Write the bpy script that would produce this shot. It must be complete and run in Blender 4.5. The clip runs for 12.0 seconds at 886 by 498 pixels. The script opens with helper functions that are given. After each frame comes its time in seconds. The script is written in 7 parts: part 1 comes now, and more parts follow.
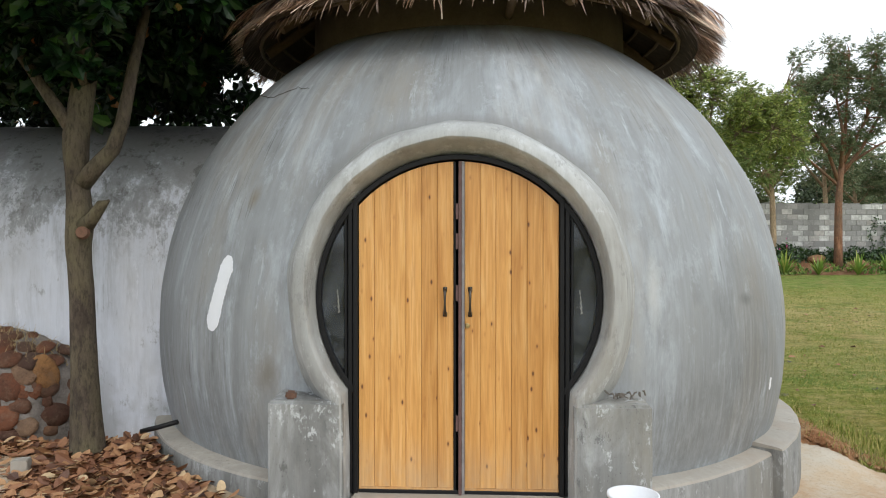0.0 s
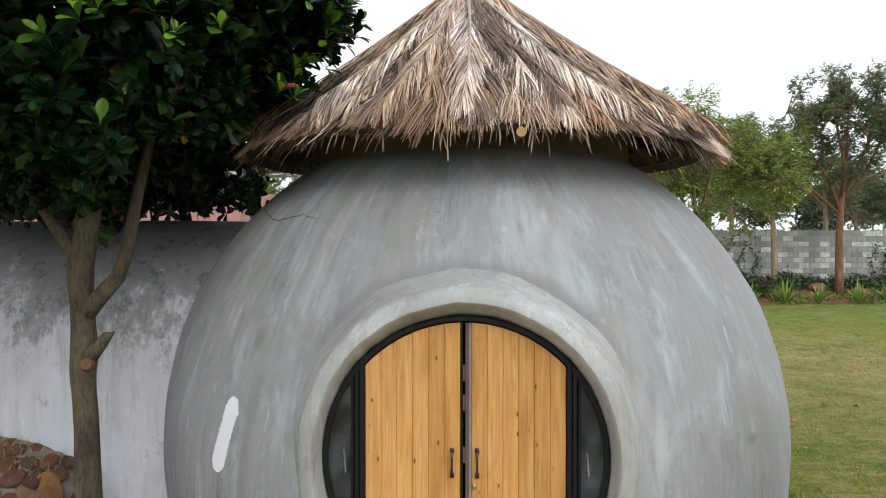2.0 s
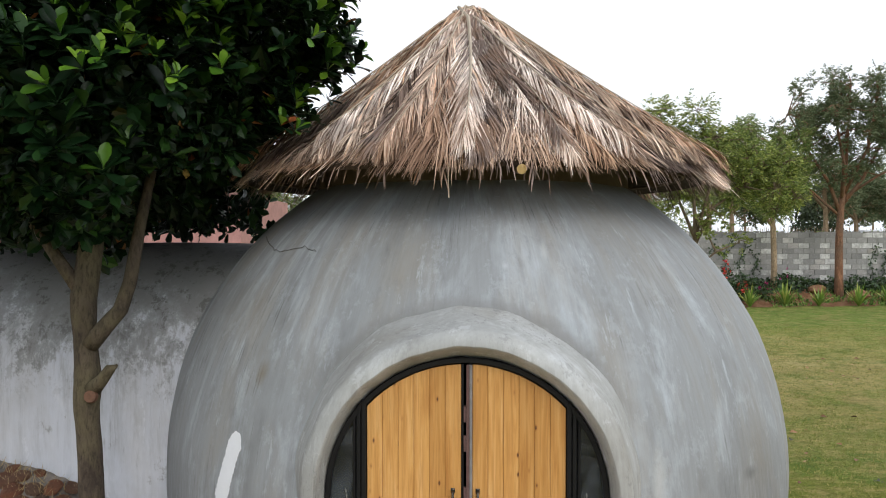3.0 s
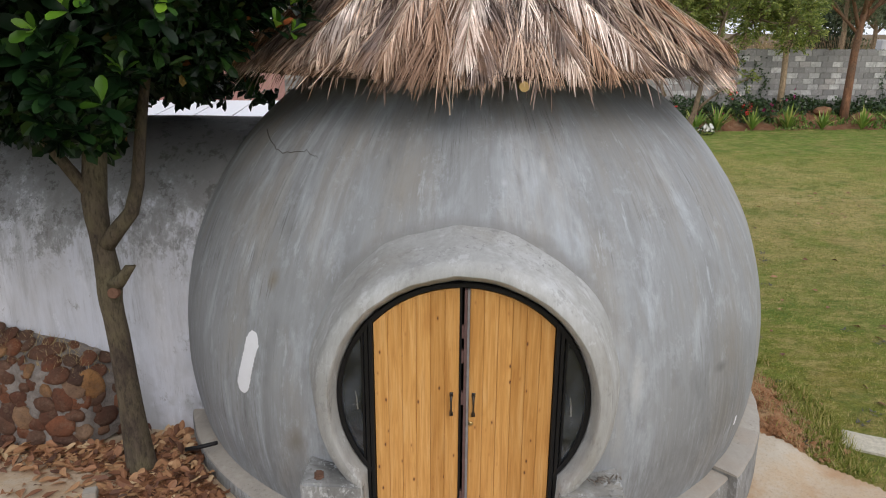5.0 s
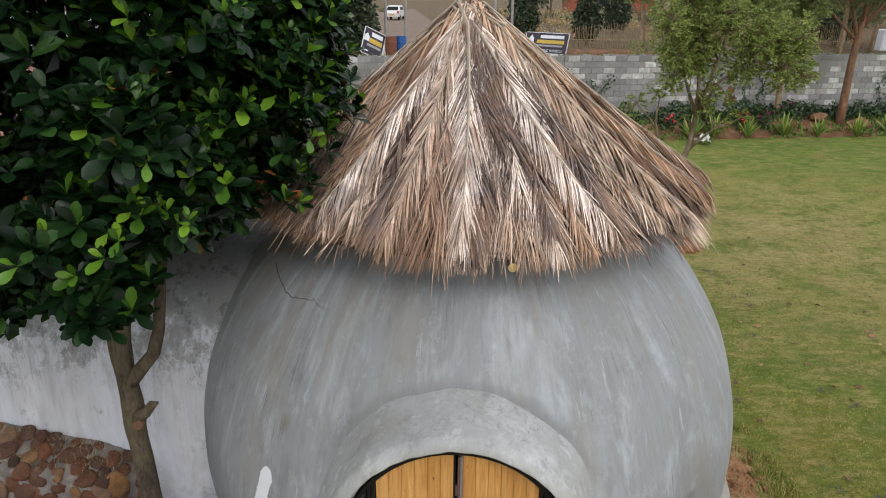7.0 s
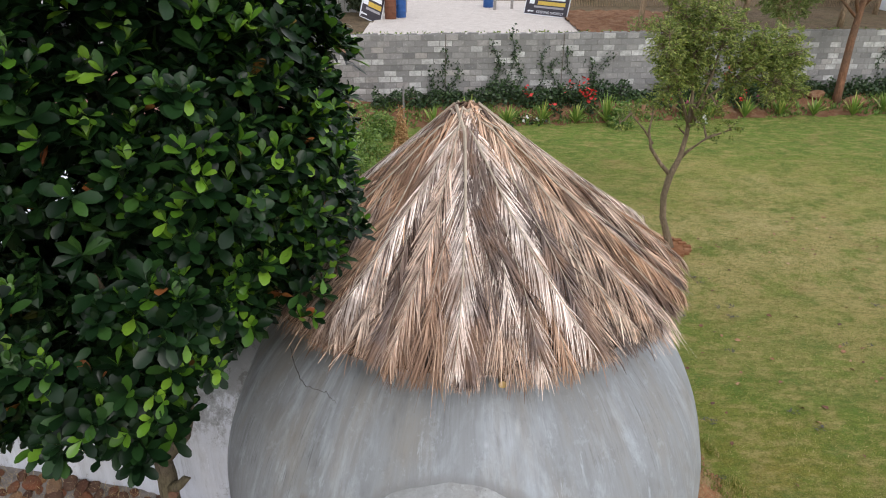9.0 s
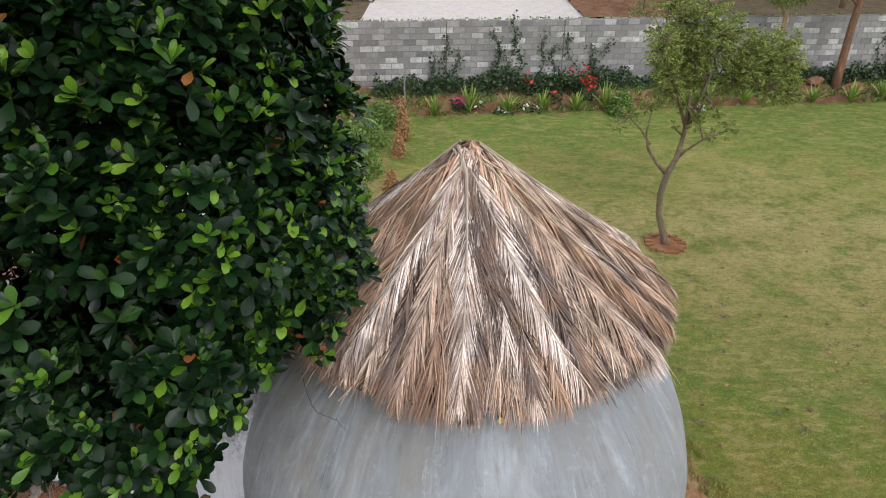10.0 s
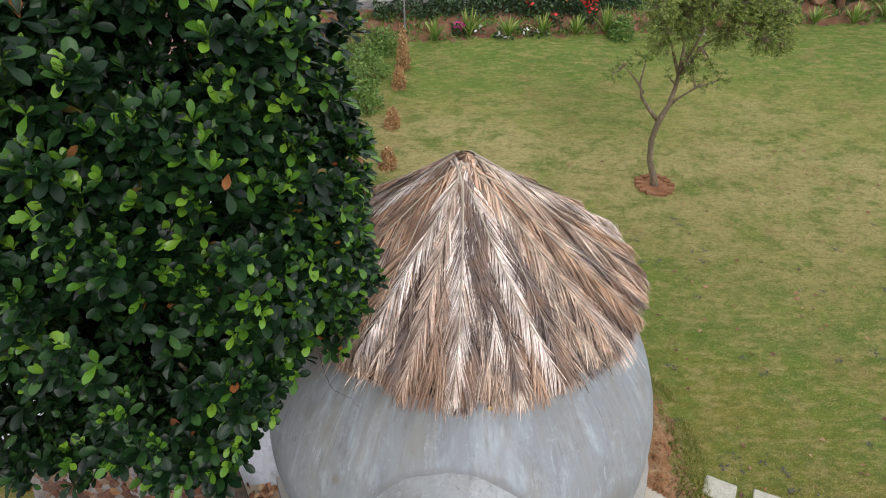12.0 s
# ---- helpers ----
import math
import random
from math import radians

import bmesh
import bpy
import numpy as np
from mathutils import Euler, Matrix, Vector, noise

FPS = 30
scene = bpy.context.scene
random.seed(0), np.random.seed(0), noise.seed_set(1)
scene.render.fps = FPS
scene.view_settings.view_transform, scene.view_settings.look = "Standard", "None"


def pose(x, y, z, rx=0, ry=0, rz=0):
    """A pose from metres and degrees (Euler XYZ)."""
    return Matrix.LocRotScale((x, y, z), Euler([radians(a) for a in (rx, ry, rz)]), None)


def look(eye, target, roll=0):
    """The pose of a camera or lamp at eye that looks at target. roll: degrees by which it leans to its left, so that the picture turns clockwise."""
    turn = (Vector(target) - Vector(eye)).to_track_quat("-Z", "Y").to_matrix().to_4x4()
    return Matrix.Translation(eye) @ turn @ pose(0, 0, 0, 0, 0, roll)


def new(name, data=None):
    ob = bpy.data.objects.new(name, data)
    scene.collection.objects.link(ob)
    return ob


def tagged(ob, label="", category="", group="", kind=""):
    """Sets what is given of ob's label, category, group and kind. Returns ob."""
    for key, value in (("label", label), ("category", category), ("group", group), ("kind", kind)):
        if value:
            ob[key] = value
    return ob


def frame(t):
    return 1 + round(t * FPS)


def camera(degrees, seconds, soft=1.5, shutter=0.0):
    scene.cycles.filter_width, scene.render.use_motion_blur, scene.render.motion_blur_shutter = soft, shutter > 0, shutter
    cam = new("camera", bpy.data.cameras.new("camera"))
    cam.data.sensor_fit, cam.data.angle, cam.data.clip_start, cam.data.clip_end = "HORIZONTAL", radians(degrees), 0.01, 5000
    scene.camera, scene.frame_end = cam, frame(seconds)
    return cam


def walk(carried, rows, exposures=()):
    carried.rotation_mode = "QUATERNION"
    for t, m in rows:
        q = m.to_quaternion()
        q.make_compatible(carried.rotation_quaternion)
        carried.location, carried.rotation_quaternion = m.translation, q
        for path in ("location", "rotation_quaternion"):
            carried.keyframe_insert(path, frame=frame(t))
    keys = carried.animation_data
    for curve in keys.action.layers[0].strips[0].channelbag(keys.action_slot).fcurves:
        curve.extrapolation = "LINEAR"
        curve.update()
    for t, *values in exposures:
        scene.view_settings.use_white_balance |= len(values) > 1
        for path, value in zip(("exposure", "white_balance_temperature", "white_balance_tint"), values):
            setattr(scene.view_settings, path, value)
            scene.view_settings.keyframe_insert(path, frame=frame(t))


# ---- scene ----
cam = camera(64.5, 12.0, soft=1.05, shutter=0.1)
METRES, EYE, TILT, LEAN, TURN = 8.15, 1.65, -0.5, 0.0, 0.0
ROWS = [
    (0.0, 0.0, 0.0, 0.0, 0.0, 0.0, -0.0),
    (0.5, -0.0002, -0.0005, 0.0367, -0.02, 0.02, -0.01),
    (1.0, -0.0037, -0.0018, 0.079, -0.01, 0.06, 0.02),
    (1.5, -0.0057, -0.0008, 0.1036, -0.02, 0.1, -0.0),
    (2.0, -0.0057, 0.0011, 0.1244, -0.03, 0.13, -0.02),
    (2.5, -0.0065, -0.0003, 0.1435, -0.02, 0.15, -0.0),
    (4.5, -0.0059, -0.0084, 0.236, -0.01, -10.67, -0.24),
    (5.0, -0.0072, -0.0072, 0.27, 0.02, -16.76, -0.32),
    (5.5, -0.0074, -0.0065, 0.3071, 0.04, -18.84, -0.32),
    (6.0, -0.0069, -0.0072, 0.3601, 0.06, -18.86, -0.32),
    (6.5, -0.0058, -0.0078, 0.4167, 0.06, -18.88, -0.31),
    (7.0, -0.0037, -0.0063, 0.4728, 0.07, -19.75, -0.35),
    (9.0, -0.0035, -0.0086, 0.6864, 0.09, -25.11, -0.44),
    (9.5, -0.0057, -0.0115, 0.7385, 0.09, -26.51, -0.47),
    (10.0, -0.0081, -0.0139, 0.7916, 0.1, -27.88, -0.49),
    (10.5, -0.009, -0.0167, 0.8439, 0.11, -29.26, -0.53),
    (11.0, -0.0085, -0.0196, 0.8953, 0.11, -31.45, -0.5),
    (11.5, -0.0075, -0.0233, 0.9466, 0.13, -34.26, -0.42),
    (12.0, -0.0061, -0.0274, 0.9982, 0.15, -37.12, -0.42),
]
walk(cam, [(t, pose(0, 0, EYE, TILT, LEAN, TURN) @ pose(METRES * x, METRES * y, METRES * z, 90 + pitch, roll, yaw)) for t, x, y, z, yaw, pitch, roll in ROWS],
     exposures=((0.0, 0.24, 6500, 8), (2.5, 0.1, 6500, 9), (5.0, -0.08, 6620, 14), (7.0, -0.05, 6540, 12), (9.0, 0.08, 6450, 14), (12.0, 0.14, 6350, 13)))

# ---------------------------------------------------------------- light
SUN_ELEVATION, SUN_ROTATION = radians(58), radians(150)
world = bpy.data.worlds.new("overcast_sky")
scene.world = world
world.use_nodes = True
wn, wl = world.node_tree.nodes, world.node_tree.links
wn.clear()
w_out = wn.new("ShaderNodeOutputWorld")
w_bg = wn.new("ShaderNodeBackground")
w_sky = wn.new("ShaderNodeTexSky")
w_sky.sky_type, w_sky.sun_disc = "NISHITA", False
w_sky.sun_elevation, w_sky.sun_rotation = SUN_ELEVATION, SUN_ROTATION
w_grey = wn.new("ShaderNodeHueSaturation")
w_grey.inputs["Saturation"].default_value = 0.25
w_grey.inputs["Value"].default_value = 0.1
w_cloud = wn.new("ShaderNodeTexNoise")
w_cloud.inputs["Scale"].default_value = 1.6
w_cloud.inputs["Detail"].default_value = 5
w_ramp = wn.new("ShaderNodeValToRGB")
w_ramp.color_ramp.elements[0].position, w_ramp.color_ramp.elements[0].color = 0.3, (0.84, 0.92, 1.03, 1)
w_ramp.color_ramp.elements[1].position, w_ramp.color_ramp.elements[1].color = 0.62, (0.98, 1.0, 1.03, 1)
w_mix = wn.new("ShaderNodeMix")
w_mix.data_type = "RGBA"
w_mix.inputs[0].default_value = 0.8
wl.new(w_sky.outputs[0], w_grey.inputs["Color"])
wl.new(w_cloud.outputs["Fac"], w_ramp.inputs[0])
wl.new(w_grey.outputs[0], w_mix.inputs[6])
wl.new(w_ramp.outputs[0], w_mix.inputs[7])
wl.new(w_mix.outputs[2], w_bg.inputs["Color"])
w_bg.inputs["Strength"].default_value = 1.25
wl.new(w_bg.outputs[0], w_out.inputs[0])

sun = new("sun", bpy.data.lights.new("sun", "SUN"))
sun.data.energy, sun.data.angle, sun.data.color = 1.0, radians(25), (1.0, 0.96, 0.9)
sun.matrix_world = look((6, -8, 14), (0, 7, 0))

# ---------------------------------------------------------------- helpers


class Shape:
    """Vertices and faces gathered for one mesh."""

    def __init__(self):
        self.v, self.f, self.m = [], [], []

    def add(self, verts, faces, mat=0):
        o = len(self.v)
        self.v += [tuple(p) for p in verts]
        for f in faces:
            self.f.append([o + i for i in f])
            self.m.append(mat)

    def box(self, lo, hi, mat=0):
        (a, b, c), (d, e, g) = lo, hi
        self.add([(a, b, c), (d, b, c), (d, e, c), (a, e, c), (a, b, g), (d, b, g), (d, e, g), (a, e, g)],
                 [(3, 2, 1, 0), (4, 5, 6, 7), (0, 1, 5, 4), (1, 2, 6, 5), (2, 3, 7, 6), (3, 0, 4, 7)], mat)

    def tube(self, path, radii, sides=8, mat=0, caps=True):
        o = len(self.v)
        n = len(path)
        for i, p in enumerate(path):
            p = Vector(p)
            d = (Vector(path[min(i + 1, n - 1)]) - Vector(path[max(i - 1, 0)])).normalized()
            ref = Vector((1, 0, 0)) if abs(d.x) < 0.8 else Vector((0, 1, 0))
            a = d.cross(ref).normalized()
            b = d.cross(a)
            for k in range(sides):
                w = 2 * math.pi * k / sides
                self.v.append(tuple(p + (a * math.cos(w) + b * math.sin(w)) * radii[i]))
        for i in range(n - 1):
            for k in range(sides):
                k2 = (k + 1) % sides
                self.f.append([o + i * sides + k, o + i * sides + k2, o + (i + 1) * sides + k2, o + (i + 1) * sides + k])
                self.m.append(mat)
        if caps:
            self.f.append([o + k for k in range(sides)][::-1])
            self.f.append([o + (n - 1) * sides + k for k in range(sides)])
            self.m += [mat, mat]

    def grid(self, rows, mat=0, closed=False):
        """A sheet through rows of points."""
        o, c = len(self.v), len(rows[0])
        for r in rows:
            self.v += [tuple(p) for p in r]
        for i in range(len(rows) - 1):
            for k in range(c if closed else c - 1):
                k2 = (k + 1) % c
                self.f.append([o + i * c + k, o + i * c + k2, o + (i + 1) * c + k2, o + (i + 1) * c + k])
                self.m.append(mat)

    def mesh(self, name, mats, smooth=False):
        me = bpy.data.meshes.new(name)
        me.from_pydata(self.v, [], self.f)
        for mt in (mats if isinstance(mats, (list, tuple)) else [mats]):
            me.materials.append(mt)
        if any(self.m):
            me.polygons.foreach_set("material_index", self.m)
        if smooth:
            me.polygons.foreach_set("use_smooth", [True] * len(me.polygons))
        me.update()
        return me


def part(name, shape, mats, parent=None, label="", smooth=False):
    """One mesh object, under a thing or a part where one is given."""
    ob = new(name, shape.mesh(name, mats, smooth) if isinstance(shape, Shape) else shape)
    if parent is not None:
        ob.parent = parent
    if label:
        tagged(ob, label)
    return ob


def bevel(ob, width, segments=2):
    m = ob.modifiers.new("edge", "BEVEL")
    m.width, m.segments, m.limit_method = width, segments, "ANGLE"
    return ob


def smoothed(ob, angle=40):
    for p in ob.data.polygons:
        p.use_smooth = True
    ob.data.set_sharp_from_angle(angle=radians(angle))
    return ob


# ---------------------------------------------------------------- materials
class Nodes:
    def __init__(self, name, rough=0.8, metal=0.0, spec=0.3):
        self.mat = bpy.data.materials.new(name)
        self.mat.use_nodes = True
        self.n, self.l = self.mat.node_tree.nodes, self.mat.node_tree.links
        self.b = self.n["Principled BSDF"]
        self.b.inputs["Roughness"].default_value = rough
        self.b.inputs["Metallic"].default_value = metal
        self.b.inputs["Specular IOR Level"].default_value = spec
        self.pos = self.n.new("ShaderNodeTexCoord").outputs["Object"]

    def world_pos(self):
        self.pos = self.n.new("ShaderNodeNewGeometry").outputs["Position"]
        return self

    def meridians(self, radius, height):
        """Place on a dome as turn round its axis and length up its side."""
        x, y, z = (self.axis(i) for i in range(3))
        flat = self.n.new("ShaderNodeCombineXYZ")
        self.l.new(x, flat.inputs[0])
        self.l.new(y, flat.inputs[1])
        far = self.n.new("ShaderNodeVectorMath")
        far.operation = "LENGTH"
        self.l.new(flat.outputs[0], far.inputs[0])
        unit = self.n.new("ShaderNodeVectorMath")
        unit.operation = "NORMALIZE"
        self.l.new(flat.outputs[0], unit.inputs[0])
        turn = self.n.new("ShaderNodeVectorMath")
        turn.operation = "SCALE"
        turn.inputs["Scale"].default_value = radius
        self.l.new(unit.outputs[0], turn.inputs[0])
        rise = self.n.new("ShaderNodeMath")
        rise.operation = "SUBTRACT"
        rise.inputs[1].default_value = height
        self.l.new(z, rise.inputs[0])
        arc = self.n.new("ShaderNodeMath")
        arc.operation = "ARCTAN2"
        self.l.new(rise.outputs[0], arc.inputs[0])
        self.l.new(far.outputs["Value"], arc.inputs[1])
        up = self.n.new("ShaderNodeMath")
        up.operation = "MULTIPLY"
        up.inputs[1].default_value = radius
        self.l.new(arc.outputs[0], up.inputs[0])
        split = self.n.new("ShaderNodeSeparateXYZ")
        self.l.new(turn.outputs[0], split.inputs[0])
        out = self.n.new("ShaderNodeCombineXYZ")
        self.l.new(split.outputs[0], out.inputs[0])
        self.l.new(split.outputs[1], out.inputs[1])
        self.l.new(up.outputs[0], out.inputs[2])
        return out.outputs[0]

    def stretch(self, sx, sy, sz):
        m = self.n.new("ShaderNodeMapping")
        m.inputs["Scale"].default_value = (sx, sy, sz)
        self.l.new(self.pos, m.inputs["Vector"])
        return m.outputs[0]

    def noise(self, scale, detail=4, rough=0.6, pos=None, distort=0.0):
        t = self.n.new("ShaderNodeTexNoise")
        t.inputs["Scale"].default_value, t.inputs["Detail"].default_value = scale, detail
        t.inputs["Roughness"].default_value, t.inputs["Distortion"].default_value = rough, distort
        self.l.new(pos or self.pos, t.inputs["Vector"])
        return t.outputs["Fac"]

    def cells(self, scale, pos=None, feature="F1", out="Distance"):
        t = self.n.new("ShaderNodeTexVoronoi")
        t.feature = feature
        t.inputs["Scale"].default_value = scale
        self.l.new(pos or self.pos, t.inputs["Vector"])
        return t.outputs[out]

    def ramp(self, fac, stops):
        r = self.n.new("ShaderNodeValToRGB")
        e = r.color_ramp.elements
        while len(e) < len(stops):
            e.new(0.5)
        for k, (p, c) in enumerate(stops):
            e[k].position = p
            e[k].color = (*c, 1) if isinstance(c, tuple) else (c, c, c, 1)
        self.l.new(fac, r.inputs[0])
        return r.outputs[0]

    def mix(self, fac, a, b, how="MIX"):
        m = self.n.new("ShaderNodeMix")
        m.data_type, m.blend_type = "RGBA", how
        for sock, v in ((m.inputs[0], fac), (m.inputs[6], a), (m.inputs[7], b)):
            if isinstance(v, (int, float)):
                sock.default_value = v if sock == m.inputs[0] else (v, v, v, 1)
            elif isinstance(v, tuple):
                sock.default_value = (*v, 1)
            else:
                self.l.new(v, sock)
        return m.outputs[2]

    def island(self):
        return self.n.new("ShaderNodeNewGeometry").outputs["Random Per Island"]

    def thing(self):
        return self.n.new("ShaderNodeObjectInfo").outputs["Random"]

    def axis(self, which):
        s = self.n.new("ShaderNodeSeparateXYZ")
        self.l.new(self.pos, s.inputs[0])
        return s.outputs[which]

    def map(self, v, a, b, c=0.0, d=1.0):
        m = self.n.new("ShaderNodeMapRange")
        m.inputs[1].default_value, m.inputs[2].default_value = a, b
        m.inputs[3].default_value, m.inputs[4].default_value = c, d
        self.l.new(v, m.inputs[0])
        return m.outputs[0]

    def far(self, point, scale=(1, 1, 1)):
        """Distance from a point, with the axes stretched."""
        a = self.n.new("ShaderNodeVectorMath")
        a.operation = "MULTIPLY"
        self.l.new(self.pos, a.inputs[0])
        a.inputs[1].default_value = scale
        d = self.n.new("ShaderNodeVectorMath")
        d.operation = "DISTANCE"
        self.l.new(a.outputs[0], d.inputs[0])
        d.inputs[1].default_value = tuple(p * q for p, q in zip(point, scale))
        return d.outputs["Value"]

    def bump(self, height, strength=0.3, distance=0.01):
        b = self.n.new("ShaderNodeBump")
        b.inputs["Strength"].default_value, b.inputs["Distance"].default_value = strength, distance
        self.l.new(height, b.inputs["Height"])
        self.l.new(b.outputs[0], self.b.inputs["Normal"])
        return self

    def colour(self, c):
        if isinstance(c, tuple):
            self.b.inputs["Base Color"].default_value = (*c, 1)
        else:
            self.l.new(c, self.b.inputs["Base Color"])
        return self

    def rough(self, v):
        self.l.new(v, self.b.inputs["Roughness"])
        return self


def plain(name, colour, rough=0.7, metal=0.0, var=0.25, scale=6.0, bump=0.15):
    """A surface of one colour with grain and stains at two scales."""
    k = Nodes(name, rough, metal)
    dark = tuple(c * (1 - var) for c in colour)
    light = tuple(min(1, c * (1 + var)) for c in colour)
    a = k.ramp(k.noise(scale), [(0.3, dark), (0.7, light)])
    b = k.mix(0.35, a, k.ramp(k.noise(scale * 9), [(0.3, dark), (0.7, light)]))
    k.colour(b).bump(k.noise(scale * 14), bump, 0.004)
    return k.mat


def make_plaster(name, base, light, dark, stain, patch=None, dome=None, speckle=0.0):
    k = Nodes(name, 0.75, spec=0.35)
    plain_pos = k.pos
    if dome:
        k.pos = k.meridians(*dome)
    big = k.ramp(k.noise(0.9, 6, 0.62, k.stretch(1, 1, 0.42)), [(0.3, dark), (0.46, base), (0.58, base), (0.74, light)])
    run = k.noise(2.6, 8, 0.7, k.stretch(1, 1, 0.3), 0.5)
    col = k.mix(k.ramp(run, [(0.5, 0.0), (0.68, 0.75)]), big, light)
    col = k.mix(k.ramp(k.noise(1.5, 6, 0.66, k.stretch(1.2, 1.2, 0.4)), [(0.46, 0.0), (0.7, 0.75)]), col, stain)
    wash = k.noise(4.0, 8, 0.72, k.stretch(1, 1, 0.36), 0.4)
    col = k.mix(k.ramp(wash, [(0.25, 0.6), (0.45, 0.0)]), col, dark)
    brush = k.noise(19, 7, 0.78, k.stretch(1, 1, 0.06))
    col = k.mix(k.ramp(brush, [(0.44, 0.0), (0.7, 0.32)]), col, dark)
    fleck = k.noise(7, 8, 0.75, k.stretch(1, 1, 0.26))
    col = k.mix(k.ramp(fleck, [(0.6, 0.0), (0.68, 0.6)]), col, light)
    scratch = k.mix(1.0, k.ramp(k.noise(30, 5, 0.8, k.stretch(1, 1, 0.05)), [(0.56, 0.0), (0.64, 0.7)]), k.ramp(k.noise(1.3, 4), [(0.5, 0.0), (0.6, 1.0)]), "MULTIPLY")
    col = k.mix(scratch, col, tuple(c * 0.75 for c in dark))
    k.pos = plain_pos
    if speckle:
        # sharp-edged scraps of thin render and small pits
        col = k.mix(k.ramp(k.noise(5.5, 10, 0.8, k.stretch(1, 1, 0.55)), [(0.565, 0.0), (0.595, speckle)]), col, light)
        col = k.mix(k.ramp(k.noise(3.6, 10, 0.78, k.stretch(1.2, 1.2, 0.7)), [(0.575, 0.0), (0.61, speckle * 0.8)]), col, dark)
        col = k.mix(k.ramp(k.noise(60, 6, 0.8), [(0.3, speckle), (0.4, 0.0)]), col, tuple(c * 0.6 for c in dark))
    if patch:
        col = patch(k, col)
    k.colour(col)
    k.bump(k.mix(0.65, brush, k.noise(50, 5)), 0.22, 0.005)
    k.rough(k.ramp(run, [(0.3, 0.6), (0.7, 0.85)]))
    return k.mat


def dome_marks(k, col):
    """Darker band above the hood, darker streaks low down, small patches and stains."""
    rag = k.noise(5, 6, 0.7)
    ring = k.far((0, 0, 1.30), (1, 0, 1))
    wob = k.n.new("ShaderNodeMath")
    wob.operation = "MULTIPLY_ADD"
    k.l.new(k.noise(2.4, 5, 0.65), wob.inputs[0])
    wob.inputs[1].default_value = 0.2
    k.l.new(ring, wob.inputs[2])
    front = k.map(k.axis(1), -2.3, -2.5)
    band = k.ramp(wob.outputs[0], [(0.0, 0.0), (0.605, 0.0), (0.62, 0.75), (0.64, 0.55), (0.665, 0.0), (1.0, 0.0)])
    half = k.n.new("ShaderNodeMath")
    half.operation = "MULTIPLY"
    half.inputs[1].default_value = 0.48
    k.l.new(wob.outputs[0], half.inputs[0])
    k.l.new(half.outputs[0], band.node.inputs[0])
    up = k.ramp(k.map(k.axis(2), 1.7, 2.1), [(0.0, 0.0), (1.0, 1.0)])
    f = k.mix(1.0, k.mix(1.0, band, up, "MULTIPLY"), front, "MULTIPLY")
    col = k.mix(f, col, (0.2, 0.2, 0.195))
    streak = k.ramp(k.noise(16, 7, 0.8, k.stretch(1, 1, 0.07)), [(0.4, 0.25), (0.56, 1.0)])
    for point, size, amount in (((2.15, -2.1, 0.55), 0.95, 0.7), ((1.45, -2.6, 0.35), 0.5, 0.6), ((-1.7, -2.4, 0.4), 0.75, 0.6), ((-2.5, -1.6, 0.9), 0.7, 0.45)):
        near = k.ramp(k.map(k.far(point, (1, 1, 0.8)), size * 0.35, size), [(0.0, amount), (1.0, 0.0)])
        col = k.mix(k.mix(1.0, near, streak, "MULTIPLY"), col, (0.15, 0.155, 0.155))
    for point, scale, size, colour, amount in (((-1.515, -2.386, 1.985), (1, 1, 0.6), 0.075, (0.2, 0.165, 0.11), 0.7), ((2.1, -2.16, 1.235), (0.7, 0.7, 1.4), 0.08, (0.12, 0.12, 0.12), 0.6),
                                               ((0.27, -2.35, 2.74), (2.0, 2.0, 0.4), 0.055, (0.58, 0.6, 0.63), 0.45), ((0.56, -2.2, 2.84), (2.2, 1.0, 0.4), 0.07, (0.56, 0.56, 0.54), 0.4),
                                               ((1.29, -2.7, 1.35), (1.5, 1, 0.3), 0.1, (0.55, 0.55, 0.53), 0.5), ((-1.3, -2.7, 0.75), (1, 1, 0.8), 0.13, (0.17, 0.15, 0.12), 0.6)):
        d = k.n.new("ShaderNodeMath")
        d.operation = "MULTIPLY_ADD"
        k.l.new(rag, d.inputs[0])
        d.inputs[1].default_value = size * 1.2
        k.l.new(k.far(point, scale), d.inputs[2])
        col = k.mix(k.ramp(k.map(d.outputs[0], size * 0.75, size * 1.65), [(0.0, amount), (1.0, 0.0)]), col, colour)
    return col


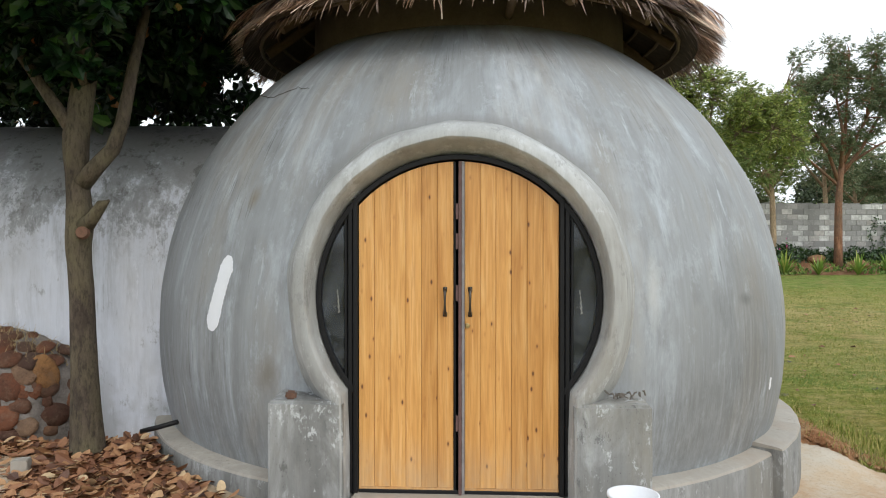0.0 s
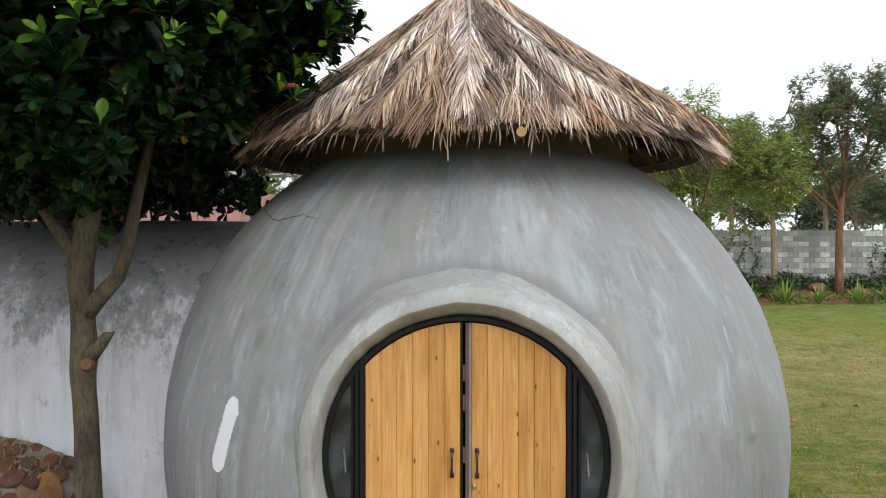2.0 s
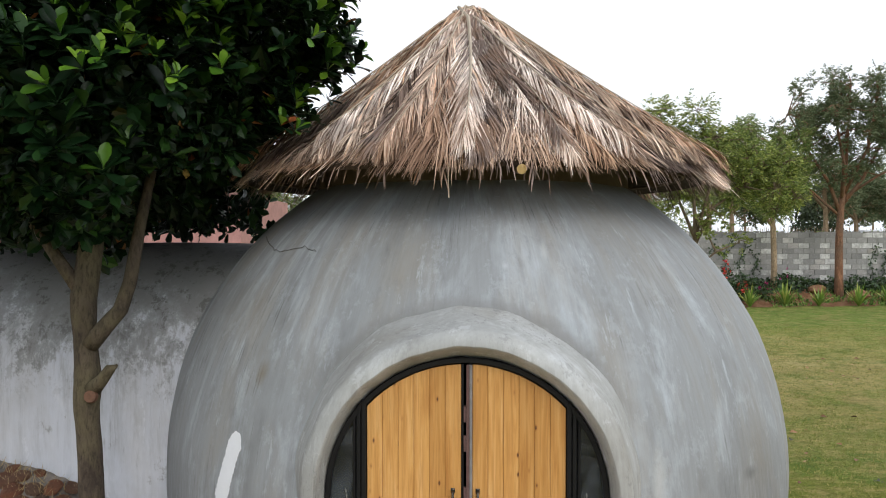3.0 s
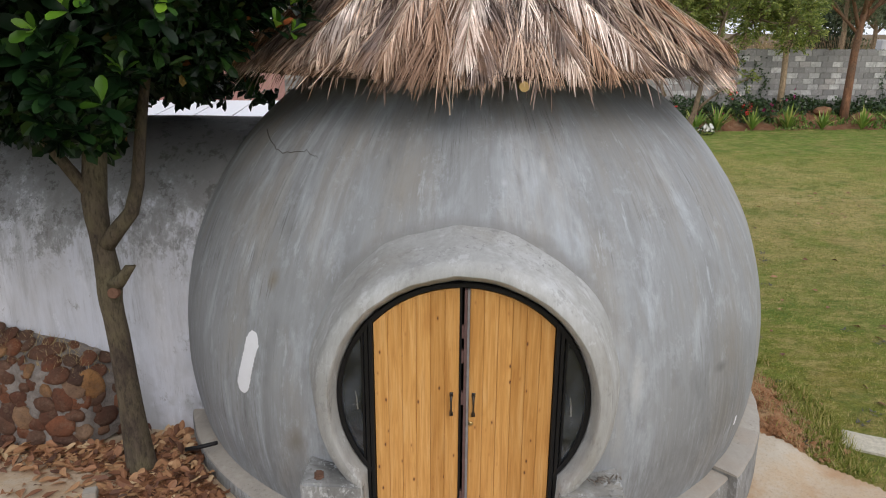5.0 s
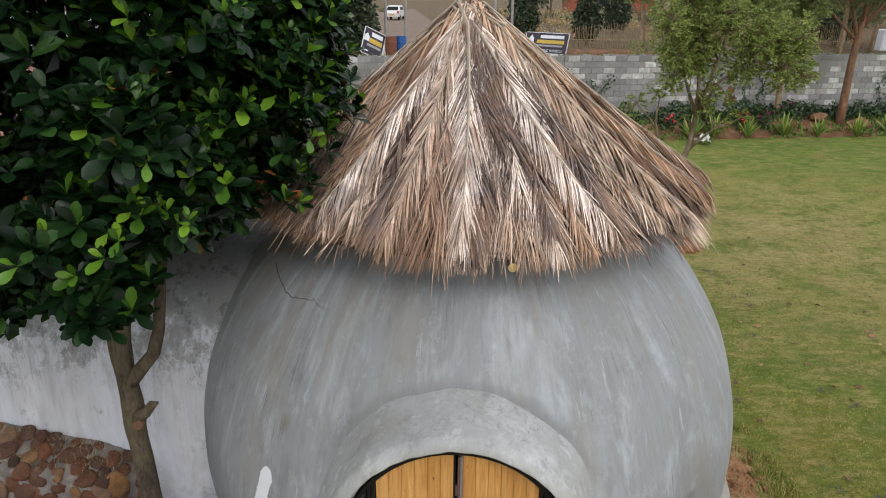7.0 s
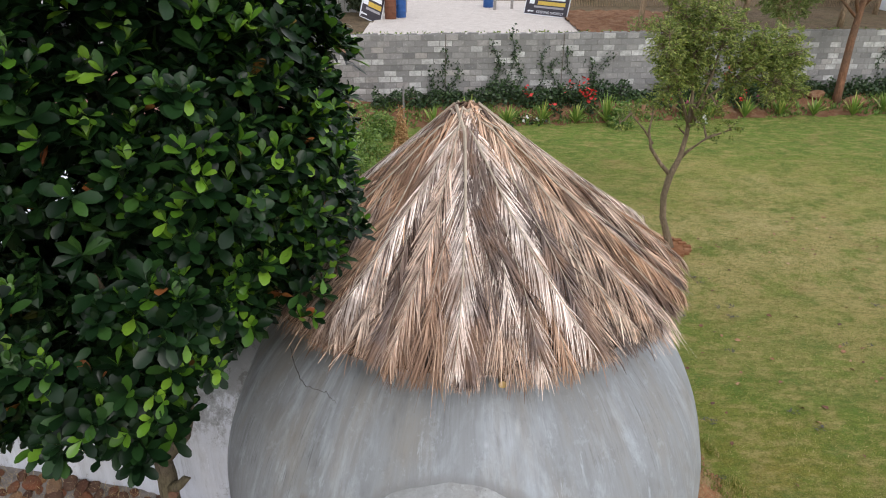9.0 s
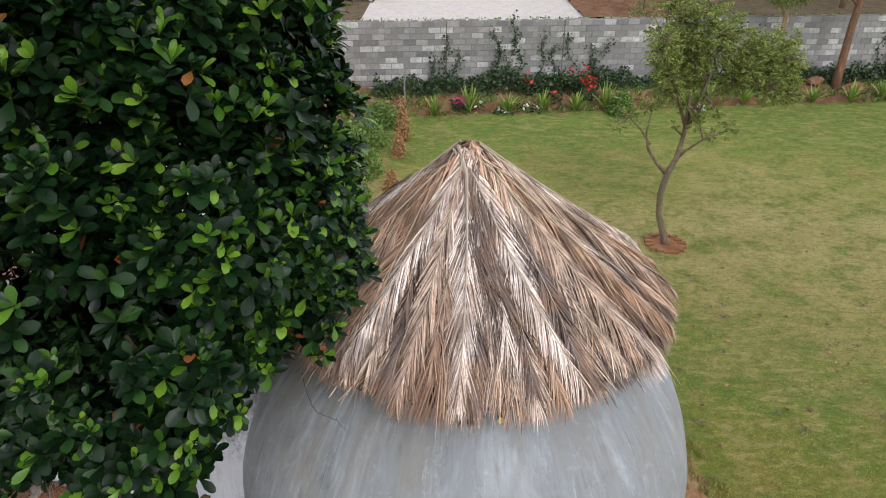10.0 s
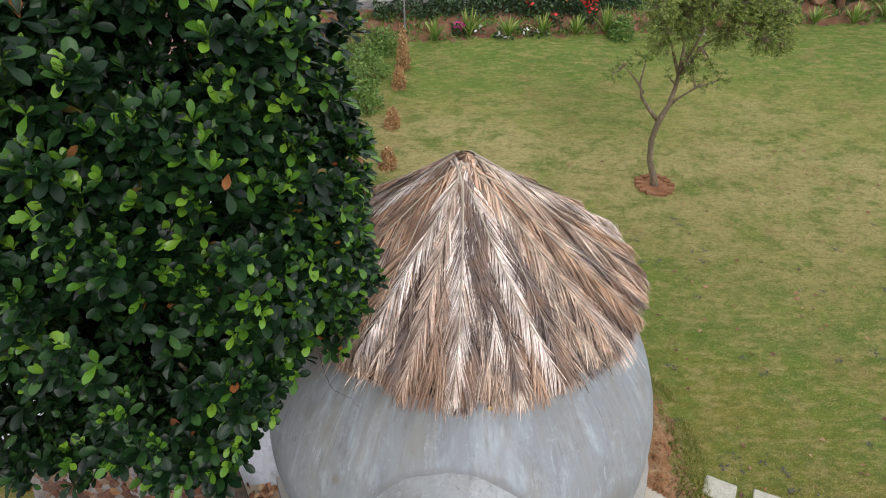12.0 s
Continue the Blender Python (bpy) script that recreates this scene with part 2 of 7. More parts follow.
def white_wall_patches(k, col):
    """Grey weathering where whitewash has washed off below the crown, plus painted-in shade."""
    z = k.axis(2)
    # grows with height, to hold the upper wall's shade as well as stain
    high = k.map(z, 1.55, 2.75)
    sum_ = k.n.new("ShaderNodeMath")
    sum_.operation = "MULTIPLY_ADD"
    k.l.new(high, sum_.inputs[0])
    sum_.inputs[1].default_value = 0.3
    k.l.new(k.noise(2.9, 12, 0.8, k.stretch(1, 1, 0.6)), sum_.inputs[2])
    f = k.ramp(sum_.outputs[0], [(0.58, 0.0), (0.63, 0.6), (0.75, 0.85)])
    col = k.mix(f, col, (0.2, 0.2, 0.195))
    run = k.mix(1.0, k.ramp(k.noise(8, 8, 0.75, k.stretch(1, 1, 0.1)), [(0.5, 0.0), (0.62, 0.7)]), k.ramp(k.map(z, 0.8, 2.4), [(0.0, 0.15), (1.0, 1.0)]), "MULTIPLY")
    col = k.mix(run, col, (0.24, 0.245, 0.25))
    bare = k.ramp(k.noise(6.5, 12, 0.82, k.stretch(1, 1, 0.7)), [(0.535, 0.0), (0.57, 0.8)])
    col = k.mix(k.mix(1.0, bare, k.ramp(k.map(z, 1.35, 2.3), [(0.0, 0.0), (1.0, 1.0)]), "MULTIPLY"), col, (0.13, 0.13, 0.125))
    low = k.mix(1.0, k.ramp(k.map(z, 0.1, 0.75), [(0.0, 0.6), (1.0, 0.0)]), k.ramp(k.noise(1.6, 5), [(0.4, 0.0), (0.5, 1.0)]), "MULTIPLY")
    return k.mix(low, col, (0.36, 0.37, 0.38))


PLASTER = make_plaster("grey_cement_plaster", (0.296, 0.312, 0.325), (0.48, 0.525, 0.575), (0.172, 0.178, 0.18), (0.285, 0.258, 0.215), patch=dome_marks, dome=(3.0, 0.88), speckle=0.22)
PLASTER_PALE = make_plaster("pale_cement_plaster", (0.37, 0.345, 0.305), (0.48, 0.45, 0.4), (0.27, 0.25, 0.22), (0.34, 0.28, 0.22))
PLASTER_LIP = make_plaster("patched_cement_plaster", (0.4, 0.408, 0.402), (0.58, 0.6, 0.61), (0.2, 0.2, 0.195), (0.28, 0.262, 0.225), speckle=0.5)
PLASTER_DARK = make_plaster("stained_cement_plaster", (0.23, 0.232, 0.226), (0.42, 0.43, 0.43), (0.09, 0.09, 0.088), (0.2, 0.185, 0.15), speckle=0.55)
PLASTER_PIER = make_plaster("splashed_cement_plaster", (0.25, 0.255, 0.25), (0.52, 0.54, 0.55), (0.1, 0.1, 0.098), (0.24, 0.215, 0.165), speckle=0.85)
WHITEWASH = make_plaster("worn_whitewash", (0.61, 0.64, 0.71), (0.77, 0.79, 0.85), (0.42, 0.44, 0.48), (0.46, 0.46, 0.47), patch=white_wall_patches)
WHITE_PAINT = plain("white_paint", (0.77, 0.79, 0.83), 0.6, var=0.04)


def make_wood():
    k = Nodes("varnished_pine", 0.42, spec=0.5)
    t = k.thing()
    foot_z = k.map(k.axis(2), 0.08, 0.42)
    ofs = k.n.new("ShaderNodeVectorMath")
    ofs.operation = "MULTIPLY_ADD"
    k.l.new(t, ofs.inputs[0])
    ofs.inputs[1].default_value = (17, 31, 23)
    k.l.new(k.pos, ofs.inputs[2])
    k.pos = ofs.outputs[0]
    grain = k.noise(9, 4, 0.55, k.stretch(3.2, 1, 0.22), 0.6)
    wave = k.n.new("ShaderNodeTexWave")
    wave.wave_type, wave.bands_direction = "BANDS", "X"
    wave.inputs["Scale"].default_value, wave.inputs["Distortion"].default_value = 6, 5
    wave.inputs["Detail"].default_value, wave.inputs["Detail Scale"].default_value = 3, 0.7
    k.l.new(k.stretch(1, 1, 0.12), wave.inputs["Vector"])
    col = k.ramp(grain, [(0.28, (0.5, 0.23, 0.06)), (0.5, (0.65, 0.335, 0.1)), (0.72, (0.74, 0.43, 0.165))])
    col = k.mix(k.ramp(wave.outputs["Fac"], [(0.0, 0.2), (0.3, 0.0)]), col, (0.46, 0.2, 0.05))
    pores = k.noise(60, 4, 0.7, k.stretch(2.2, 1, 0.05), 0.2)
    col = k.mix(k.ramp(pores, [(0.5, 0.0), (0.64, 0.45)]), col, (0.4, 0.17, 0.045))
    knots = k.cells(8.5, k.stretch(1.6, 0.2, 0.7))
    col = k.mix(k.ramp(knots, [(0.09, 0.6), (0.17, 0.0)]), col, (0.44, 0.18, 0.05))
    col = k.mix(k.ramp(knots, [(0.065, 0.95), (0.1, 0.0)]), col, (0.13, 0.05, 0.018))
    foot = k.mix(1.0, k.ramp(foot_z, [(0.0, 0.55), (1.0, 0.0)]), k.ramp(k.noise(7, 6, 0.7, k.stretch(1, 1, 0.4)), [(0.4, 0.2), (0.6, 1.0)]), "MULTIPLY")
    col = k.mix(foot, col, (0.5, 0.36, 0.22))
    tint = k.ramp(t, [(0.0, (0.86, 0.83, 0.78)), (0.5, (1, 1, 1)), (1.0, (1.08, 1.12, 1.18))])
    col = k.mix(1.0, col, tint, "MULTIPLY")
    k.colour(col).bump(grain, 0.12, 0.002)
    return k.mat


PINE = make_wood()
# neck plaster with the shade under the eaves mixed into its colour
NECK_SHADE = plain("eave_shaded_plaster", (0.14, 0.108, 0.094), 0.95, var=0.3, scale=4)
BLACK_STEEL = plain("black_painted_steel", (0.007, 0.007, 0.008), 0.5, var=0.3, scale=20)
PRIMER_STEEL = plain("red_oxide_steel", (0.13, 0.075, 0.07), 0.6, var=0.3, scale=14)
GREY_STEEL = plain("grey_bare_steel", (0.24, 0.23, 0.23), 0.5, var=0.25, scale=14)
HANDLE_STEEL = plain("dark_bronze", (0.09, 0.08, 0.07), 0.32, 0.9, 0.3, 40)
BRASS = plain("dull_brass", (0.5, 0.38, 0.18), 0.35, 0.9, 0.2, 40)
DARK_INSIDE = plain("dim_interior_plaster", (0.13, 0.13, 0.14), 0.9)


def make_glass():
    k = Nodes("window_glass", 0.06, spec=0.5)
    k.colour((0.27, 0.3, 0.34))
    k.l.new(k.ramp(k.noise(4.5, 8, 0.75), [(0.45, 0.96), (0.7, 0.72)]), k.b.inputs["Transmission Weight"])
    k.b.inputs["IOR"].default_value = 1.45
    k.rough(k.ramp(k.noise(5), [(0.4, 0.03), (0.75, 0.25)]))
    return k.mat


GLASS = make_glass()


def make_thatch(name, tones):
    """Dry leaf: a tone for each frond, and slightly lighter and darker leaflets within it."""
    k = Nodes(name, 0.8, spec=0.1)
    tone = k.ramp(k.thing(), [(i / (len(tones) - 1), c) for i, c in enumerate(tones)])
    strip = k.ramp(k.island(), [(0.0, (0.12, 0.09, 0.085)), (0.16, (0.36, 0.31, 0.29)), (0.34, (1.0, 0.96, 0.95)), (0.75, (1.42, 1.41, 1.42)), (0.95, (1.75, 1.76, 1.78)), (1.0, (1.1, 0.82, 0.6))])
    col = k.mix(1.0, tone, strip, "MULTIPLY")
    col = k.mix(k.ramp(k.noise(2.0, 6, 0.7), [(0.48, 0.0), (0.62, 0.6)]), col, (0.17, 0.125, 0.105))
    col = k.mix(k.ramp(k.noise(1.1, 5, 0.65), [(0.5, 0.0), (0.62, 0.5)]), col, (0.44, 0.26, 0.16))
    fine = k.noise(55, 3)
    col = k.mix(k.ramp(fine, [(0.4, 0.0), (0.75, 0.28)]), col, (0.15, 0.115, 0.09))
    k.colour(col).bump(fine, 0.3, 0.003)
    return k.mat


THATCH = make_thatch("dry_palm_leaf", [(0.38, 0.29, 0.24), (0.68, 0.5, 0.37), (0.8, 0.66, 0.55), (0.54, 0.35, 0.24), (0.72, 0.61, 0.54), (0.84, 0.66, 0.5), (0.46, 0.37, 0.32)])
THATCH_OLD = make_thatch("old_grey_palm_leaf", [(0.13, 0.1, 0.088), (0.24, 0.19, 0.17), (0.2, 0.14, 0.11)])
THATCH_PALE = make_thatch("pale_palm_leaf", [(0.9, 0.81, 0.75), (0.92, 0.84, 0.79), (0.9, 0.78, 0.68)])
THATCH_RED = make_thatch("tawny_palm_leaf", [(0.52, 0.33, 0.22), (0.64, 0.44, 0.3), (0.46, 0.3, 0.21)])
RIB = plain("dry_palm_rib", (0.5, 0.42, 0.33), 0.7, var=0.25, scale=9)
# mat colour kept very dark to add shade under eaves and between leaves
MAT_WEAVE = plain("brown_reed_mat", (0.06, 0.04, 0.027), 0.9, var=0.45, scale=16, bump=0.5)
POLE = plain("peeled_pole", (0.13, 0.085, 0.05), 0.7, var=0.3, scale=10)
POLE_END = plain("sawn_pole_end", (0.52, 0.36, 0.15), 0.7, var=0.2, scale=30)


def make_leaf(name, stops, rough=0.32, spec=0.45, back=0.0):
    k = Nodes(name, rough, spec=spec)
    col = k.ramp(k.island(), stops)
    k.colour(k.mix(k.ramp(k.noise(30, 3), [(0.4, 0.0), (0.7, 0.2)]), col, tuple(c * 0.6 for c in stops[0][1])))
    if back:
        tr = k.n.new("ShaderNodeBsdfTranslucent")
        k.l.new(col, tr.inputs[0])
        mx = k.n.new("ShaderNodeMixShader")
        mx.inputs[0].default_value = back
        k.l.new(k.b.outputs[0], mx.inputs[1])
        k.l.new(tr.outputs[0], mx.inputs[2])
        k.l.new(mx.outputs[0], k.n["Material Output"].inputs[0])
    return k.mat


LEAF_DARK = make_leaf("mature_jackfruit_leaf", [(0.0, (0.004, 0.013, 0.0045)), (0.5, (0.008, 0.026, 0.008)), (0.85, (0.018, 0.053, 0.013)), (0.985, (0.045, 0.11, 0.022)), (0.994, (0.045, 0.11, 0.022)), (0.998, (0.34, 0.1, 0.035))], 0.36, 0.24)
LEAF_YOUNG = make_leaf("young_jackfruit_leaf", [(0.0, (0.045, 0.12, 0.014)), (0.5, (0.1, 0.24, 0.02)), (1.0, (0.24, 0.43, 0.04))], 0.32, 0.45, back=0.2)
LEAF_NEEM = make_leaf("feathery_green_leaf", [(0.0, (0.11, 0.165, 0.04)), (0.6, (0.21, 0.285, 0.08)), (1.0, (0.37, 0.43, 0.14))], 0.5, back=0.35)
LEAF_SAPLING = make_leaf("lime_feathery_leaf", [(0.0, (0.1, 0.15, 0.035)), (0.5, (0.22, 0.29, 0.065)), (1.0, (0.48, 0.52, 0.14))], 0.5, back=0.35)
LEAF_FAR = make_leaf("far_grey_green_leaf", [(0.0, (0.085, 0.12, 0.055)), (0.6, (0.155, 0.2, 0.095)), (1.0, (0.25, 0.28, 0.15))], 0.6, back=0.35)
LEAF_CREEPER = make_leaf("creeper_leaf", [(0.0, (0.02, 0.04, 0.015)), (0.6, (0.035, 0.075, 0.025)), (1.0, (0.08, 0.13, 0.04))], 0.45)
LEAF_BLADE = make_leaf("lily_blade", [(0.0, (0.13, 0.24, 0.04)), (0.6, (0.24, 0.37, 0.07)), (1.0, (0.55, 0.55, 0.16))], 0.45, back=0.25)
PETAL_RED = make_leaf("red_petal", [(0.0, (0.55, 0.02, 0.02)), (1.0, (0.8, 0.06, 0.05))], 0.5)
PETAL_PINK = make_leaf("magenta_petal", [(0.0, (0.45, 0.02, 0.16)), (1.0, (0.65, 0.05, 0.3))], 0.5)
PETAL_WHITE = make_leaf("white_petal", [(0.0, (0.7, 0.7, 0.62)), (1.0, (0.85, 0.85, 0.8))], 0.5)
LEAF_DRY = make_leaf("fallen_leaf", [(0.0, (0.08, 0.036, 0.022)), (0.3, (0.2, 0.085, 0.042)), (0.6, (0.34, 0.165, 0.08)), (0.88, (0.48, 0.28, 0.14)), (1.0, (0.6, 0.45, 0.27))], 0.6)
SHRUB_DRY = make_leaf("tawny_shrub_leaf", [(0.0, (0.3, 0.15, 0.06)), (0.6, (0.48, 0.28, 0.12)), (1.0, (0.6, 0.42, 0.2))], 0.7)
LEAF_SHRUB = make_leaf("fresh_shrub_leaf", [(0.0, (0.08, 0.16, 0.035)), (0.6, (0.17, 0.29, 0.06)), (1.0, (0.34, 0.44, 0.12))], 0.5, back=0.3)
GRASS_DRY = make_leaf("dry_grass", [(0.0, (0.3, 0.22, 0.1)), (1.0, (0.5, 0.38, 0.2))], 0.7)


def make_bark(name, base, moss):
    k = Nodes(name, 0.9)
    ridge = k.noise(9, 8, 0.75, k.stretch(1, 1, 0.25), 0.4)
    col = k.ramp(ridge, [(0.3, tuple(c * 0.4 for c in base)), (0.5, base), (0.7, tuple(min(1, c * 1.9) for c in base))])
    col = k.mix(k.ramp(k.noise(2.4, 7, 0.7, k.stretch(1, 1, 0.5)), [(0.42, 0.0), (0.58, 0.8)]), col, moss)
    fine = k.noise(38, 6, 0.75, k.stretch(1, 1, 0.35))
    col = k.mix(k.ramp(fine, [(0.36, 0.65), (0.52, 0.0)]), col, tuple(c * 0.3 for c in base))
    k.colour(col).bump(k.mix(0.5, ridge, fine), 0.9, 0.03)
    return k.mat


BARK = make_bark("jackfruit_bark", (0.082, 0.063, 0.048), (0.15, 0.128, 0.075))
BARK_RED = make_bark("reddish_bark", (0.25, 0.125, 0.072), (0.17, 0.11, 0.075))
BARK_LAWN = make_bark("lawn_tree_bark", (0.24, 0.18, 0.12), (0.16, 0.125, 0.08))
BARK_GREY = make_bark("grey_brown_bark", (0.38, 0.28, 0.18), (0.27, 0.2, 0.12))
SAWN = plain("sawn_branch_scar", (0.15, 0.08, 0.052), 0.8, var=0.3, scale=30)


def make_lawn():
    k = Nodes("lawn_grass", 0.9, spec=0.15).world_pos()
    y = k.axis(1)
    # broad bands of green and straw, broken up by noise
    drift = k.n.new("ShaderNodeMath")
    drift.operation = "MULTIPLY_ADD"
    k.l.new(k.noise(0.22, 6, 0.62, k.stretch(0.8, 1.4, 1)), drift.inputs[0])
    drift.inputs[1].default_value = 15.0
    k.l.new(y, drift.inputs[2])
    col = k.ramp(k.map(drift.outputs[0], 12.0, 32.0), [(0.0, (0.3, 0.22, 0.055)), (0.14, (0.23, 0.23, 0.04)), (0.28, (0.15, 0.22, 0.033)), (0.42, (0.36, 0.31, 0.11)), (0.6, (0.5, 0.41, 0.18)), (0.74, (0.32, 0.32, 0.09)), (0.9, (0.155, 0.25, 0.042))])
    mid = k.noise(0.9, 7, 0.68)
    col = k.mix(k.ramp(mid, [(0.52, 0.0), (0.62, 0.7)]), col, (0.165, 0.245, 0.038))
    dry = k.noise(2.4, 8, 0.72, k.stretch(0.8, 2.0, 1))
    col = k.mix(k.ramp(dry, [(0.48, 0.0), (0.6, 0.7)]), col, (0.45, 0.35, 0.14))
    bald = k.noise(0.7, 8, 0.75, k.stretch(1.3, 1, 1))
    col = k.mix(k.ramp(bald, [(0.55, 0.0), (0.64, 0.6)]), col, (0.34, 0.24, 0.1))
    weed = k.noise(0.8, 9, 0.78, k.stretch(1, 1.5, 1))
    col = k.mix(k.ramp(weed, [(0.5, 0.0), (0.6, 0.7)]), col, (0.1, 0.185, 0.03))
    blade = k.noise(70, 5, 0.85, k.stretch(1, 0.6, 1))
    col = k.mix(k.ramp(blade, [(0.54, 0.0), (0.64, 0.6)]), col, (0.58, 0.52, 0.22))
    clump = k.noise(9, 9, 0.85, k.stretch(0.8, 1.3, 1))
    col = k.mix(k.ramp(clump, [(0.36, 0.7), (0.5, 0.0)]), col, (0.1, 0.125, 0.022))
    fine = k.noise(30, 6, 0.85)
    col = k.mix(k.ramp(fine, [(0.4, 0.6), (0.5, 0.0)]), col, (0.07, 0.08, 0.015))
    tuft = k.noise(5, 9, 0.82, k.stretch(0.8, 1.5, 1))
    col = k.mix(k.ramp(tuft, [(0.38, 0.6), (0.5, 0.0)]), col, (0.12, 0.145, 0.026))
    col = k.mix(k.ramp(tuft, [(0.54, 0.0), (0.66, 0.55)]), col, (0.44, 0.37, 0.13))
    # beyond the garden wall: dry field
    field = k.ramp(k.noise(0.3, 8, 0.75), [(0.3, (0.12, 0.08, 0.05)), (0.5, (0.2, 0.145, 0.09)), (0.7, (0.15, 0.13, 0.06))])
    field = k.mix(k.ramp(k.noise(2.2, 6, 0.8), [(0.4, 0.6), (0.6, 0.0)]), field, (0.07, 0.055, 0.03))
    col = k.mix(k.ramp(k.map(y, 26.0, 31.0), [(0.4, 0.0), (0.6, 1.0)]), col, field)
    k.colour(col).bump(k.mix(0.5, fine, k.noise(110, 4)), 1.0, 0.05)
    return k.mat


LAWN = make_lawn()


def soil(name, a, b, c):
    k = Nodes(name, 0.95, spec=0.1).world_pos()
    col = k.ramp(k.noise(2.2, 7, 0.7), [(0.3, a), (0.5, b), (0.72, c)])
    fine = k.noise(26, 6, 0.75)
    k.colour(k.mix(k.ramp(fine, [(0.35, 0.5), (0.6, 0.0)]), col, tuple(v * 0.5 for v in a))).bump(fine, 0.9, 0.03)
    return k.mat


RED_EARTH = soil("red_earth", (0.2, 0.085, 0.042), (0.32, 0.15, 0.075), (0.42, 0.24, 0.14))
BROWN_EARTH = soil("brown_earth", (0.13, 0.065, 0.038), (0.26, 0.135, 0.075), (0.36, 0.24, 0.15))


def make_paving():
    k = Nodes("dusty_concrete", 0.9, spec=0.15).world_pos()
    col = k.ramp(k.noise(0.9, 7, 0.65), [(0.35, (0.5, 0.45, 0.37)), (0.48, (0.5, 0.39, 0.27)), (0.62, (0.46, 0.3, 0.18))])
    col = k.mix(k.ramp(k.noise(3.4, 8, 0.72), [(0.45, 0.0), (0.7, 0.7)]), col, (0.57, 0.52, 0.44))
    col = k.mix(k.ramp(k.noise(1.7, 8, 0.75), [(0.56, 0.0), (0.72, 0.6)]), col, (0.42, 0.25, 0.14))
    grit = k.noise(40, 6, 0.8)
    k.colour(k.mix(k.ramp(grit, [(0.32, 0.6), (0.48, 0.0)]), col, (0.27, 0.21, 0.15))).bump(grit, 0.6, 0.012)
    return k.mat


CONCRETE = make_paving()
YARD = soil("pale_yard_concrete", (0.58, 0.52, 0.47), (0.68, 0.62, 0.57), (0.74, 0.69, 0.64))
SLAB = soil("cast_slab", (0.52, 0.49, 0.39), (0.62, 0.58, 0.47), (0.68, 0.64, 0.54))


def make_block(single):
    k = Nodes("concrete_block" if single else "far_concrete_block", 0.92, spec=0.1)
    t = k.thing() if single else k.island()
    base = k.ramp(t, [(0.0, (0.18, 0.18, 0.18)), (0.15, (0.26, 0.258, 0.25)), (0.5, (0.33, 0.326, 0.32)), (0.7, (0.39, 0.378, 0.365)), (0.78, (0.47, 0.435, 0.41)), (0.82, (0.66, 0.66, 0.64)), (1.0, (0.74, 0.74, 0.72))])
    k.world_pos()
    col = k.mix(k.ramp(k.noise(0.7, 6, 0.7), [(0.45, 0.0), (0.62, 0.6)]), base, (0.3, 0.295, 0.285))
    col = k.mix(k.ramp(k.noise(6, 8, 0.78), [(0.42, 0.0), (0.62, 0.6)]), col, (0.25, 0.245, 0.235))
    col = k.mix(k.ramp(k.noise(11, 6, 0.8), [(0.56, 0.0), (0.66, 0.5)]), col, (0.6, 0.59, 0.57))
    col = k.mix(k.ramp(k.noise(3, 8, 0.75, k.stretch(1, 1, 0.3)), [(0.58, 0.0), (0.7, 0.55)]), col, (0.12, 0.118, 0.11))
    k.colour(col).bump(k.noise(30, 5), 0.7, 0.01)
    return k.mat


BLOCK = make_block(True)
BLOCK_FAR = make_block(False)
MORTAR = plain("grey_mortar", (0.27, 0.265, 0.255), 0.95, var=0.25, scale=3)


def make_bank():
    k = Nodes("bank_earth", 0.95, spec=0.1).world_pos()
    col = k.ramp(k.noise(2.6, 8, 0.75), [(0.3, (0.2, 0.085, 0.04)), (0.46, (0.4, 0.2, 0.1)), (0.6, (0.45, 0.3, 0.16)), (0.7, (0.34, 0.3, 0.12))])
    clod = k.noise(14, 7, 0.8)
    col = k.mix(k.ramp(clod, [(0.35, 0.75), (0.5, 0.0)]), col, (0.09, 0.05, 0.03))
    k.colour(k.mix(k.ramp(k.noise(45, 4), [(0.6, 0.0), (0.7, 0.5)]), col, (0.45, 0.38, 0.22))).bump(clod, 1.0, 0.05)
    return k.mat


BANK = make_bank()


def make_stone():
    k = Nodes("field_stone", 0.85, spec=0.2)
    base = k.ramp(k.thing(), [(0.0, (0.07, 0.04, 0.03)), (0.25, (0.17, 0.066, 0.037)), (0.5, (0.14, 0.085, 0.06)), (0.7, (0.24, 0.09, 0.045)), (0.88, (0.29, 0.19, 0.125)), (1.0, (0.4, 0.19, 0.06))])
    col = k.mix(k.ramp(k.noise(6, 6, 0.7), [(0.4, 0.0), (0.66, 0.55)]), base, (0.07, 0.045, 0.035))
    col = k.mix(k.ramp(k.noise(17, 7, 0.8), [(0.5, 0.0), (0.66, 0.45)]), col, (0.24, 0.17, 0.12))
    col = k.mix(k.ramp(k.noise(40, 5, 0.8), [(0.36, 0.4), (0.5, 0.0)]), col, (0.04, 0.025, 0.02))
    k.colour(col).bump(k.noise(11, 8, 0.75), 1.0, 0.04)
    return k.mat


STONE = make_stone()
DARK_MORTAR = plain("dark_stone_mortar", (0.185, 0.165, 0.15), 0.95, var=0.6, scale=7, bump=1.0)
BANNER_DARK = plain("printed_board", (0.05, 0.045, 0.055), 0.5)
BANNER_GOLD = plain("gold_print", (0.6, 0.42, 0.08), 0.5)
BANNER_GREY = plain("grey_print", (0.35, 0.34, 0.36), 0.5)
RUST = plain("rusted_steel", (0.17, 0.07, 0.04), 0.8, var=0.4)
BLUE_PLASTIC = plain("blue_plastic", (0.03, 0.1, 0.3), 0.4)
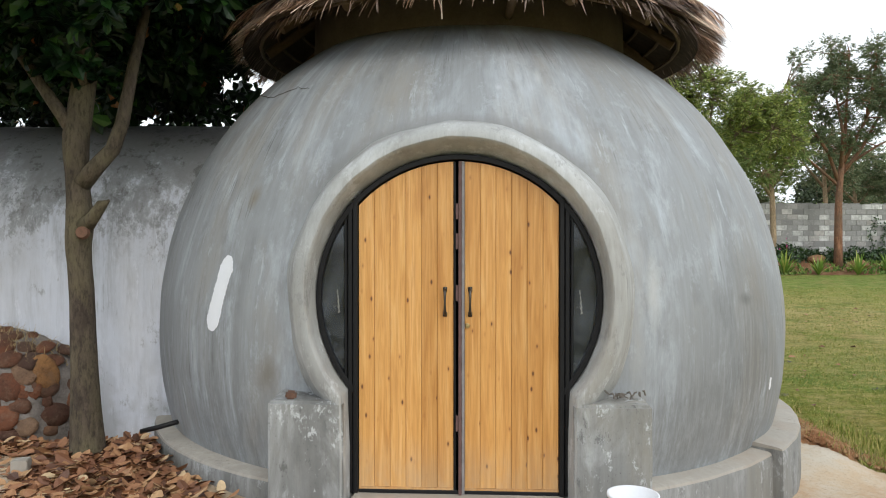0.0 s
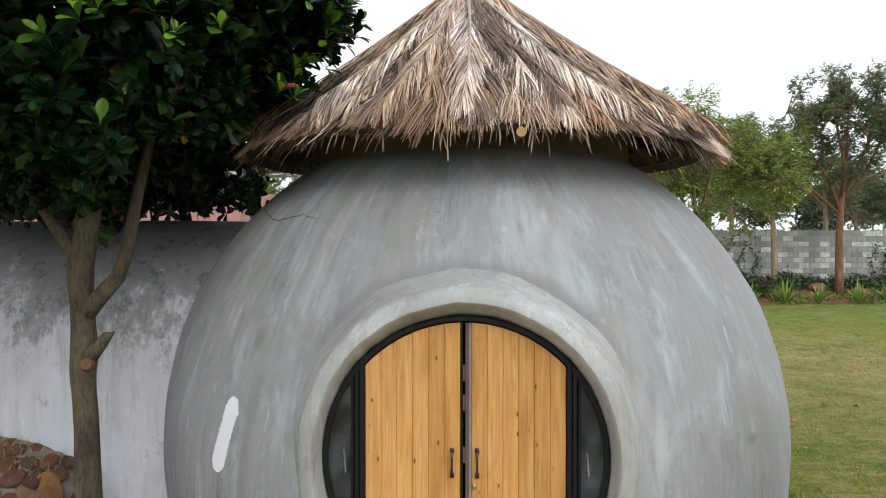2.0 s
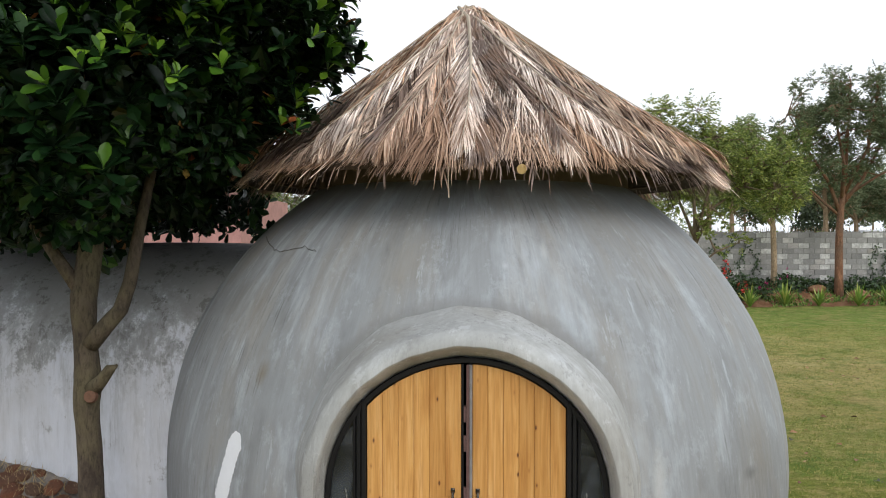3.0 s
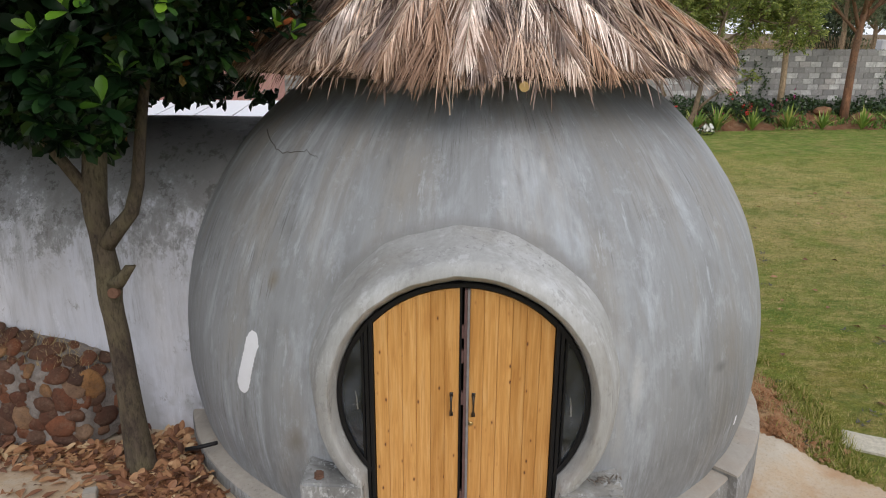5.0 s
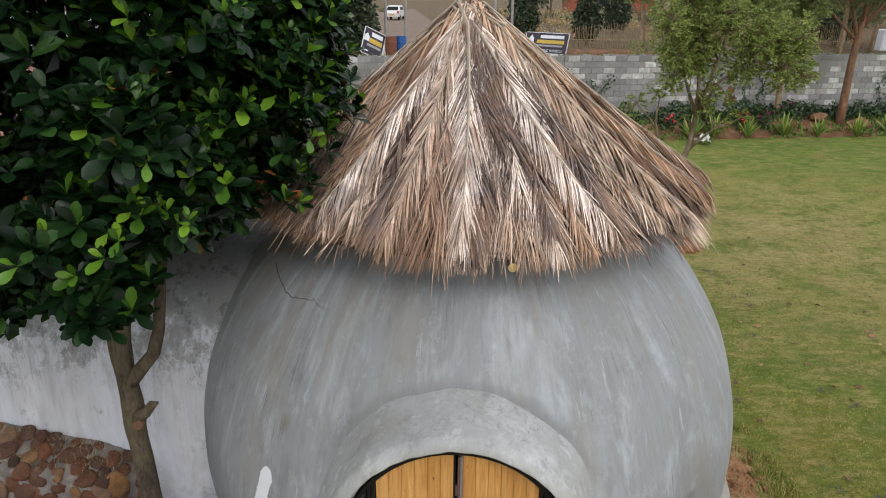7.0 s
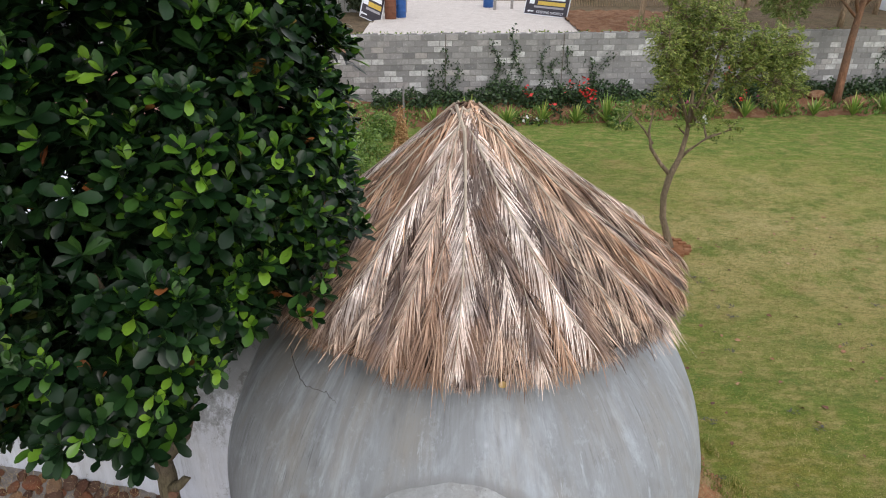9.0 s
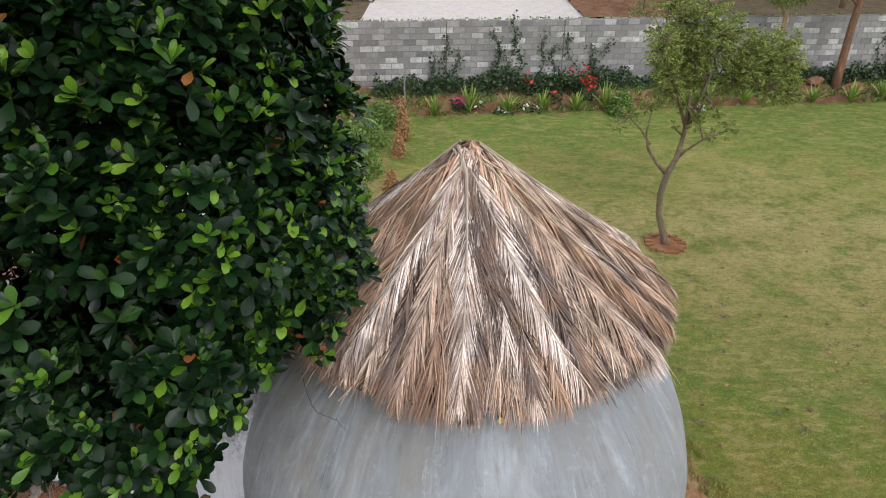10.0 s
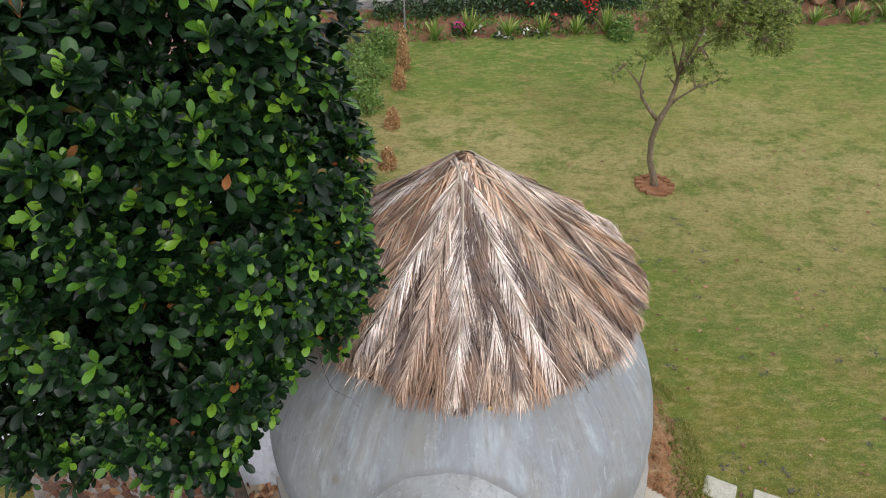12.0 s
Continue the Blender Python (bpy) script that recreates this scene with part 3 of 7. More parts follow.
GREY_POST = plain("grey_precast", (0.3, 0.28, 0.26), 0.9)
STICK = plain("dry_sticks", (0.32, 0.23, 0.14), 0.9, var=0.4)
FENCE_GREY = plain("weathered_grey", (0.4, 0.39, 0.37), 0.85)
LEAF_CYPRESS = make_leaf("cypress_needle", [(0.0, (0.025, 0.04, 0.018)), (1.0, (0.07, 0.1, 0.045))], 0.7)
CAR_WHITE = plain("car_paint", (0.78, 0.78, 0.78), 0.25, var=0.03)
TAIL_RED = plain("tail_lamp_red", (0.5, 0.02, 0.02), 0.3)
BRICK_RED = plain("red_brick_field", (0.3, 0.1, 0.06), 0.9, var=0.35, scale=3)
LANE = soil("dusty_lane", (0.2, 0.15, 0.115), (0.27, 0.205, 0.16), (0.33, 0.26, 0.21))
PINK = plain("faded_pink_paint", (0.5, 0.27, 0.24), 0.85, var=0.25, scale=2)
SHEET_GREY = plain("corrugated_sheet", (0.4, 0.39, 0.38), 0.55, 0.3, 0.25)
LEAF_GRASS = make_leaf("grass_blade", [(0.0, (0.13, 0.19, 0.03)), (0.5, (0.28, 0.3, 0.065)), (0.8, (0.46, 0.4, 0.14)), (1.0, (0.58, 0.47, 0.22))], 0.7, 0.15)
CRACK = plain("crack_shadow_dust", (0.14, 0.13, 0.12), 0.95)
CHIP = plain("brown_brick_chip", (0.15, 0.085, 0.06), 0.9, var=0.4, scale=20)
STICK_GREY = plain("grey_dead_twig", (0.16, 0.14, 0.12), 0.9, var=0.4)

# ---------------------------------------------------------------- ground
def ease(a, b, v):
    t = max(0.0, min(1.0, (v - a) / (b - a)))
    return t * t * (3 - 2 * t)


def ground_z(x, y):
    """Height of the ground sheet: paved forecourt, rising lawn, level land beyond the wall."""
    front = max(-0.36, min(0.0, -0.2 - 0.055 * x))
    lawn = -0.36 + 0.05 * (min(y, 30.0) - 9.5)
    z = front + (lawn - front) * ease(5.0, 8.5, y)
    d = math.hypot(x - 0.25, y - 7.45)
    if x > 1.5:
        z += 0.2 * ease(3.95, 3.35, d) * ease(5.6, 6.6, y)
    z += 0.03 * noise.noise(Vector((x * 0.4, y * 0.4, 3.1))) * ease(3.5, 5.5, d)
    behind = ease(0.12, 0.7, y - (26.55 + 0.115 * max(-20.0, min(34.0, x))))
    return z + (2.3 - z) * behind


def spaced(lo, hi, step, far):
    a = list(np.arange(lo, hi + 1e-6, step))
    s, d = hi, step
    while s < far:
        d *= 1.6
        s += d
        a.append(s)
    s, d = lo, step
    while s > -far:
        d *= 1.6
        s -= d
        a.insert(0, s)
    return a


def build_ground():
    s = Shape()
    s.grid([[(x, y, ground_z(x, y)) for x in spaced(-7, 20, 0.3, 900)] for y in spaced(-3, 31, 0.3, 900)])
    g = part("ground", s, LAWN, smooth=True)
    tagged(g, "mown green lawn with dry yellow patches", "lawn", kind="structure")


def sheet_over(name, mat, xs, ys, inside, lift, label, category):
    """A thin sheet that follows the ground inside an outline."""
    s = Shape()
    for i in range(len(xs) - 1):
        for j in range(len(ys) - 1):
            cx, cy = (xs[i] + xs[i + 1]) / 2, (ys[j] + ys[j + 1]) / 2
            if inside(cx, cy):
                q = [(xs[i], ys[j]), (xs[i + 1], ys[j]), (xs[i + 1], ys[j + 1]), (xs[i], ys[j + 1])]
                s.add([(a, b, ground_z(a, b) + lift(a, b)) for a, b in q], [(0, 1, 2, 3)])
    bm = bmesh.new()
    bm.from_mesh(s.mesh(name, mat))
    bmesh.ops.remove_doubles(bm, verts=bm.verts, dist=0.001)
    me = bpy.data.meshes.new(name)
    bm.to_mesh(me)
    bm.free()
    me.materials.append(mat)
    ob = part(name, me, mat)
    for p in me.polygons:
        p.use_smooth = True
    return tagged(ob, label, category, kind="structure")


build_ground()


def paving_edge(x):
    return float(np.interp(x, (3.06, 3.3, 3.7, 4.0, 4.25, 4.6, 6.5), (6.62, 6.52, 6.3, 6.08, 5.72, 5.4, 4.6)))


def paved(x, y):
    wob = 0.05 * noise.noise(Vector((x * 2.5, y * 2.5, 0))) + 0.03 * noise.noise(Vector((x * 9, y * 9, 4)))
    return 2.6 + wob * 4 < y < paving_edge(x) + wob and -6.5 < x < 6.5


sheet_over("paving", CONCRETE, list(np.arange(-6.4, 2.9, 0.2)) + list(np.arange(2.9, 6.6, 0.04)), list(np.arange(-3, 4.2, 0.2)) + list(np.arange(4.3, 6.8, 0.04)), paved, lambda x, y: 0.012,
           "dusty cream concrete paving with red soil stains", "paving")


def bare(x, y):
    d = math.hypot(x - 0.25, y - 7.45)
    w = 0.35 * noise.noise(Vector((x * 1.7, y * 1.7, 5))) + 0.16 * noise.noise(Vector((x * 6, y * 6, 1)))
    return x > 1.5 and 3.0 < d < 3.7 + w and 6.2 < y < 9.6 and y > paving_edge(x) - 0.1


sheet_over("earth_bank", BANK, list(np.arange(1.5, 4.6, 0.028)), list(np.arange(5.8, 10.4, 0.028)), bare,
           lambda x, y: 0.006 + (0.046 + 0.04 * noise.noise(Vector((x * 3, y * 3, 9))) + 0.03 * noise.noise(Vector((x * 9, y * 9, 2)))) * ease(-0.02, 0.2, y - paving_edge(x)), "crumbling red earth bank beside the plinth", "earth bank")

# ---------------------------------------------------------------- the dome hut
HUT = tagged(new("dome_hut"), "round grey cement dome hut with thatched cone roof and double door", "hut")
HUT.matrix_world = pose(0.262, 7.45, 0, 0, 0, -3.2)
DOME_R, DOME_Z = 3.035, 0.88
RING_Z, RING_R = 1.30, 0.92


def dome_y(x, z, r=DOME_R):
    return -math.sqrt(max(0.01, r * r - x * x - (z - DOME_Z) ** 2))


def build_dome():
    s = Shape()
    na, nz = 240, 90
    lo, hi = -0.4, DOME_Z + math.sqrt(DOME_R ** 2 - 1.5 ** 2)
    e0, e1 = math.asin((lo - DOME_Z) / DOME_R), math.asin((hi - DOME_Z) / DOME_R)

    def at(i, j, r):
        e = e0 + (e1 - e0) * j / nz
        a = 2 * math.pi * i / na
        p = Vector((math.cos(e) * math.cos(a), math.cos(e) * math.sin(a), math.sin(e)))
        r += 0.012 * noise.noise(p * 3.5) + 0.005 * noise.noise(p * 11)
        return p * r + Vector((0, 0, DOME_Z))

    for r, flip in ((DOME_R, False), (DOME_R - 0.15, True)):
        pts = [[at(i, j, r) for i in range(na)] for j in range(nz + 1)]
        o = len(s.v)
        for row in pts:
            s.v += [tuple(p) for p in row]
        for j in range(nz):
            for i in range(na):
                k = (i + 1) % na
                c = (pts[j][i] + pts[j + 1][k]) / 2
                if c.y < 0 and (math.hypot(c.x, c.z - RING_Z) < 1.06 or (abs(c.x) < 0.85 and c.z < 0.8)):
                    continue
                f = [o + j * na + i, o + j * na + k, o + (j + 1) * na + k, o + (j + 1) * na + i]
                s.f.append(f[::-1] if flip else f)
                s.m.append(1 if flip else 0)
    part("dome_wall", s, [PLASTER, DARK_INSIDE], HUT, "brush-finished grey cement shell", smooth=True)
    # neck under the thatch; its dark colour stands in for the eave's shade
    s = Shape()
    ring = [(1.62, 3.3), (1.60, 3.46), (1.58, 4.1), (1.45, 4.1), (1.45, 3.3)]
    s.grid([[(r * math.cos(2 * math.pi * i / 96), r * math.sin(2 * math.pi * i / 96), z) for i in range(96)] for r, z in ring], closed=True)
    part("roof_neck", s, NECK_SHADE, HUT, "cement ring under the eaves, eave shade in its dark colour", smooth=True)
    # floor inside
    s = Shape()
    s.add([(2.9 * math.cos(2 * math.pi * i / 64), 2.9 * math.sin(2 * math.pi * i / 64), 0.02) for i in range(64)], [list(range(64))])
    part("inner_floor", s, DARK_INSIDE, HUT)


def build_collar():
    s = Shape()
    rows = []

    def row(c, d, straight=None):
        """One cross-section: round the arc, or at a height on the upright jamb."""
        wob = 0.01 * noise.noise(Vector((c * 2, d * 2, 7))) + 0.006 * noise.noise(Vector((c * 9, d * 9, 2)))
        edge = 0.952 + 0.05 * max(0.0, d) ** 1.5
        lip = [(0.9, -2.86), (0.912, -2.955), (edge - 0.014, -3.105), (edge - 0.004, -3.128), (edge + 0.006, -3.136), (edge + 0.03, -3.134), (edge + 0.07, -3.11), (edge + 0.095, -3.08)]
        r0 = edge + 0.095
        end_r = 1.165 + 0.04 * max(0.0, d) + 0.03 * noise.noise(Vector((c * 3, d * 3, 1)))
        place = (lambda r: (r * c, RING_Z + r * d)) if straight is None else (lambda r: (c * (r - 0.225), straight))
        prof = list(lip)
        bx, bz = place(r0)
        rise = dome_y(bx, bz) + 3.08
        for k in range(1, 17):
            t = k / 16
            r = r0 + (end_r - r0) * t
            x, z = place(r)
            ridge = 0.012 * math.exp(-((t - 0.62) / 0.1) ** 2) * (0.5 + 0.5 * c)
            prof.append((r, dome_y(x, z) - rise * (1 - t) ** 1.12 - ridge * (1 - t) - 0.012 + 0.03 * t ** 3))
        out = []
        for r, y in prof:
            x, z = place(r + wob)
            out.append((x, y + wob * 0.7, z))
        return out

    for z in (-0.3, 0.0, 0.2, 0.36):
        rows.append(row(1, 0, z))
    n = 150
    for i in range(n + 1):
        th = radians(-40) + radians(260) * i / n
        rows.append(row(math.cos(th), math.sin(th)))
    for z in (0.36, 0.2, 0.0, -0.3):
        rows.append(row(-1, 0, z))
    s.grid(rows)
    smoothed(part("door_surround", s, PLASTER_LIP, HUT, "flared plaster hood around the doorway, patchily repaired"), 38)


def rounded_box(lo, hi, r=0.03, rough=0.006, cuts=5):
    bm = bmesh.new()
    bmesh.ops.create_cube(bm, size=1.0)
    for v in bm.verts:
        v.co = Vector([lo[k] + (hi[k] - lo[k]) * (v.co[k] + 0.5) for k in range(3)])
    bmesh.ops.bevel(bm, geom=bm.edges[:], offset=r, segments=2, affect="EDGES")
    bmesh.ops.subdivide_edges(bm, edges=[e for e in bm.edges if e.calc_length() > 0.1], cuts=cuts, use_grid_fill=True)
    for v in bm.verts:
        v.co += Vector([rough * noise.noise(v.co * 9 + Vector((k * 7, 0, 0))) for k in range(3)])
    return bm


def bm_part(name, bm, mat, parent=None, label="", smooth=True):
    me = bpy.data.meshes.new(name)
    bm.to_mesh(me)
    bm.free()
    me.materials.append(mat)
    ob = part(name, me, mat, parent, label)
    return smoothed(ob, 35) if smooth else ob


def build_base():
    for side in (-1, 1):
        x0, x1 = sorted((side * 0.715, side * 1.19))
        bm_part("pillar", rounded_box((x0, -3.14, -0.4), (x1, -2.45, 0.66), 0.018), PLASTER_PIER, HUT, "short cement pier beside the door, stained and splashed")
    bm_part("threshold", rounded_box((-0.68, -3.27, -0.35), (0.68, -2.4, 0.045), 0.02), PLASTER_PALE, HUT, "cement door step")
    bm_part("door_apron", rounded_box((-1.3, -3.95, -0.35), (1.32, -3.28, -0.03), 0.02), CONCRETE, HUT, "low concrete apron before the door")
    # plinth ring in two radii, with a notch where they meet; light painted in: paler top, darker stained face
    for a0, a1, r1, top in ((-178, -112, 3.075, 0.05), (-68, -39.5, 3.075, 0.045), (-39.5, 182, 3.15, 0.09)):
        body, top_rows = [], []
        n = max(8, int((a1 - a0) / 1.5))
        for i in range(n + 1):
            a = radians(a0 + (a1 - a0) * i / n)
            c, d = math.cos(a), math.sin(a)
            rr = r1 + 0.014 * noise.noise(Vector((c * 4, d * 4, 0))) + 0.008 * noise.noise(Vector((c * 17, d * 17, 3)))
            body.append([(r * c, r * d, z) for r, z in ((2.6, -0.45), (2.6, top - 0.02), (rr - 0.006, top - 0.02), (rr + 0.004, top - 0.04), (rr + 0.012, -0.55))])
            top_rows.append([(r * c, r * d, z) for r, z in ((2.6, top - 0.021), (2.6, top + 0.03), (rr - 0.03, top), (rr - 0.008, top - 0.008), (rr - 0.002, top - 0.024))])
        for name, rows, mat, text in (("plinth", body, PLASTER_DARK, "low cement footing around the foot of the dome, stained and shade-darkened face"), ("plinth_top", top_rows, PLASTER_PALE, "dusty cement ledge, paler tone for its lit top")):
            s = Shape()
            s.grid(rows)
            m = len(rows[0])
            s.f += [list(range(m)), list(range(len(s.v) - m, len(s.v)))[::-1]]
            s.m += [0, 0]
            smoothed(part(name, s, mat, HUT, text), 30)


def arc_top(x, r):
    return RING_Z + math.sqrt(max(0.0, r * r - x * x))


def build_door():
    y = -2.97
    s = Shape()
    n = 120
    pts = []
    for i in range(n + 1):
        th = radians(-42) + radians(264) * i / n
        pts.append((math.cos(th), math.sin(th)))
    s.grid([[(r * c, yy, RING_Z + r * d) for r, yy in ((0.912, y + 0.05), (0.912, y - 0.03), (0.878, y - 0.03), (0.878, y + 0.05))] for c, d in pts])
    for side in (-1, 1):
        for a, b, f in ((0.642, 0.672, -0.035), (0.676, 0.705, -0.028)):
            x0, x1 = sorted((side * a, side * b))
            s.box((x0, y + f, 0.045), (x1, y + 0.05, arc_top(a, 0.9)))
        x0, x1 = sorted((side * 0.712, side * 0.73))
        s.box((x0, y - 0.02, 0.78), (x1, y + 0.03, arc_top(0.73, 0.9)))
    s.box((-0.64, y - 0.02, 0.045), (0.64, y + 0.04, 0.07))
    frame_ob = bevel(part("door_frame", s, BLACK_STEEL, HUT, "black steel round frame"), 0.004, 1)
    for side in (-1, 1):
        g = Shape()
        edge = [(side * 0.71, RING_Z + zz) for zz in (-0.53, 0.53)]
        th0 = math.asin(0.53 / 0.885)
        arc = [(side * 0.885 * math.cos(th0 - 2 * th0 * i / 16), RING_Z + 0.885 * math.sin(th0 - 2 * th0 * i / 16)) for i in range(17)]
        ring = edge + arc
        m = len(ring)
        g.add([(a, y, b) for a, b in ring] + [(a, y + 0.006, b) for a, b in ring],
              [list(range(m)), list(range(m, 2 * m))[::-1]] + [[i, (i + 1) % m, m + (i + 1) % m, m + i] for i in range(m)])
        pane = part("side_window", g, GLASS, HUT, "dark segment-shaped side pane")
        pane.visible_shadow = False
        m = Shape()
        cx, cz = side * 0.775, RING_Z - 0.05
        for (xa, za), (xb, zb), wid in (((-0.006, 0.1), (0.004, 0.03), 0.005), ((0.002, 0.03), (0.008, -0.05), 0.008), ((-0.03, -0.015), (0.022, 0.012), 0.004)):
            m.grid([[(cx + xa + (xb - xa) * i / 6 + f * wid * (0.6 + 0.5 * math.sin(i * 2.3 + wid * 900)), y - 0.0015, cz + za + (zb - za) * i / 6 + f * wid * 0.5) for f in (-1, 1)] for i in range(7)])
        part("cement_smear", m, PLASTER_DARK, pane, "dried grey cement smear")
    for side, x0, x1 in ((-1, -0.638, -0.03), (1, 0.042, 0.638)):
        leaf = part("door_leaf", slab_leaf(x0, x1, y), PINE, HUT, "arched varnished pine door leaf of upright boards")
        w = (x1 - x0) / 6
        for i in range(6):
            a, b = x0 + i * w + 0.0013, x0 + (i + 1) * w - 0.0013
            part("plank", board(a, b, y - 0.012, 0.085, 0.868), PINE, leaf)
        r = Shape()
        r.box((x0, y - 0.016, 0.066), (x1, y + 0.0, 0.084))
        part("bottom_rail", r, PINE, leaf)
        hx = -0.082 if side < 0 else 0.078
        h = Shape()
        h.tube([(hx, y - 0.012, 1.355), (hx, y - 0.045, 1.345), (hx, y - 0.055, 1.31), (hx, y - 0.05, 1.27), (hx, y - 0.055, 1.235), (hx, y - 0.045, 1.205), (hx, y - 0.012, 1.195)],
               [0.011, 0.009, 0.008, 0.0065, 0.008, 0.009, 0.011], 8)
        h.box((hx - 0.013, y - 0.02, 1.34), (hx + 0.013, y - 0.012, 1.37))
        h.box((hx - 0.013, y - 0.02, 1.18), (hx + 0.013, y - 0.012, 1.21))
        part("pull_handle", h, HANDLE_STEEL, leaf, "dark bronze pull handle", smooth=True)
        if side > 0:
            k = Shape()
            k.tube([(0.06, y - 0.01, 1.122), (0.06, y - 0.02, 1.122), (0.06, y - 0.024, 1.122)], [0.017, 0.016, 0.011], 16)
            k.tube([(0.06, y - 0.022, 1.122), (0.06, y - 0.03, 1.122)], [0.008, 0.007], 10)
            part("key_plate", k, BRASS, leaf, "small round brass lock")
    # the first, black strip stands in for the dark gap beside the post
    for name, x0, x1, f, mat, text in (("rebate_strip", -0.03, -0.012, 0.004, BLACK_STEEL, "black strip for the shaded gap"), ("meeting_post", 0.004, 0.024, 0.04, PRIMER_STEEL, "red oxide steel post"), ("cover_strip", 0.024, 0.042, 0.034, GREY_STEEL, "bare grey steel strip")):
        p = Shape()
        p.box((x0, y - f, 0.046), (x1, y + 0.03, 2.168))
        bevel(part(name, p, mat, HUT, text), 0.002, 1)
    for z in (2.0 - 0.15, 1.66, 1.33, 0.5):
        q = Shape()
        q.box((-0.013, y - 0.03, z - 0.05), (0.003, y, z + 0.05))
        part("hinge", q, PRIMER_STEEL, HUT)


def slab_leaf(x0, x1, y):
    s = Shape()
    top = [(x0 + (x1 - x0) * i / 12, arc_top(x0 + (x1 - x0) * i / 12, 0.862)) for i in range(13)]
    ring = [(x1, 0.08), (x0, 0.08)] + top
    m = len(ring)
    s.add([(a, y - 0.004, b) for a, b in ring] + [(a, y + 0.025, b) for a, b in ring],
          [list(range(m))[::-1], list(range(m, 2 * m))] + [[i, (i + 1) % m, m + (i + 1) % m, m + i] for i in range(m)])
    return s


def board(x0, x1, y, z0, r):
    """One upright board with eased edges and an arched top."""
    s = Shape()
    e = 0.0018
    rows = []
    for x, yy in ((x0, y + 0.01), (x0, y + e), (x0 + e, y), ((x0 + x1) / 2, y - 0.0006), (x1 - e, y), (x1, y + e), (x1, y + 0.01)):
        rows.append([(x, yy, z0 + (arc_top(x, r) - z0) * k / 4) for k in range(5)])
    s.grid(rows)
    s.f.append([i * 5 + 4 for i in range(7)])
    s.m.append(0)
    return s


def on_dome(x, z, lift):
    n = Vector((x, dome_y(x, z), z - DOME_Z)).normalized()
    return Vector((0, 0, DOME_Z)) + n * (DOME_R + lift + 0.012 * noise.noise(n * 3.5) + 0.005 * noise.noise(n * 11))


def build_marks():
    """White test patch, a long crack and a paint fleck on the shell."""
    rng = random.Random(2)
    for (xa, za), (xb, zb), half in (((-1.672, 1.555), (-1.825, 1.01), 0.06), ((2.405, 0.6), (2.4, 0.5), 0.014)):
        s = Shape()
        a, b = Vector((xa, za)), Vector((xb, zb))
        side = Vector((-(b - a).y, (b - a).x)).normalized()
        rows = []
        for i in range(97):
            q = i / 96
            w = half * (0.25 + 0.75 * math.sqrt(min(1, 8 * q, 8 * (1 - q)))) * (1 + 0.12 * noise.noise(Vector((q * 6, xa, 0))) + 0.1 * noise.noise(Vector((q * 31, xa, 5))))
            m = a.lerp(b, q)
            rows.append([on_dome(*(m + side * w * e * (1 + 0.1 * noise.noise(Vector((q * 38, e * 3, za))) + 0.1 * noise.noise(Vector((q * 110, e * 3, za))))), 0.005 - 0.0025 * abs(e)) for e in (-1, -0.4, 0.4, 1)])
        s.grid(rows)
        part("paint_patch", s, WHITE_PAINT, HUT, "white paint patch", smooth=True)
    s = Shape()
    way = [(-1.86, 2.985), (-1.7, 2.9), (-1.575, 2.852), (-1.43, 2.882), (-1.345, 2.905), (-1.25, 2.874), (-1.19, 2.866)]
    fine = []
    for (xa, za), (xb, zb) in zip(way, way[1:]):
        for k in range(5):
            q = k / 5
            fine.append(on_dome(xa + (xb - xa) * q + rng.gauss(0, 0.004), za + (zb - za) * q + rng.gauss(0, 0.005), 0.004))
    s.tube(fine, [0.0042 * (1 - 0.6 * i / len(fine)) for i in range(len(fine))], 5)
    part("crack", s, CRACK, HUT, "dark crack under the eaves")


build_dome()
build_marks()
build_collar()
build_base()
build_door()

# ---------------------------------------------------------------- thatch
APEX_Z, EAVE_R, EAVE_Z = 5.25, 2.42, 3.50
SLOPE = math.atan2(APEX_Z - EAVE_Z, EAVE_R)
S_EAVE = EAVE_R / math.cos(SLOPE)


def on_roof(phi, s, u, h):
    """A point on the cone, which sits a little askew: s down the slope, u across it, h above it."""
    rho, al = math.hypot(s, u), math.atan2(u, s)
    a = phi + al / math.cos(SLOPE)
    over = max(0.0, rho - S_EAVE)
    r = rho * math.cos(SLOPE) + h * math.sin(SLOPE) - over * 0.05
    z = APEX_Z - rho * math.sin(SLOPE) + h * math.cos(SLOPE) - over * 0.12
    sag = 0.06 * math.sin(math.pi * min(1, rho / S_EAVE))
    lean = 0.1 * min(1.0, rho / S_EAVE) - 0.03
    return Vector((r * math.cos(a) + lean, r * math.sin(a), z - sag))


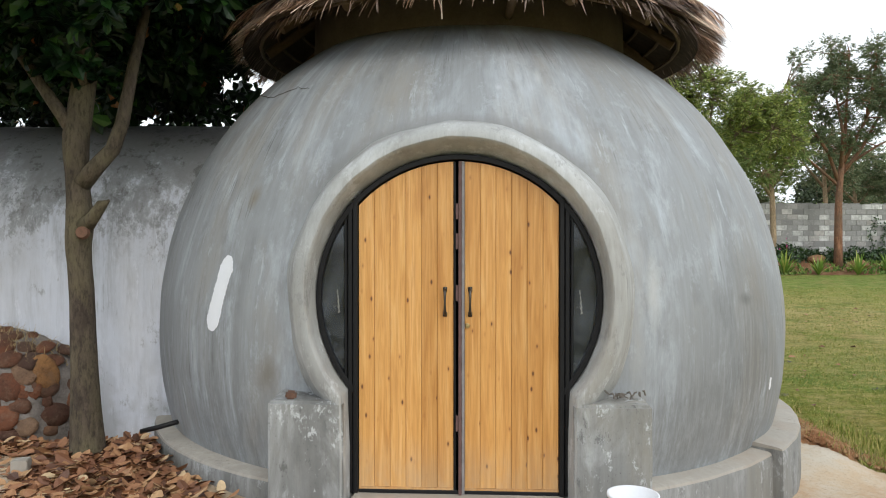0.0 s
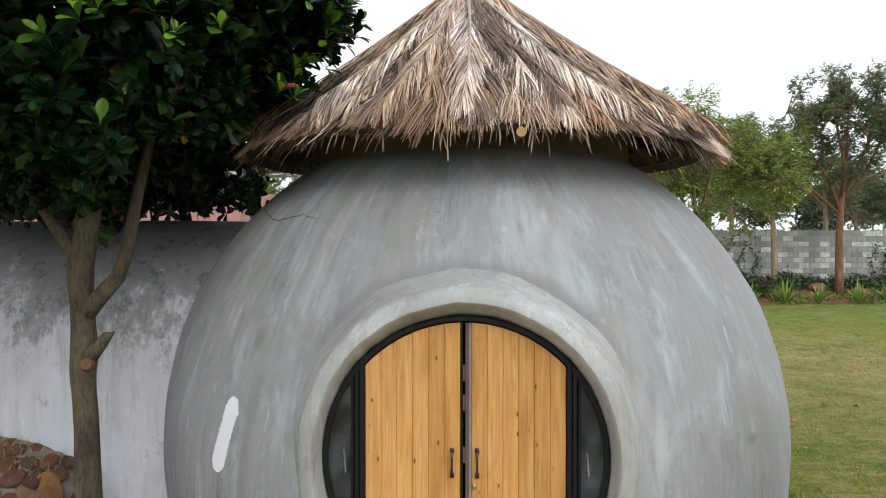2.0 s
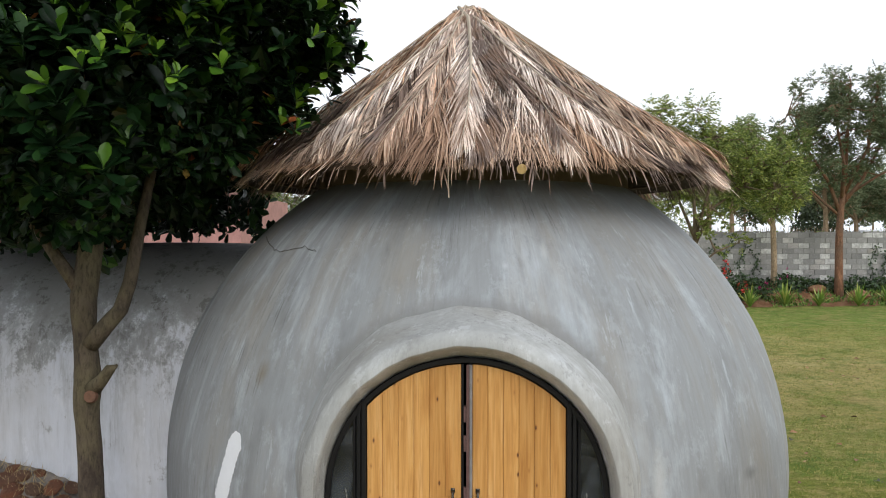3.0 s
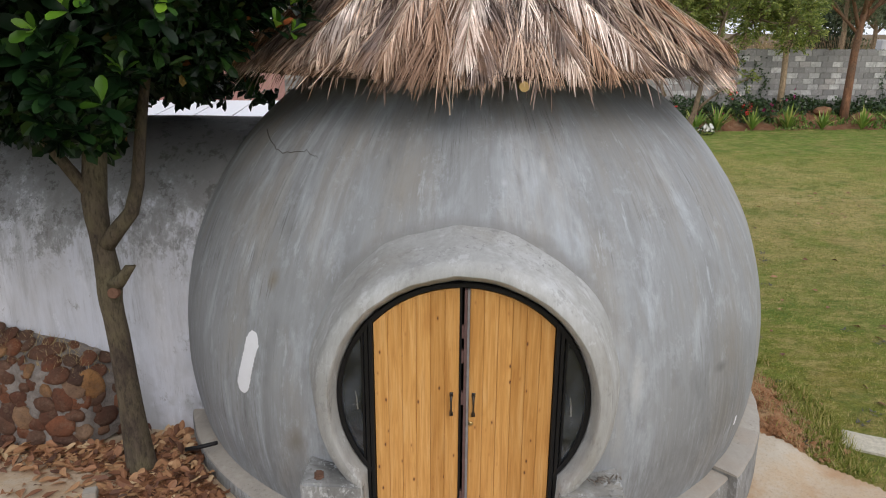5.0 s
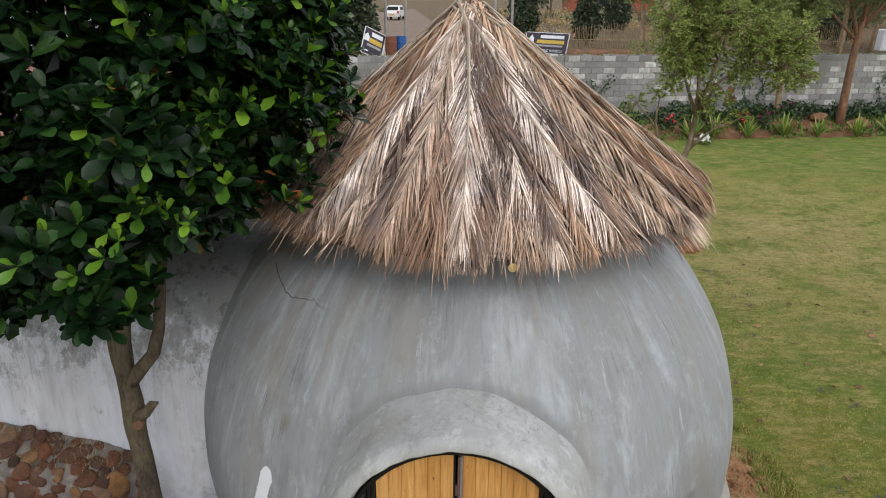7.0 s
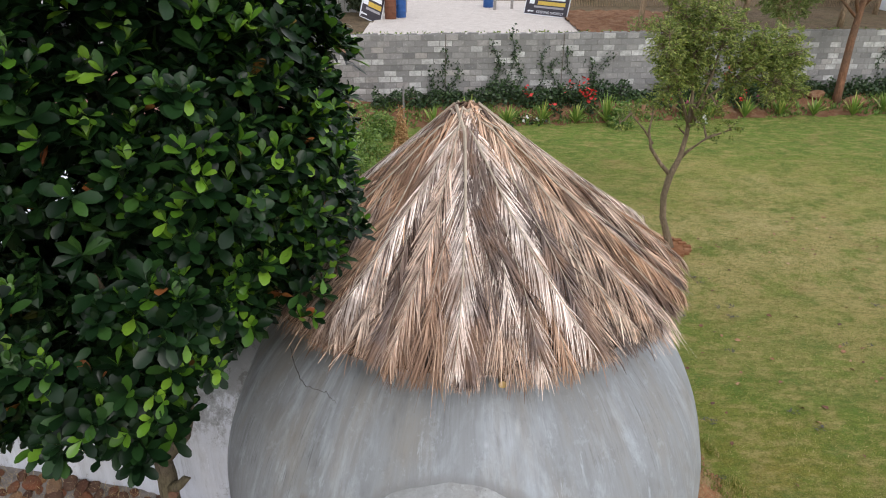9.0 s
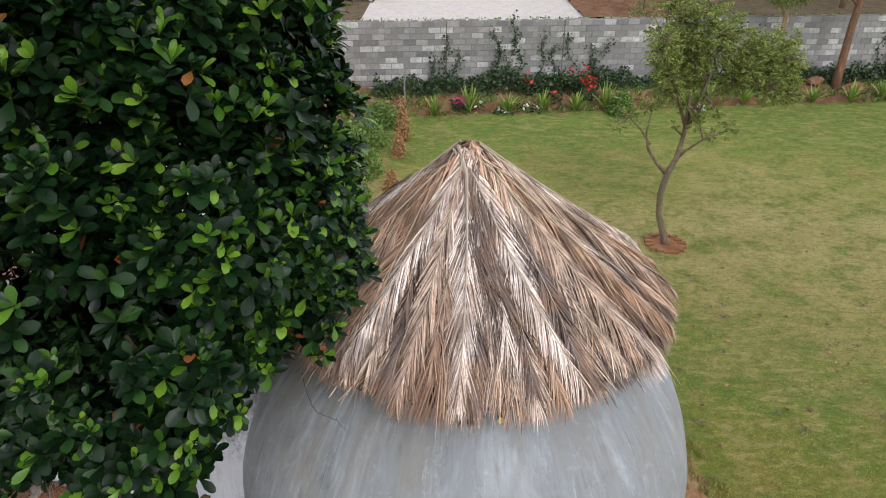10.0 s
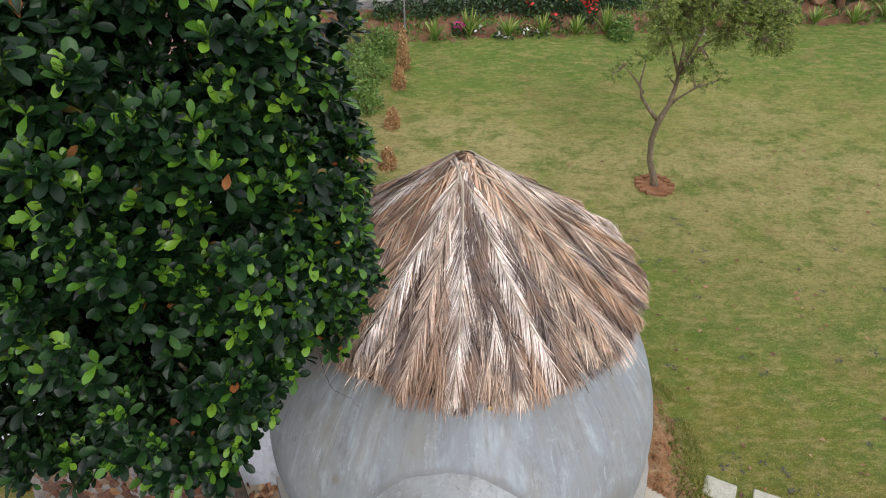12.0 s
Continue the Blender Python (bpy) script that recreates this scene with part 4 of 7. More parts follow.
def strand(shape, rng, phi, x, y, an, ln, w, lift, curl, cut=0.0):
    """One dry leaflet lying on the roof, its tip cut near the eave."""
    room = S_EAVE + 0.02 + cut + 0.08 * noise.noise(Vector((phi * 5, 0, 2))) + 0.07 * noise.noise(Vector((phi * 13, 0, 5))) + 0.03 * min(0.0, math.cos(phi)) - 0.01 + rng.gauss(0, 0.024) - math.hypot(x, y)
    if rng.random() < 0.005:
        room += 0.2
    if room < 0.1:
        return
    ln = min(ln, room / max(0.4, math.cos(an)))
    tilt = rng.uniform(-0.9, 0.9)
    bow = rng.uniform(0.0, 0.03)
    v = []
    for k in range(4):
        q = k / 3
        hh = lift * (1 - 0.55 * q) + bow * math.sin(math.pi * q)
        ww = w * (0.9, 1.0, 0.85, 0.22)[k]
        dx, dy = -math.sin(an) * ww, math.cos(an) * ww
        v.append(on_roof(phi, x - dx, y - dy, hh - tilt * ww))
        v.append(on_roof(phi, x + dx, y + dy, hh + tilt * ww))
        x += math.cos(an) * ln / 3
        y += math.sin(an) * ln / 3
        an -= curl / 3
    shape.add(v, [(2 * k, 2 * k + 1, 2 * k + 3, 2 * k + 2) for k in range(3)])


def sheaf(rng, phi, s0, lift, count, spread):
    """Half a frond tied in a row: leaflets side by side like a comb, or a loose handful."""
    s = Shape()
    loose = rng.random() < 0.3
    aim = radians(rng.gauss(0, 12 if not loose else 6))
    jitter = 5.5 if loose else 2.2
    fan = rng.uniform(0.1, 0.5)
    slant = rng.uniform(-0.5, 0.5)
    cut = max(-0.07, rng.gauss(0.0, 0.08))
    for i in range(count):
        u = -spread + 2 * spread * (i + rng.random()) / count
        start = s0 + (rng.uniform(-0.2, 0.2) if loose else slant * u + rng.uniform(-0.06, 0.06))
        strand(s, rng, phi, max(0.02, start), u, aim + u * fan + radians(rng.gauss(0, jitter)), rng.uniform(0.55, 1.05),
               (rng.uniform(0.0024, 0.0052) if rng.random() < 0.9 else rng.uniform(0.006, 0.009)), lift + rng.uniform(-0.05, 0.035), rng.gauss(0, 0.22 if loose else 0.08), cut)
    return s


def frond(rng, phi, s0, s1, lift, length, count, stout=0.009, bend=None, skew=None, gap=0.0):
    """A whole dry frond: a rib with leaflets swept back on both sides, side by side like a comb."""
    s = Shape()
    bend = rng.uniform(-0.07, 0.07) if bend is None else bend
    skew = rng.uniform(-0.14, 0.14) if skew is None else skew
    axis = lambda t: (s0 + (s1 - s0) * t, (bend * math.sin(t * 2.2) + skew * (t - 0.3)) * (s1 - s0))
    cut = max(-0.08, rng.gauss(0.01, 0.06))
    path = [on_roof(phi, *axis(k / 9), lift + 0.014) for k in range(10)]
    s.tube(path, [stout * (1 - 0.85 * k / 9) for k in range(10)], 5, 1)
    for side in (-1, 1):
        open_ = rng.uniform(15, 24)
        for i in range(count):
            t = (i + rng.random() * 0.8) / count
            if noise.noise(Vector((t * 7, side * 3.0, phi * 9))) < -0.45 + gap:
                continue
            a, u0 = axis(t)
            an = side * radians(max(2, open_ * (1 - 0.5 * t) + rng.gauss(0, 2.2 if rng.random() < 0.8 else 9)))
            strand(s, rng, phi, a, u0, an, length * rng.uniform(0.8, 1.1) * (0.6 + 0.4 * math.sin(math.pi * min(1, t + 0.25))),
                   rng.uniform(0.0028, 0.0056), lift + rng.uniform(-0.022, 0.014), side * rng.uniform(-0.02, 0.12), cut)
    return s


def build_roof():
    rng = random.Random(11)
    n = 72
    t = math.tan(SLOPE)
    # the reed mat that carries the thatch
    s = Shape()
    rows = []
    for r in (0.02, 0.8, 1.6, EAVE_R - 0.13):
        zz = APEX_Z - 0.03 - r * t
        rows.append([(r * math.cos(2 * math.pi * i / n), r * math.sin(2 * math.pi * i / n), zz - 0.06 * math.sin(math.pi * r / EAVE_R)) for i in range(n)])
    rows += [[(p[0], p[1], p[2] - 0.05) for p in row] for row in rows[::-1]]
    s.grid(rows, closed=True)
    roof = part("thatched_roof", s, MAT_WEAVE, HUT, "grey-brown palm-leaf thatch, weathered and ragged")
    for i in range(14):
        a = 2 * math.pi * (i + 0.45) / 14
        p = Shape()
        p.tube([(r * math.cos(a), r * math.sin(a), APEX_Z - 0.2 - r * t) for r in (0.15, 1.3, EAVE_R - 0.36)], [0.035, 0.045, 0.05], 9)
        part("rafter", p, POLE, roof, smooth=False)
    for r in (1.75, 1.95, 2.12):
        p = Shape()
        p.tube([(r * math.cos(2 * math.pi * i / 40), r * math.sin(2 * math.pi * i / 40), APEX_Z - 0.15 - r * t) for i in range(41)], [0.018] * 41, 6, caps=False)
        part("batten", p, POLE, roof)
    # one pole end shows under the front eave
    p = Shape()
    p.tube([(0.37, -1.5, 3.55), (0.39, -2.36, 3.475)], [0.034, 0.036], 14, 0)
    pole = part("tie_pole", p, POLE, roof, smooth=False)
    p = Shape()
    p.tube([(0.39, -2.357, 3.4755), (0.3905, -2.368, 3.474)], [0.037, 0.036], 16)
    part("pole_end", p, POLE_END, pole, "sawn yellow pole end")
    # loose handfuls tied underneath, that close the gaps
    tiers = ((2.4, 44, 0.035, 130, 0.2), (1.95, 38, 0.05, 120, 0.2), (1.45, 30, 0.06, 110, 0.19), (1.0, 22, 0.07, 100, 0.17), (0.55, 14, 0.08, 90, 0.14), (0.2, 12, 0.1, 90, 0.09))
    for s0, count, lift, strands, spread in tiers:
        for i in range(count):
            phi = 2 * math.pi * (i + rng.uniform(-0.35, 0.35)) / count
            old = rng.random() < 0.22
            part("palm_sheaf", sheaf(rng, phi, s0, lift + rng.uniform(-0.01, 0.015), strands, spread), THATCH_OLD if old else THATCH, roof)
    # whole fronds in courses, each course over the one below
    for s0, s1, count, lift in ((1.5, 2.95, 28, 0.09), (0.85, 2.45, 20, 0.12), (0.3, 1.9, 13, 0.145)):
        for i in range(count):
            phi = 2 * math.pi * (i + rng.uniform(-0.4, 0.4)) / count
            a = s0 + rng.uniform(-0.25, 0.25)
            pick = rng.random()
            mat = THATCH if pick < 0.5 else THATCH_RED if pick < 0.7 else THATCH_PALE if pick < 0.85 else THATCH_OLD
            part("palm_frond", frond(rng, phi, a, min(2.98, s1 + rng.uniform(-0.2, 0.3)), lift + 0.03 * rng.random(), rng.uniform(0.5, 0.75), 150, gap=rng.uniform(0, 0.25)), [mat, RIB], roof)
    # a darker, older streak down the front
    for deg, s0 in ((-87, 0.3), (-86, 0.6), (-87, 0.9), (-83, 1.2), (-80, 1.5), (-78, 1.05), (-75, 0.7), (150, 1.0), (30, 0.8)):
        part("old_palm_sheaf", sheaf(rng, radians(deg), s0, 0.175, 110, 0.07), THATCH_OLD, roof, "dark weathered leaf sheaf")
    # long pale fronds from the tip towards the eave
    for deg, s1, stout, bend, skew, mat in ((-95, 2.9, 0.021, 0.03, 0.02, THATCH_PALE), (-64, 2.85, 0.015, -0.05, 0.1, THATCH_PALE), (-121, 2.7, 0.012, 0.03, -0.08, THATCH_PALE), (-107, 2.9, 0.01, 0.02, 0.0, THATCH),
                                            (-46, 2.9, 0.012, 0.03, 0.03, THATCH), (-27, 2.9, 0.012, 0.0, 0.05, THATCH_RED), (-150, 2.8, 0.012, 0.02, -0.05, THATCH_RED), (-8, 2.8, 0.012, 0.04, 0.0, THATCH), (25, 2.9, 0.012, 0.0, 0.0, THATCH_PALE),
                                            (62, 2.8, 0.014, 0.05, 0.0, THATCH), (100, 2.8, 0.012, 0.0, 0.05, THATCH_RED), (135, 2.8, 0.012, 0.0, 0.0, THATCH), (176, 2.8, 0.012, 0.04, 0.0, THATCH_PALE)):
        part("palm_frond", frond(rng, radians(deg), 0.02, s1, 0.185, 0.8, 230, stout, bend, skew), [mat, RIB], roof, "pale dried frond with its rib" if mat == THATCH_PALE else "")
    # short leaf ends bound over the tip
    for i in range(9):
        part("palm_sheaf", sheaf(rng, 2 * math.pi * (i + 0.4 * rng.random()) / 9, 0.03, 0.165, 40, 0.05), (THATCH, THATCH_RED, THATCH_OLD)[i % 3], roof)
    # shaggy ends that hang under the eave
    s = Shape()
    for i in range(800):
        phi = 2 * math.pi * rng.random() if i < 680 else radians(rng.gauss(-12, 16))
        p0 = on_roof(phi, S_EAVE - rng.uniform(0.05, 0.35), 0, rng.uniform(-0.08, 0.0))
        ln = rng.uniform(0.1, 0.28)
        out, side = Vector((math.cos(phi), math.sin(phi), 0)), Vector((-math.sin(phi), math.cos(phi), 0))
        lean, w = rng.uniform(-0.3, 0.3), rng.uniform(0.004, 0.009)
        pts = [p0 + out * ln * 0.5 * q + side * lean * ln * q - Vector((0, 0, 1)) * ln * (0.5 * q + 0.3 * q * q) for q in (0, 0.35, 0.7, 1)]
        v = []
        for p, kk in zip(pts, (1, 1, 0.8, 0.2)):
            v += [p - side * w * kk, p + side * w * kk]
        s.add(v, [(2 * k, 2 * k + 1, 2 * k + 3, 2 * k + 2) for k in range(3)])
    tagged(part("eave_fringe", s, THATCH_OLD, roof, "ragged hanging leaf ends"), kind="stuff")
    # one loose strand hanging from the front eave
    s = Shape()
    s.tube([(-0.14, -2.36, 3.52), (-0.142, -2.37, 3.4), (-0.138, -2.368, 3.27)], [0.004, 0.004, 0.006], 5)
    part("loose_strand", s, RIB, roof)
    # loose ends that stick up at the tip
    s = Shape()
    for k in range(60):
        a = rng.uniform(0, 2 * math.pi)
        d = Vector((math.cos(a), math.sin(a), rng.uniform(-0.95, -0.35)))
        w = Vector((-math.sin(a), math.cos(a), 0)) * 0.007
        p0 = Vector((0, 0, APEX_Z + rng.uniform(0.12, 0.19)))
        p1 = p0 + d * rng.uniform(0.1, 0.26)
        s.add([p0 - w, p0 + w, p1 + w * 0.3, p1 - w * 0.3], [(0, 1, 2, 3)])
    s.tube([(0, 0, APEX_Z - 0.05), (0, 0, APEX_Z + 0.15)], [0.08, 0.012], 9)
    tagged(part("tip_knot", s, THATCH_RED, roof), kind="stuff")


build_roof()

# ---------------------------------------------------------------- whitewashed vault beside the hut
def build_vault():
    prof = [(6.5, -0.4), (6.5, 0.4), (6.5, 1.2), (6.51, 1.7)]
    for k in range(1, 13):
        a = radians(90 * k / 12)
        prof.append((6.51 + 1.29 * (1 - math.cos(a)), 1.7 + 1.22 * math.sin(a)))
    prof += [(8.6, 2.85), (9.2, 2.4), (9.4, 1.6), (9.4, -0.4)]
    s = Shape()
    xs = list(np.arange(-9, -1.79, 0.15))
    rows = []
    for x in xs:
        rows.append([(x, y + 0.03 * noise.noise(Vector((x, y, z * 1.3))) + 0.006 * noise.noise(Vector((x * 6, y * 6, z * 6))), z + 0.02 * noise.noise(Vector((x * 0.8, y, z)))) for y, z in prof])
    s.grid(rows)
    ob = part("wall_vault", s, WHITEWASH, smooth=True)
    tagged(ob, "whitewashed vaulted wall, grey weather stains and painted shade up high", "wall", kind="structure")


build_vault()

# ---------------------------------------------------------------- the jackfruit tree
CROWN = Vector((-3.1, 6.1, 0))
CROWN_PROFILE = [(2.6, 1.4), (3.0, 1.7), (3.4, 1.92), (3.8, 2.12), (4.6, 2.2), (6.0, 2.2), (7.0, 2.15), (7.8, 1.9), (8.6, 1.3), (9.2, 0.4)]


def crown_radius(phi, z):
    r = float(np.interp(z, [p[0] for p in CROWN_PROFILE], [p[1] for p in CROWN_PROFILE]))
    d = Vector((math.cos(phi), math.sin(phi), z * 0.55))
    r += 0.4 * noise.noise(d * 1.5) + 0.24 * noise.noise(d * 4.2)
    da = (phi - radians(-94) + math.pi) % (2 * math.pi) - math.pi
    r += 0.62 * math.exp(-(da / 0.75) ** 2 - ((z - 4.72) / 0.9) ** 2)
    db = (phi - radians(12) + math.pi) % (2 * math.pi) - math.pi
    r += math.exp(-(db / 0.9) ** 2) * (0.42 * math.exp(-((z - 7.5) / 1.0) ** 2) - 0.16 * math.exp(-((z - 5.0) / 0.8) ** 2) - 0.2 * math.exp(-((z - 3.8) / 0.5) ** 2))
    return max(0.2, r)


def blocked(p):
    """True inside the hut, its roof or the vault."""
    d = math.hypot(p.x - 0.25, p.y - 7.45)
    if p.z < APEX_Z + 0.2 and d < (APEX_Z + 0.25 - p.z) / math.tan(SLOPE) and p.z > 3.1 and d < EAVE_R + 0.35:
        return True
    if d * d + (p.z - DOME_Z) ** 2 < (DOME_R + 0.12) ** 2:
        return True
    return p.y > 6.4 and p.z < 3.0


def jack_leaf(s, p, d, up, ln, w, fine=False):
    """An obovate leaf, folded a little along its midrib."""
    side = d.cross(up)
    if side.length < 1e-4:
        return
    side.normalize()
    n = side.cross(d)
    if not fine:
        s1 = p + d * ln * 0.5
        s2 = p + d * ln * 0.98 - n * ln * 0.12
        fold = n * w * 0.35
        v = [p, s1, s2]
        for sg in (-1, 1):
            v.append(p + d * ln * 0.3 + side * sg * w * 0.62 + fold * 0.7)
            v.append(p + d * ln * 0.72 + side * sg * w - n * ln * 0.03 + fold)
        s.add(v, [(0, 1, 3), (1, 4, 3), (1, 2, 4), (0, 5, 1), (1, 5, 6), (1, 6, 2)])
        return
    v = []
    for t, k in ((0.0, 0.06), (0.3, 0.5), (0.6, 1.0), (0.86, 0.84), (1.0, 0.26)):
        m = p + d * ln * t - n * ln * 0.16 * t * t
        v += [m - side * w * k + n * w * k * 0.3, m, m + side * w * k + n * w * k * 0.3]
    s.add(v, [(3 * i + e, 3 * i + e + 1, 3 * i + e + 4, 3 * i + e + 3) for i in range(4) for e in (0, 1)])


def rosette(old, young, rng, p, axis, size, fresh, fine=True):
    axis = axis.normalized()
    ref = Vector((0, 0, 1)) if abs(axis.z) < 0.9 else Vector((1, 0, 0))
    a = axis.cross(ref).normalized()
    b = axis.cross(a)
    n = rng.randint(6, 9)
    for k in range(n):
        w = 2.4 * k + rng.uniform(-0.4, 0.4)
        open_ = radians(rng.uniform(38, 88)) if k > 2 else radians(rng.uniform(10, 38))
        d = axis * math.cos(open_) + (a * math.cos(w) + b * math.sin(w)) * math.sin(open_)
        ln = size * rng.uniform(0.75, 1.15) * (1 if k > 2 else 0.75)
        base = p - axis * (0.05 * (k / n))
        jack_leaf(young if (fresh and k <= 3 and rng.random() < 0.85) else old, base, d, axis, ln, ln * rng.uniform(0.2, 0.27), fine)


def build_jackfruit():
    rng = random.Random(5)
    tree = tagged(new("jackfruit_tree"), "jackfruit tree with dense glossy dark leaves beside the hut", "tree")
    base = Vector((-2.83, 5.6, ground_z(-2.83, 5.6) - 0.05))
    tree.matrix_world = Matrix.Translation(base)
    loc = lambda x, y, z: Vector((x, y, z)) - base
    t = Shape()
    path = [loc(-2.84, 5.6, -0.3), loc(-2.84, 5.6, 0.02), loc(-2.86, 5.6, 0.5), loc(-2.88, 5.61, 1.0), loc(-2.9, 5.6, 1.5), loc(-2.9, 5.6, 1.75), loc(-2.92, 5.62, 2.1), loc(-2.95, 5.65, 2.5), loc(-2.9, 5.75, 3.2), loc(-3.0, 5.95, 4.4), loc(-3.05, 6.05, 6.0), loc(-3.1, 6.1, 7.8)]
    fine, rad = [], []
    rr = [0.18, 0.132, 0.105, 0.096, 0.09, 0.104, 0.088, 0.1, 0.09, 0.08, 0.06, 0.02]
    for i in range(len(path) - 1):
        for k in range(5):
            q = k / 5
            fine.append(path[i].lerp(path[i + 1], q) + Vector((0.012 * noise.noise(Vector((i + q, 0, 0))), 0.012 * noise.noise(Vector((0, i + q, 0))), 0)))
            rad.append((rr[i] * (1 - q) + rr[i + 1] * q) * (1 + 0.07 * noise.noise(Vector((0, 0, (i + q) * 2.3)))))
    t.tube(fine, rad, 16)
    trunk = part("trunk", t, BARK, tree, "grey-brown trunk with a mossy foot", smooth=True)
    limbs = [([loc(-2.88, 5.6, 2.12), loc(-2.76, 5.6, 2.26), loc(-2.64, 5.62, 2.4), loc(-2.58, 5.66, 2.62), loc(-2.53, 5.75, 3.1), loc(-2.46, 5.85, 3.6), loc(-2.2, 6.0, 4.6)], [0.075, 0.066, 0.06, 0.054, 0.046, 0.036, 0.02]),
             ([loc(-2.93, 5.63, 2.5), loc(-3.12, 5.62, 2.78), loc(-3.3, 5.62, 3.05), loc(-3.55, 5.6, 3.4), loc(-4.2, 5.8, 4.2)], [0.06, 0.048, 0.042, 0.034, 0.02]),
             ([loc(-2.92, 5.7, 2.9), loc(-2.6, 5.1, 3.7), loc(-2.5, 4.4, 4.9)], [0.06, 0.045, 0.015]),
             ([loc(-2.95, 5.8, 3.6), loc(-2.2, 6.0, 4.6), loc(-1.6, 6.2, 5.8)], [0.055, 0.04, 0.015]),
             ([loc(-2.95, 5.9, 4.0), loc(-3.4, 6.8, 5.0), loc(-3.6, 7.4, 6.0)], [0.055, 0.04, 0.015]),
             ([loc(-3.0, 6.0, 5.0), loc(-2.7, 5.3, 6.0), loc(-2.5, 4.9, 6.9)], [0.045, 0.03, 0.012])]
    for pts, radii in limbs:
        b = Shape()
        b.tube(pts, radii, 10)
        part("limb", b, BARK, tree, smooth=True)
    b = Shape()
    b.tube([loc(-2.83, 5.55, 1.78), loc(-2.74, 5.5, 1.85), loc(-2.66, 5.48, 1.95), loc(-2.6, 5.47, 1.98)], [0.07, 0.05, 0.042, 0.012], 10)
    part("branch_stub", b, BARK, tree, "broken branch stub", smooth=True)
    b = Shape()
    b.tube([loc(-2.82, 5.5, 1.73), loc(-2.815, 5.468, 1.735)], [0.055, 0.045], 12)
    part("branch_scar", b, SAWN, tree, "reddish sawn branch scar")
    old, young, inner = Shape(), Shape(), Shape()

    def floor_of(p):
        """Underside of the crown: higher over the hut's side, drooping over the stone wall."""
        side = ease(-0.2, 0.15, p.x + 1.95 + 0.43 * (p.y - 4.2))
        return 3.32 - 0.2 * (p.y - 4.3) + 0.25 * max(0.0, 4.3 - p.y) + 0.52 * side - 0.13 * math.exp(-((p.x + 2.25 + 0.43 * (p.y - 4.2)) / 0.35) ** 2) + 0.16 * noise.noise(p * 2.3)

    low = lambda p: p.z < floor_of(p)
    # tufts of leaf rosettes at the ends of the branches
    tufts = 0
    while tufts < 560:
        phi = rng.uniform(-math.pi, math.pi)
        z = rng.uniform(2.75, 9.1)
        env = crown_radius(phi, z)
        if rng.random() > env / 2.8:
            continue
        tufts += 1
        cap = rng.uniform(0.2, 0.42)
        r = max(0.1, env - cap * 0.75 - abs(rng.gauss(0, 0.24)))
        c = CROWN + Vector((math.cos(phi) * r, math.sin(phi) * r, z))
        way = (Vector((math.cos(phi), math.sin(phi), 0)) * 0.8 + Vector((0, 0, 0.6 + (z - 5) * 0.08))).normalized()
        # more lime leaves high and east, painting in the stronger light there
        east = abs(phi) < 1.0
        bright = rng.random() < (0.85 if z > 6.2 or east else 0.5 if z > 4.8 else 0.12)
        for _ in range(int(7 + 62 * cap * cap)):
            d = (way * 0.75 + Vector((rng.gauss(0, 0.55), rng.gauss(0, 0.55), rng.gauss(0, 0.5)))).normalized()
            p = c + d * cap * rng.uniform(0.75, 1.08)
            if blocked(p) or low(p):
                continue
            ax = (d * 0.4 + way * 0.35 + Vector((0, 0, 0.7)) + Vector((rng.gauss(0, 0.2), rng.gauss(0, 0.2), rng.gauss(0, 0.15)))).normalized()
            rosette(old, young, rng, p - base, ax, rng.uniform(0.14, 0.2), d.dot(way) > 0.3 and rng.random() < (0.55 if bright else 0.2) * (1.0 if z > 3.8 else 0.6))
    # shaded leaves inside
    for k in range(5200):
        phi = rng.uniform(-math.pi, math.pi)
        z = rng.uniform(2.75, 8.8) if k < 2600 else rng.uniform(2.75, 4.2)
        env = crown_radius(phi, z)
        r = env - rng.uniform(0.42, 0.9) if k < 2600 else env * math.sqrt(rng.random()) * 0.78
        p = CROWN + Vector((math.cos(phi) * r, math.sin(phi) * r, z))
        if r < 0.1 or blocked(p) or low(p):
            continue
        ax = Vector((math.cos(phi) * 0.7 + rng.gauss(0, 0.5), math.sin(phi) * 0.7 + rng.gauss(0, 0.5), rng.gauss(0.2, 0.5)))
        rosette(inner, inner, rng, p - base, ax, rng.uniform(0.14, 0.19), False, False)
    for k in range(2500):
        if k < 1100:
            p = Vector((rng.uniform(-5.3, -1.8), rng.uniform(5.6, 9.1), 0))
            p.z = max(2.98, floor_of(p)) + rng.uniform(0.05, 0.6)
        else:
            phi, z = rng.uniform(-math.pi, math.pi), rng.uniform(3.6, 8.4)
            r = max(0.1, crown_radius(phi, z) - rng.uniform(0.45, 1.2))
            p = CROWN + Vector((math.cos(phi) * r, math.sin(phi) * r, z))
        if blocked(p):
            continue
        rosette(inner, inner, rng, p - base, Vector((rng.gauss(0, 1), rng.gauss(0, 1), rng.gauss(0, 0.7))), rng.uniform(0.15, 0.22), False, False)
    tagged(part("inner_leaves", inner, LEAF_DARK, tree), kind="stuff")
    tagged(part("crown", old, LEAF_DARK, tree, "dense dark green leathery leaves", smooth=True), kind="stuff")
    tagged(part("young_leaves", young, LEAF_YOUNG, tree, "bright lime-green young leaves, denser where the crown is lit", smooth=True), kind="stuff")


build_jackfruit()


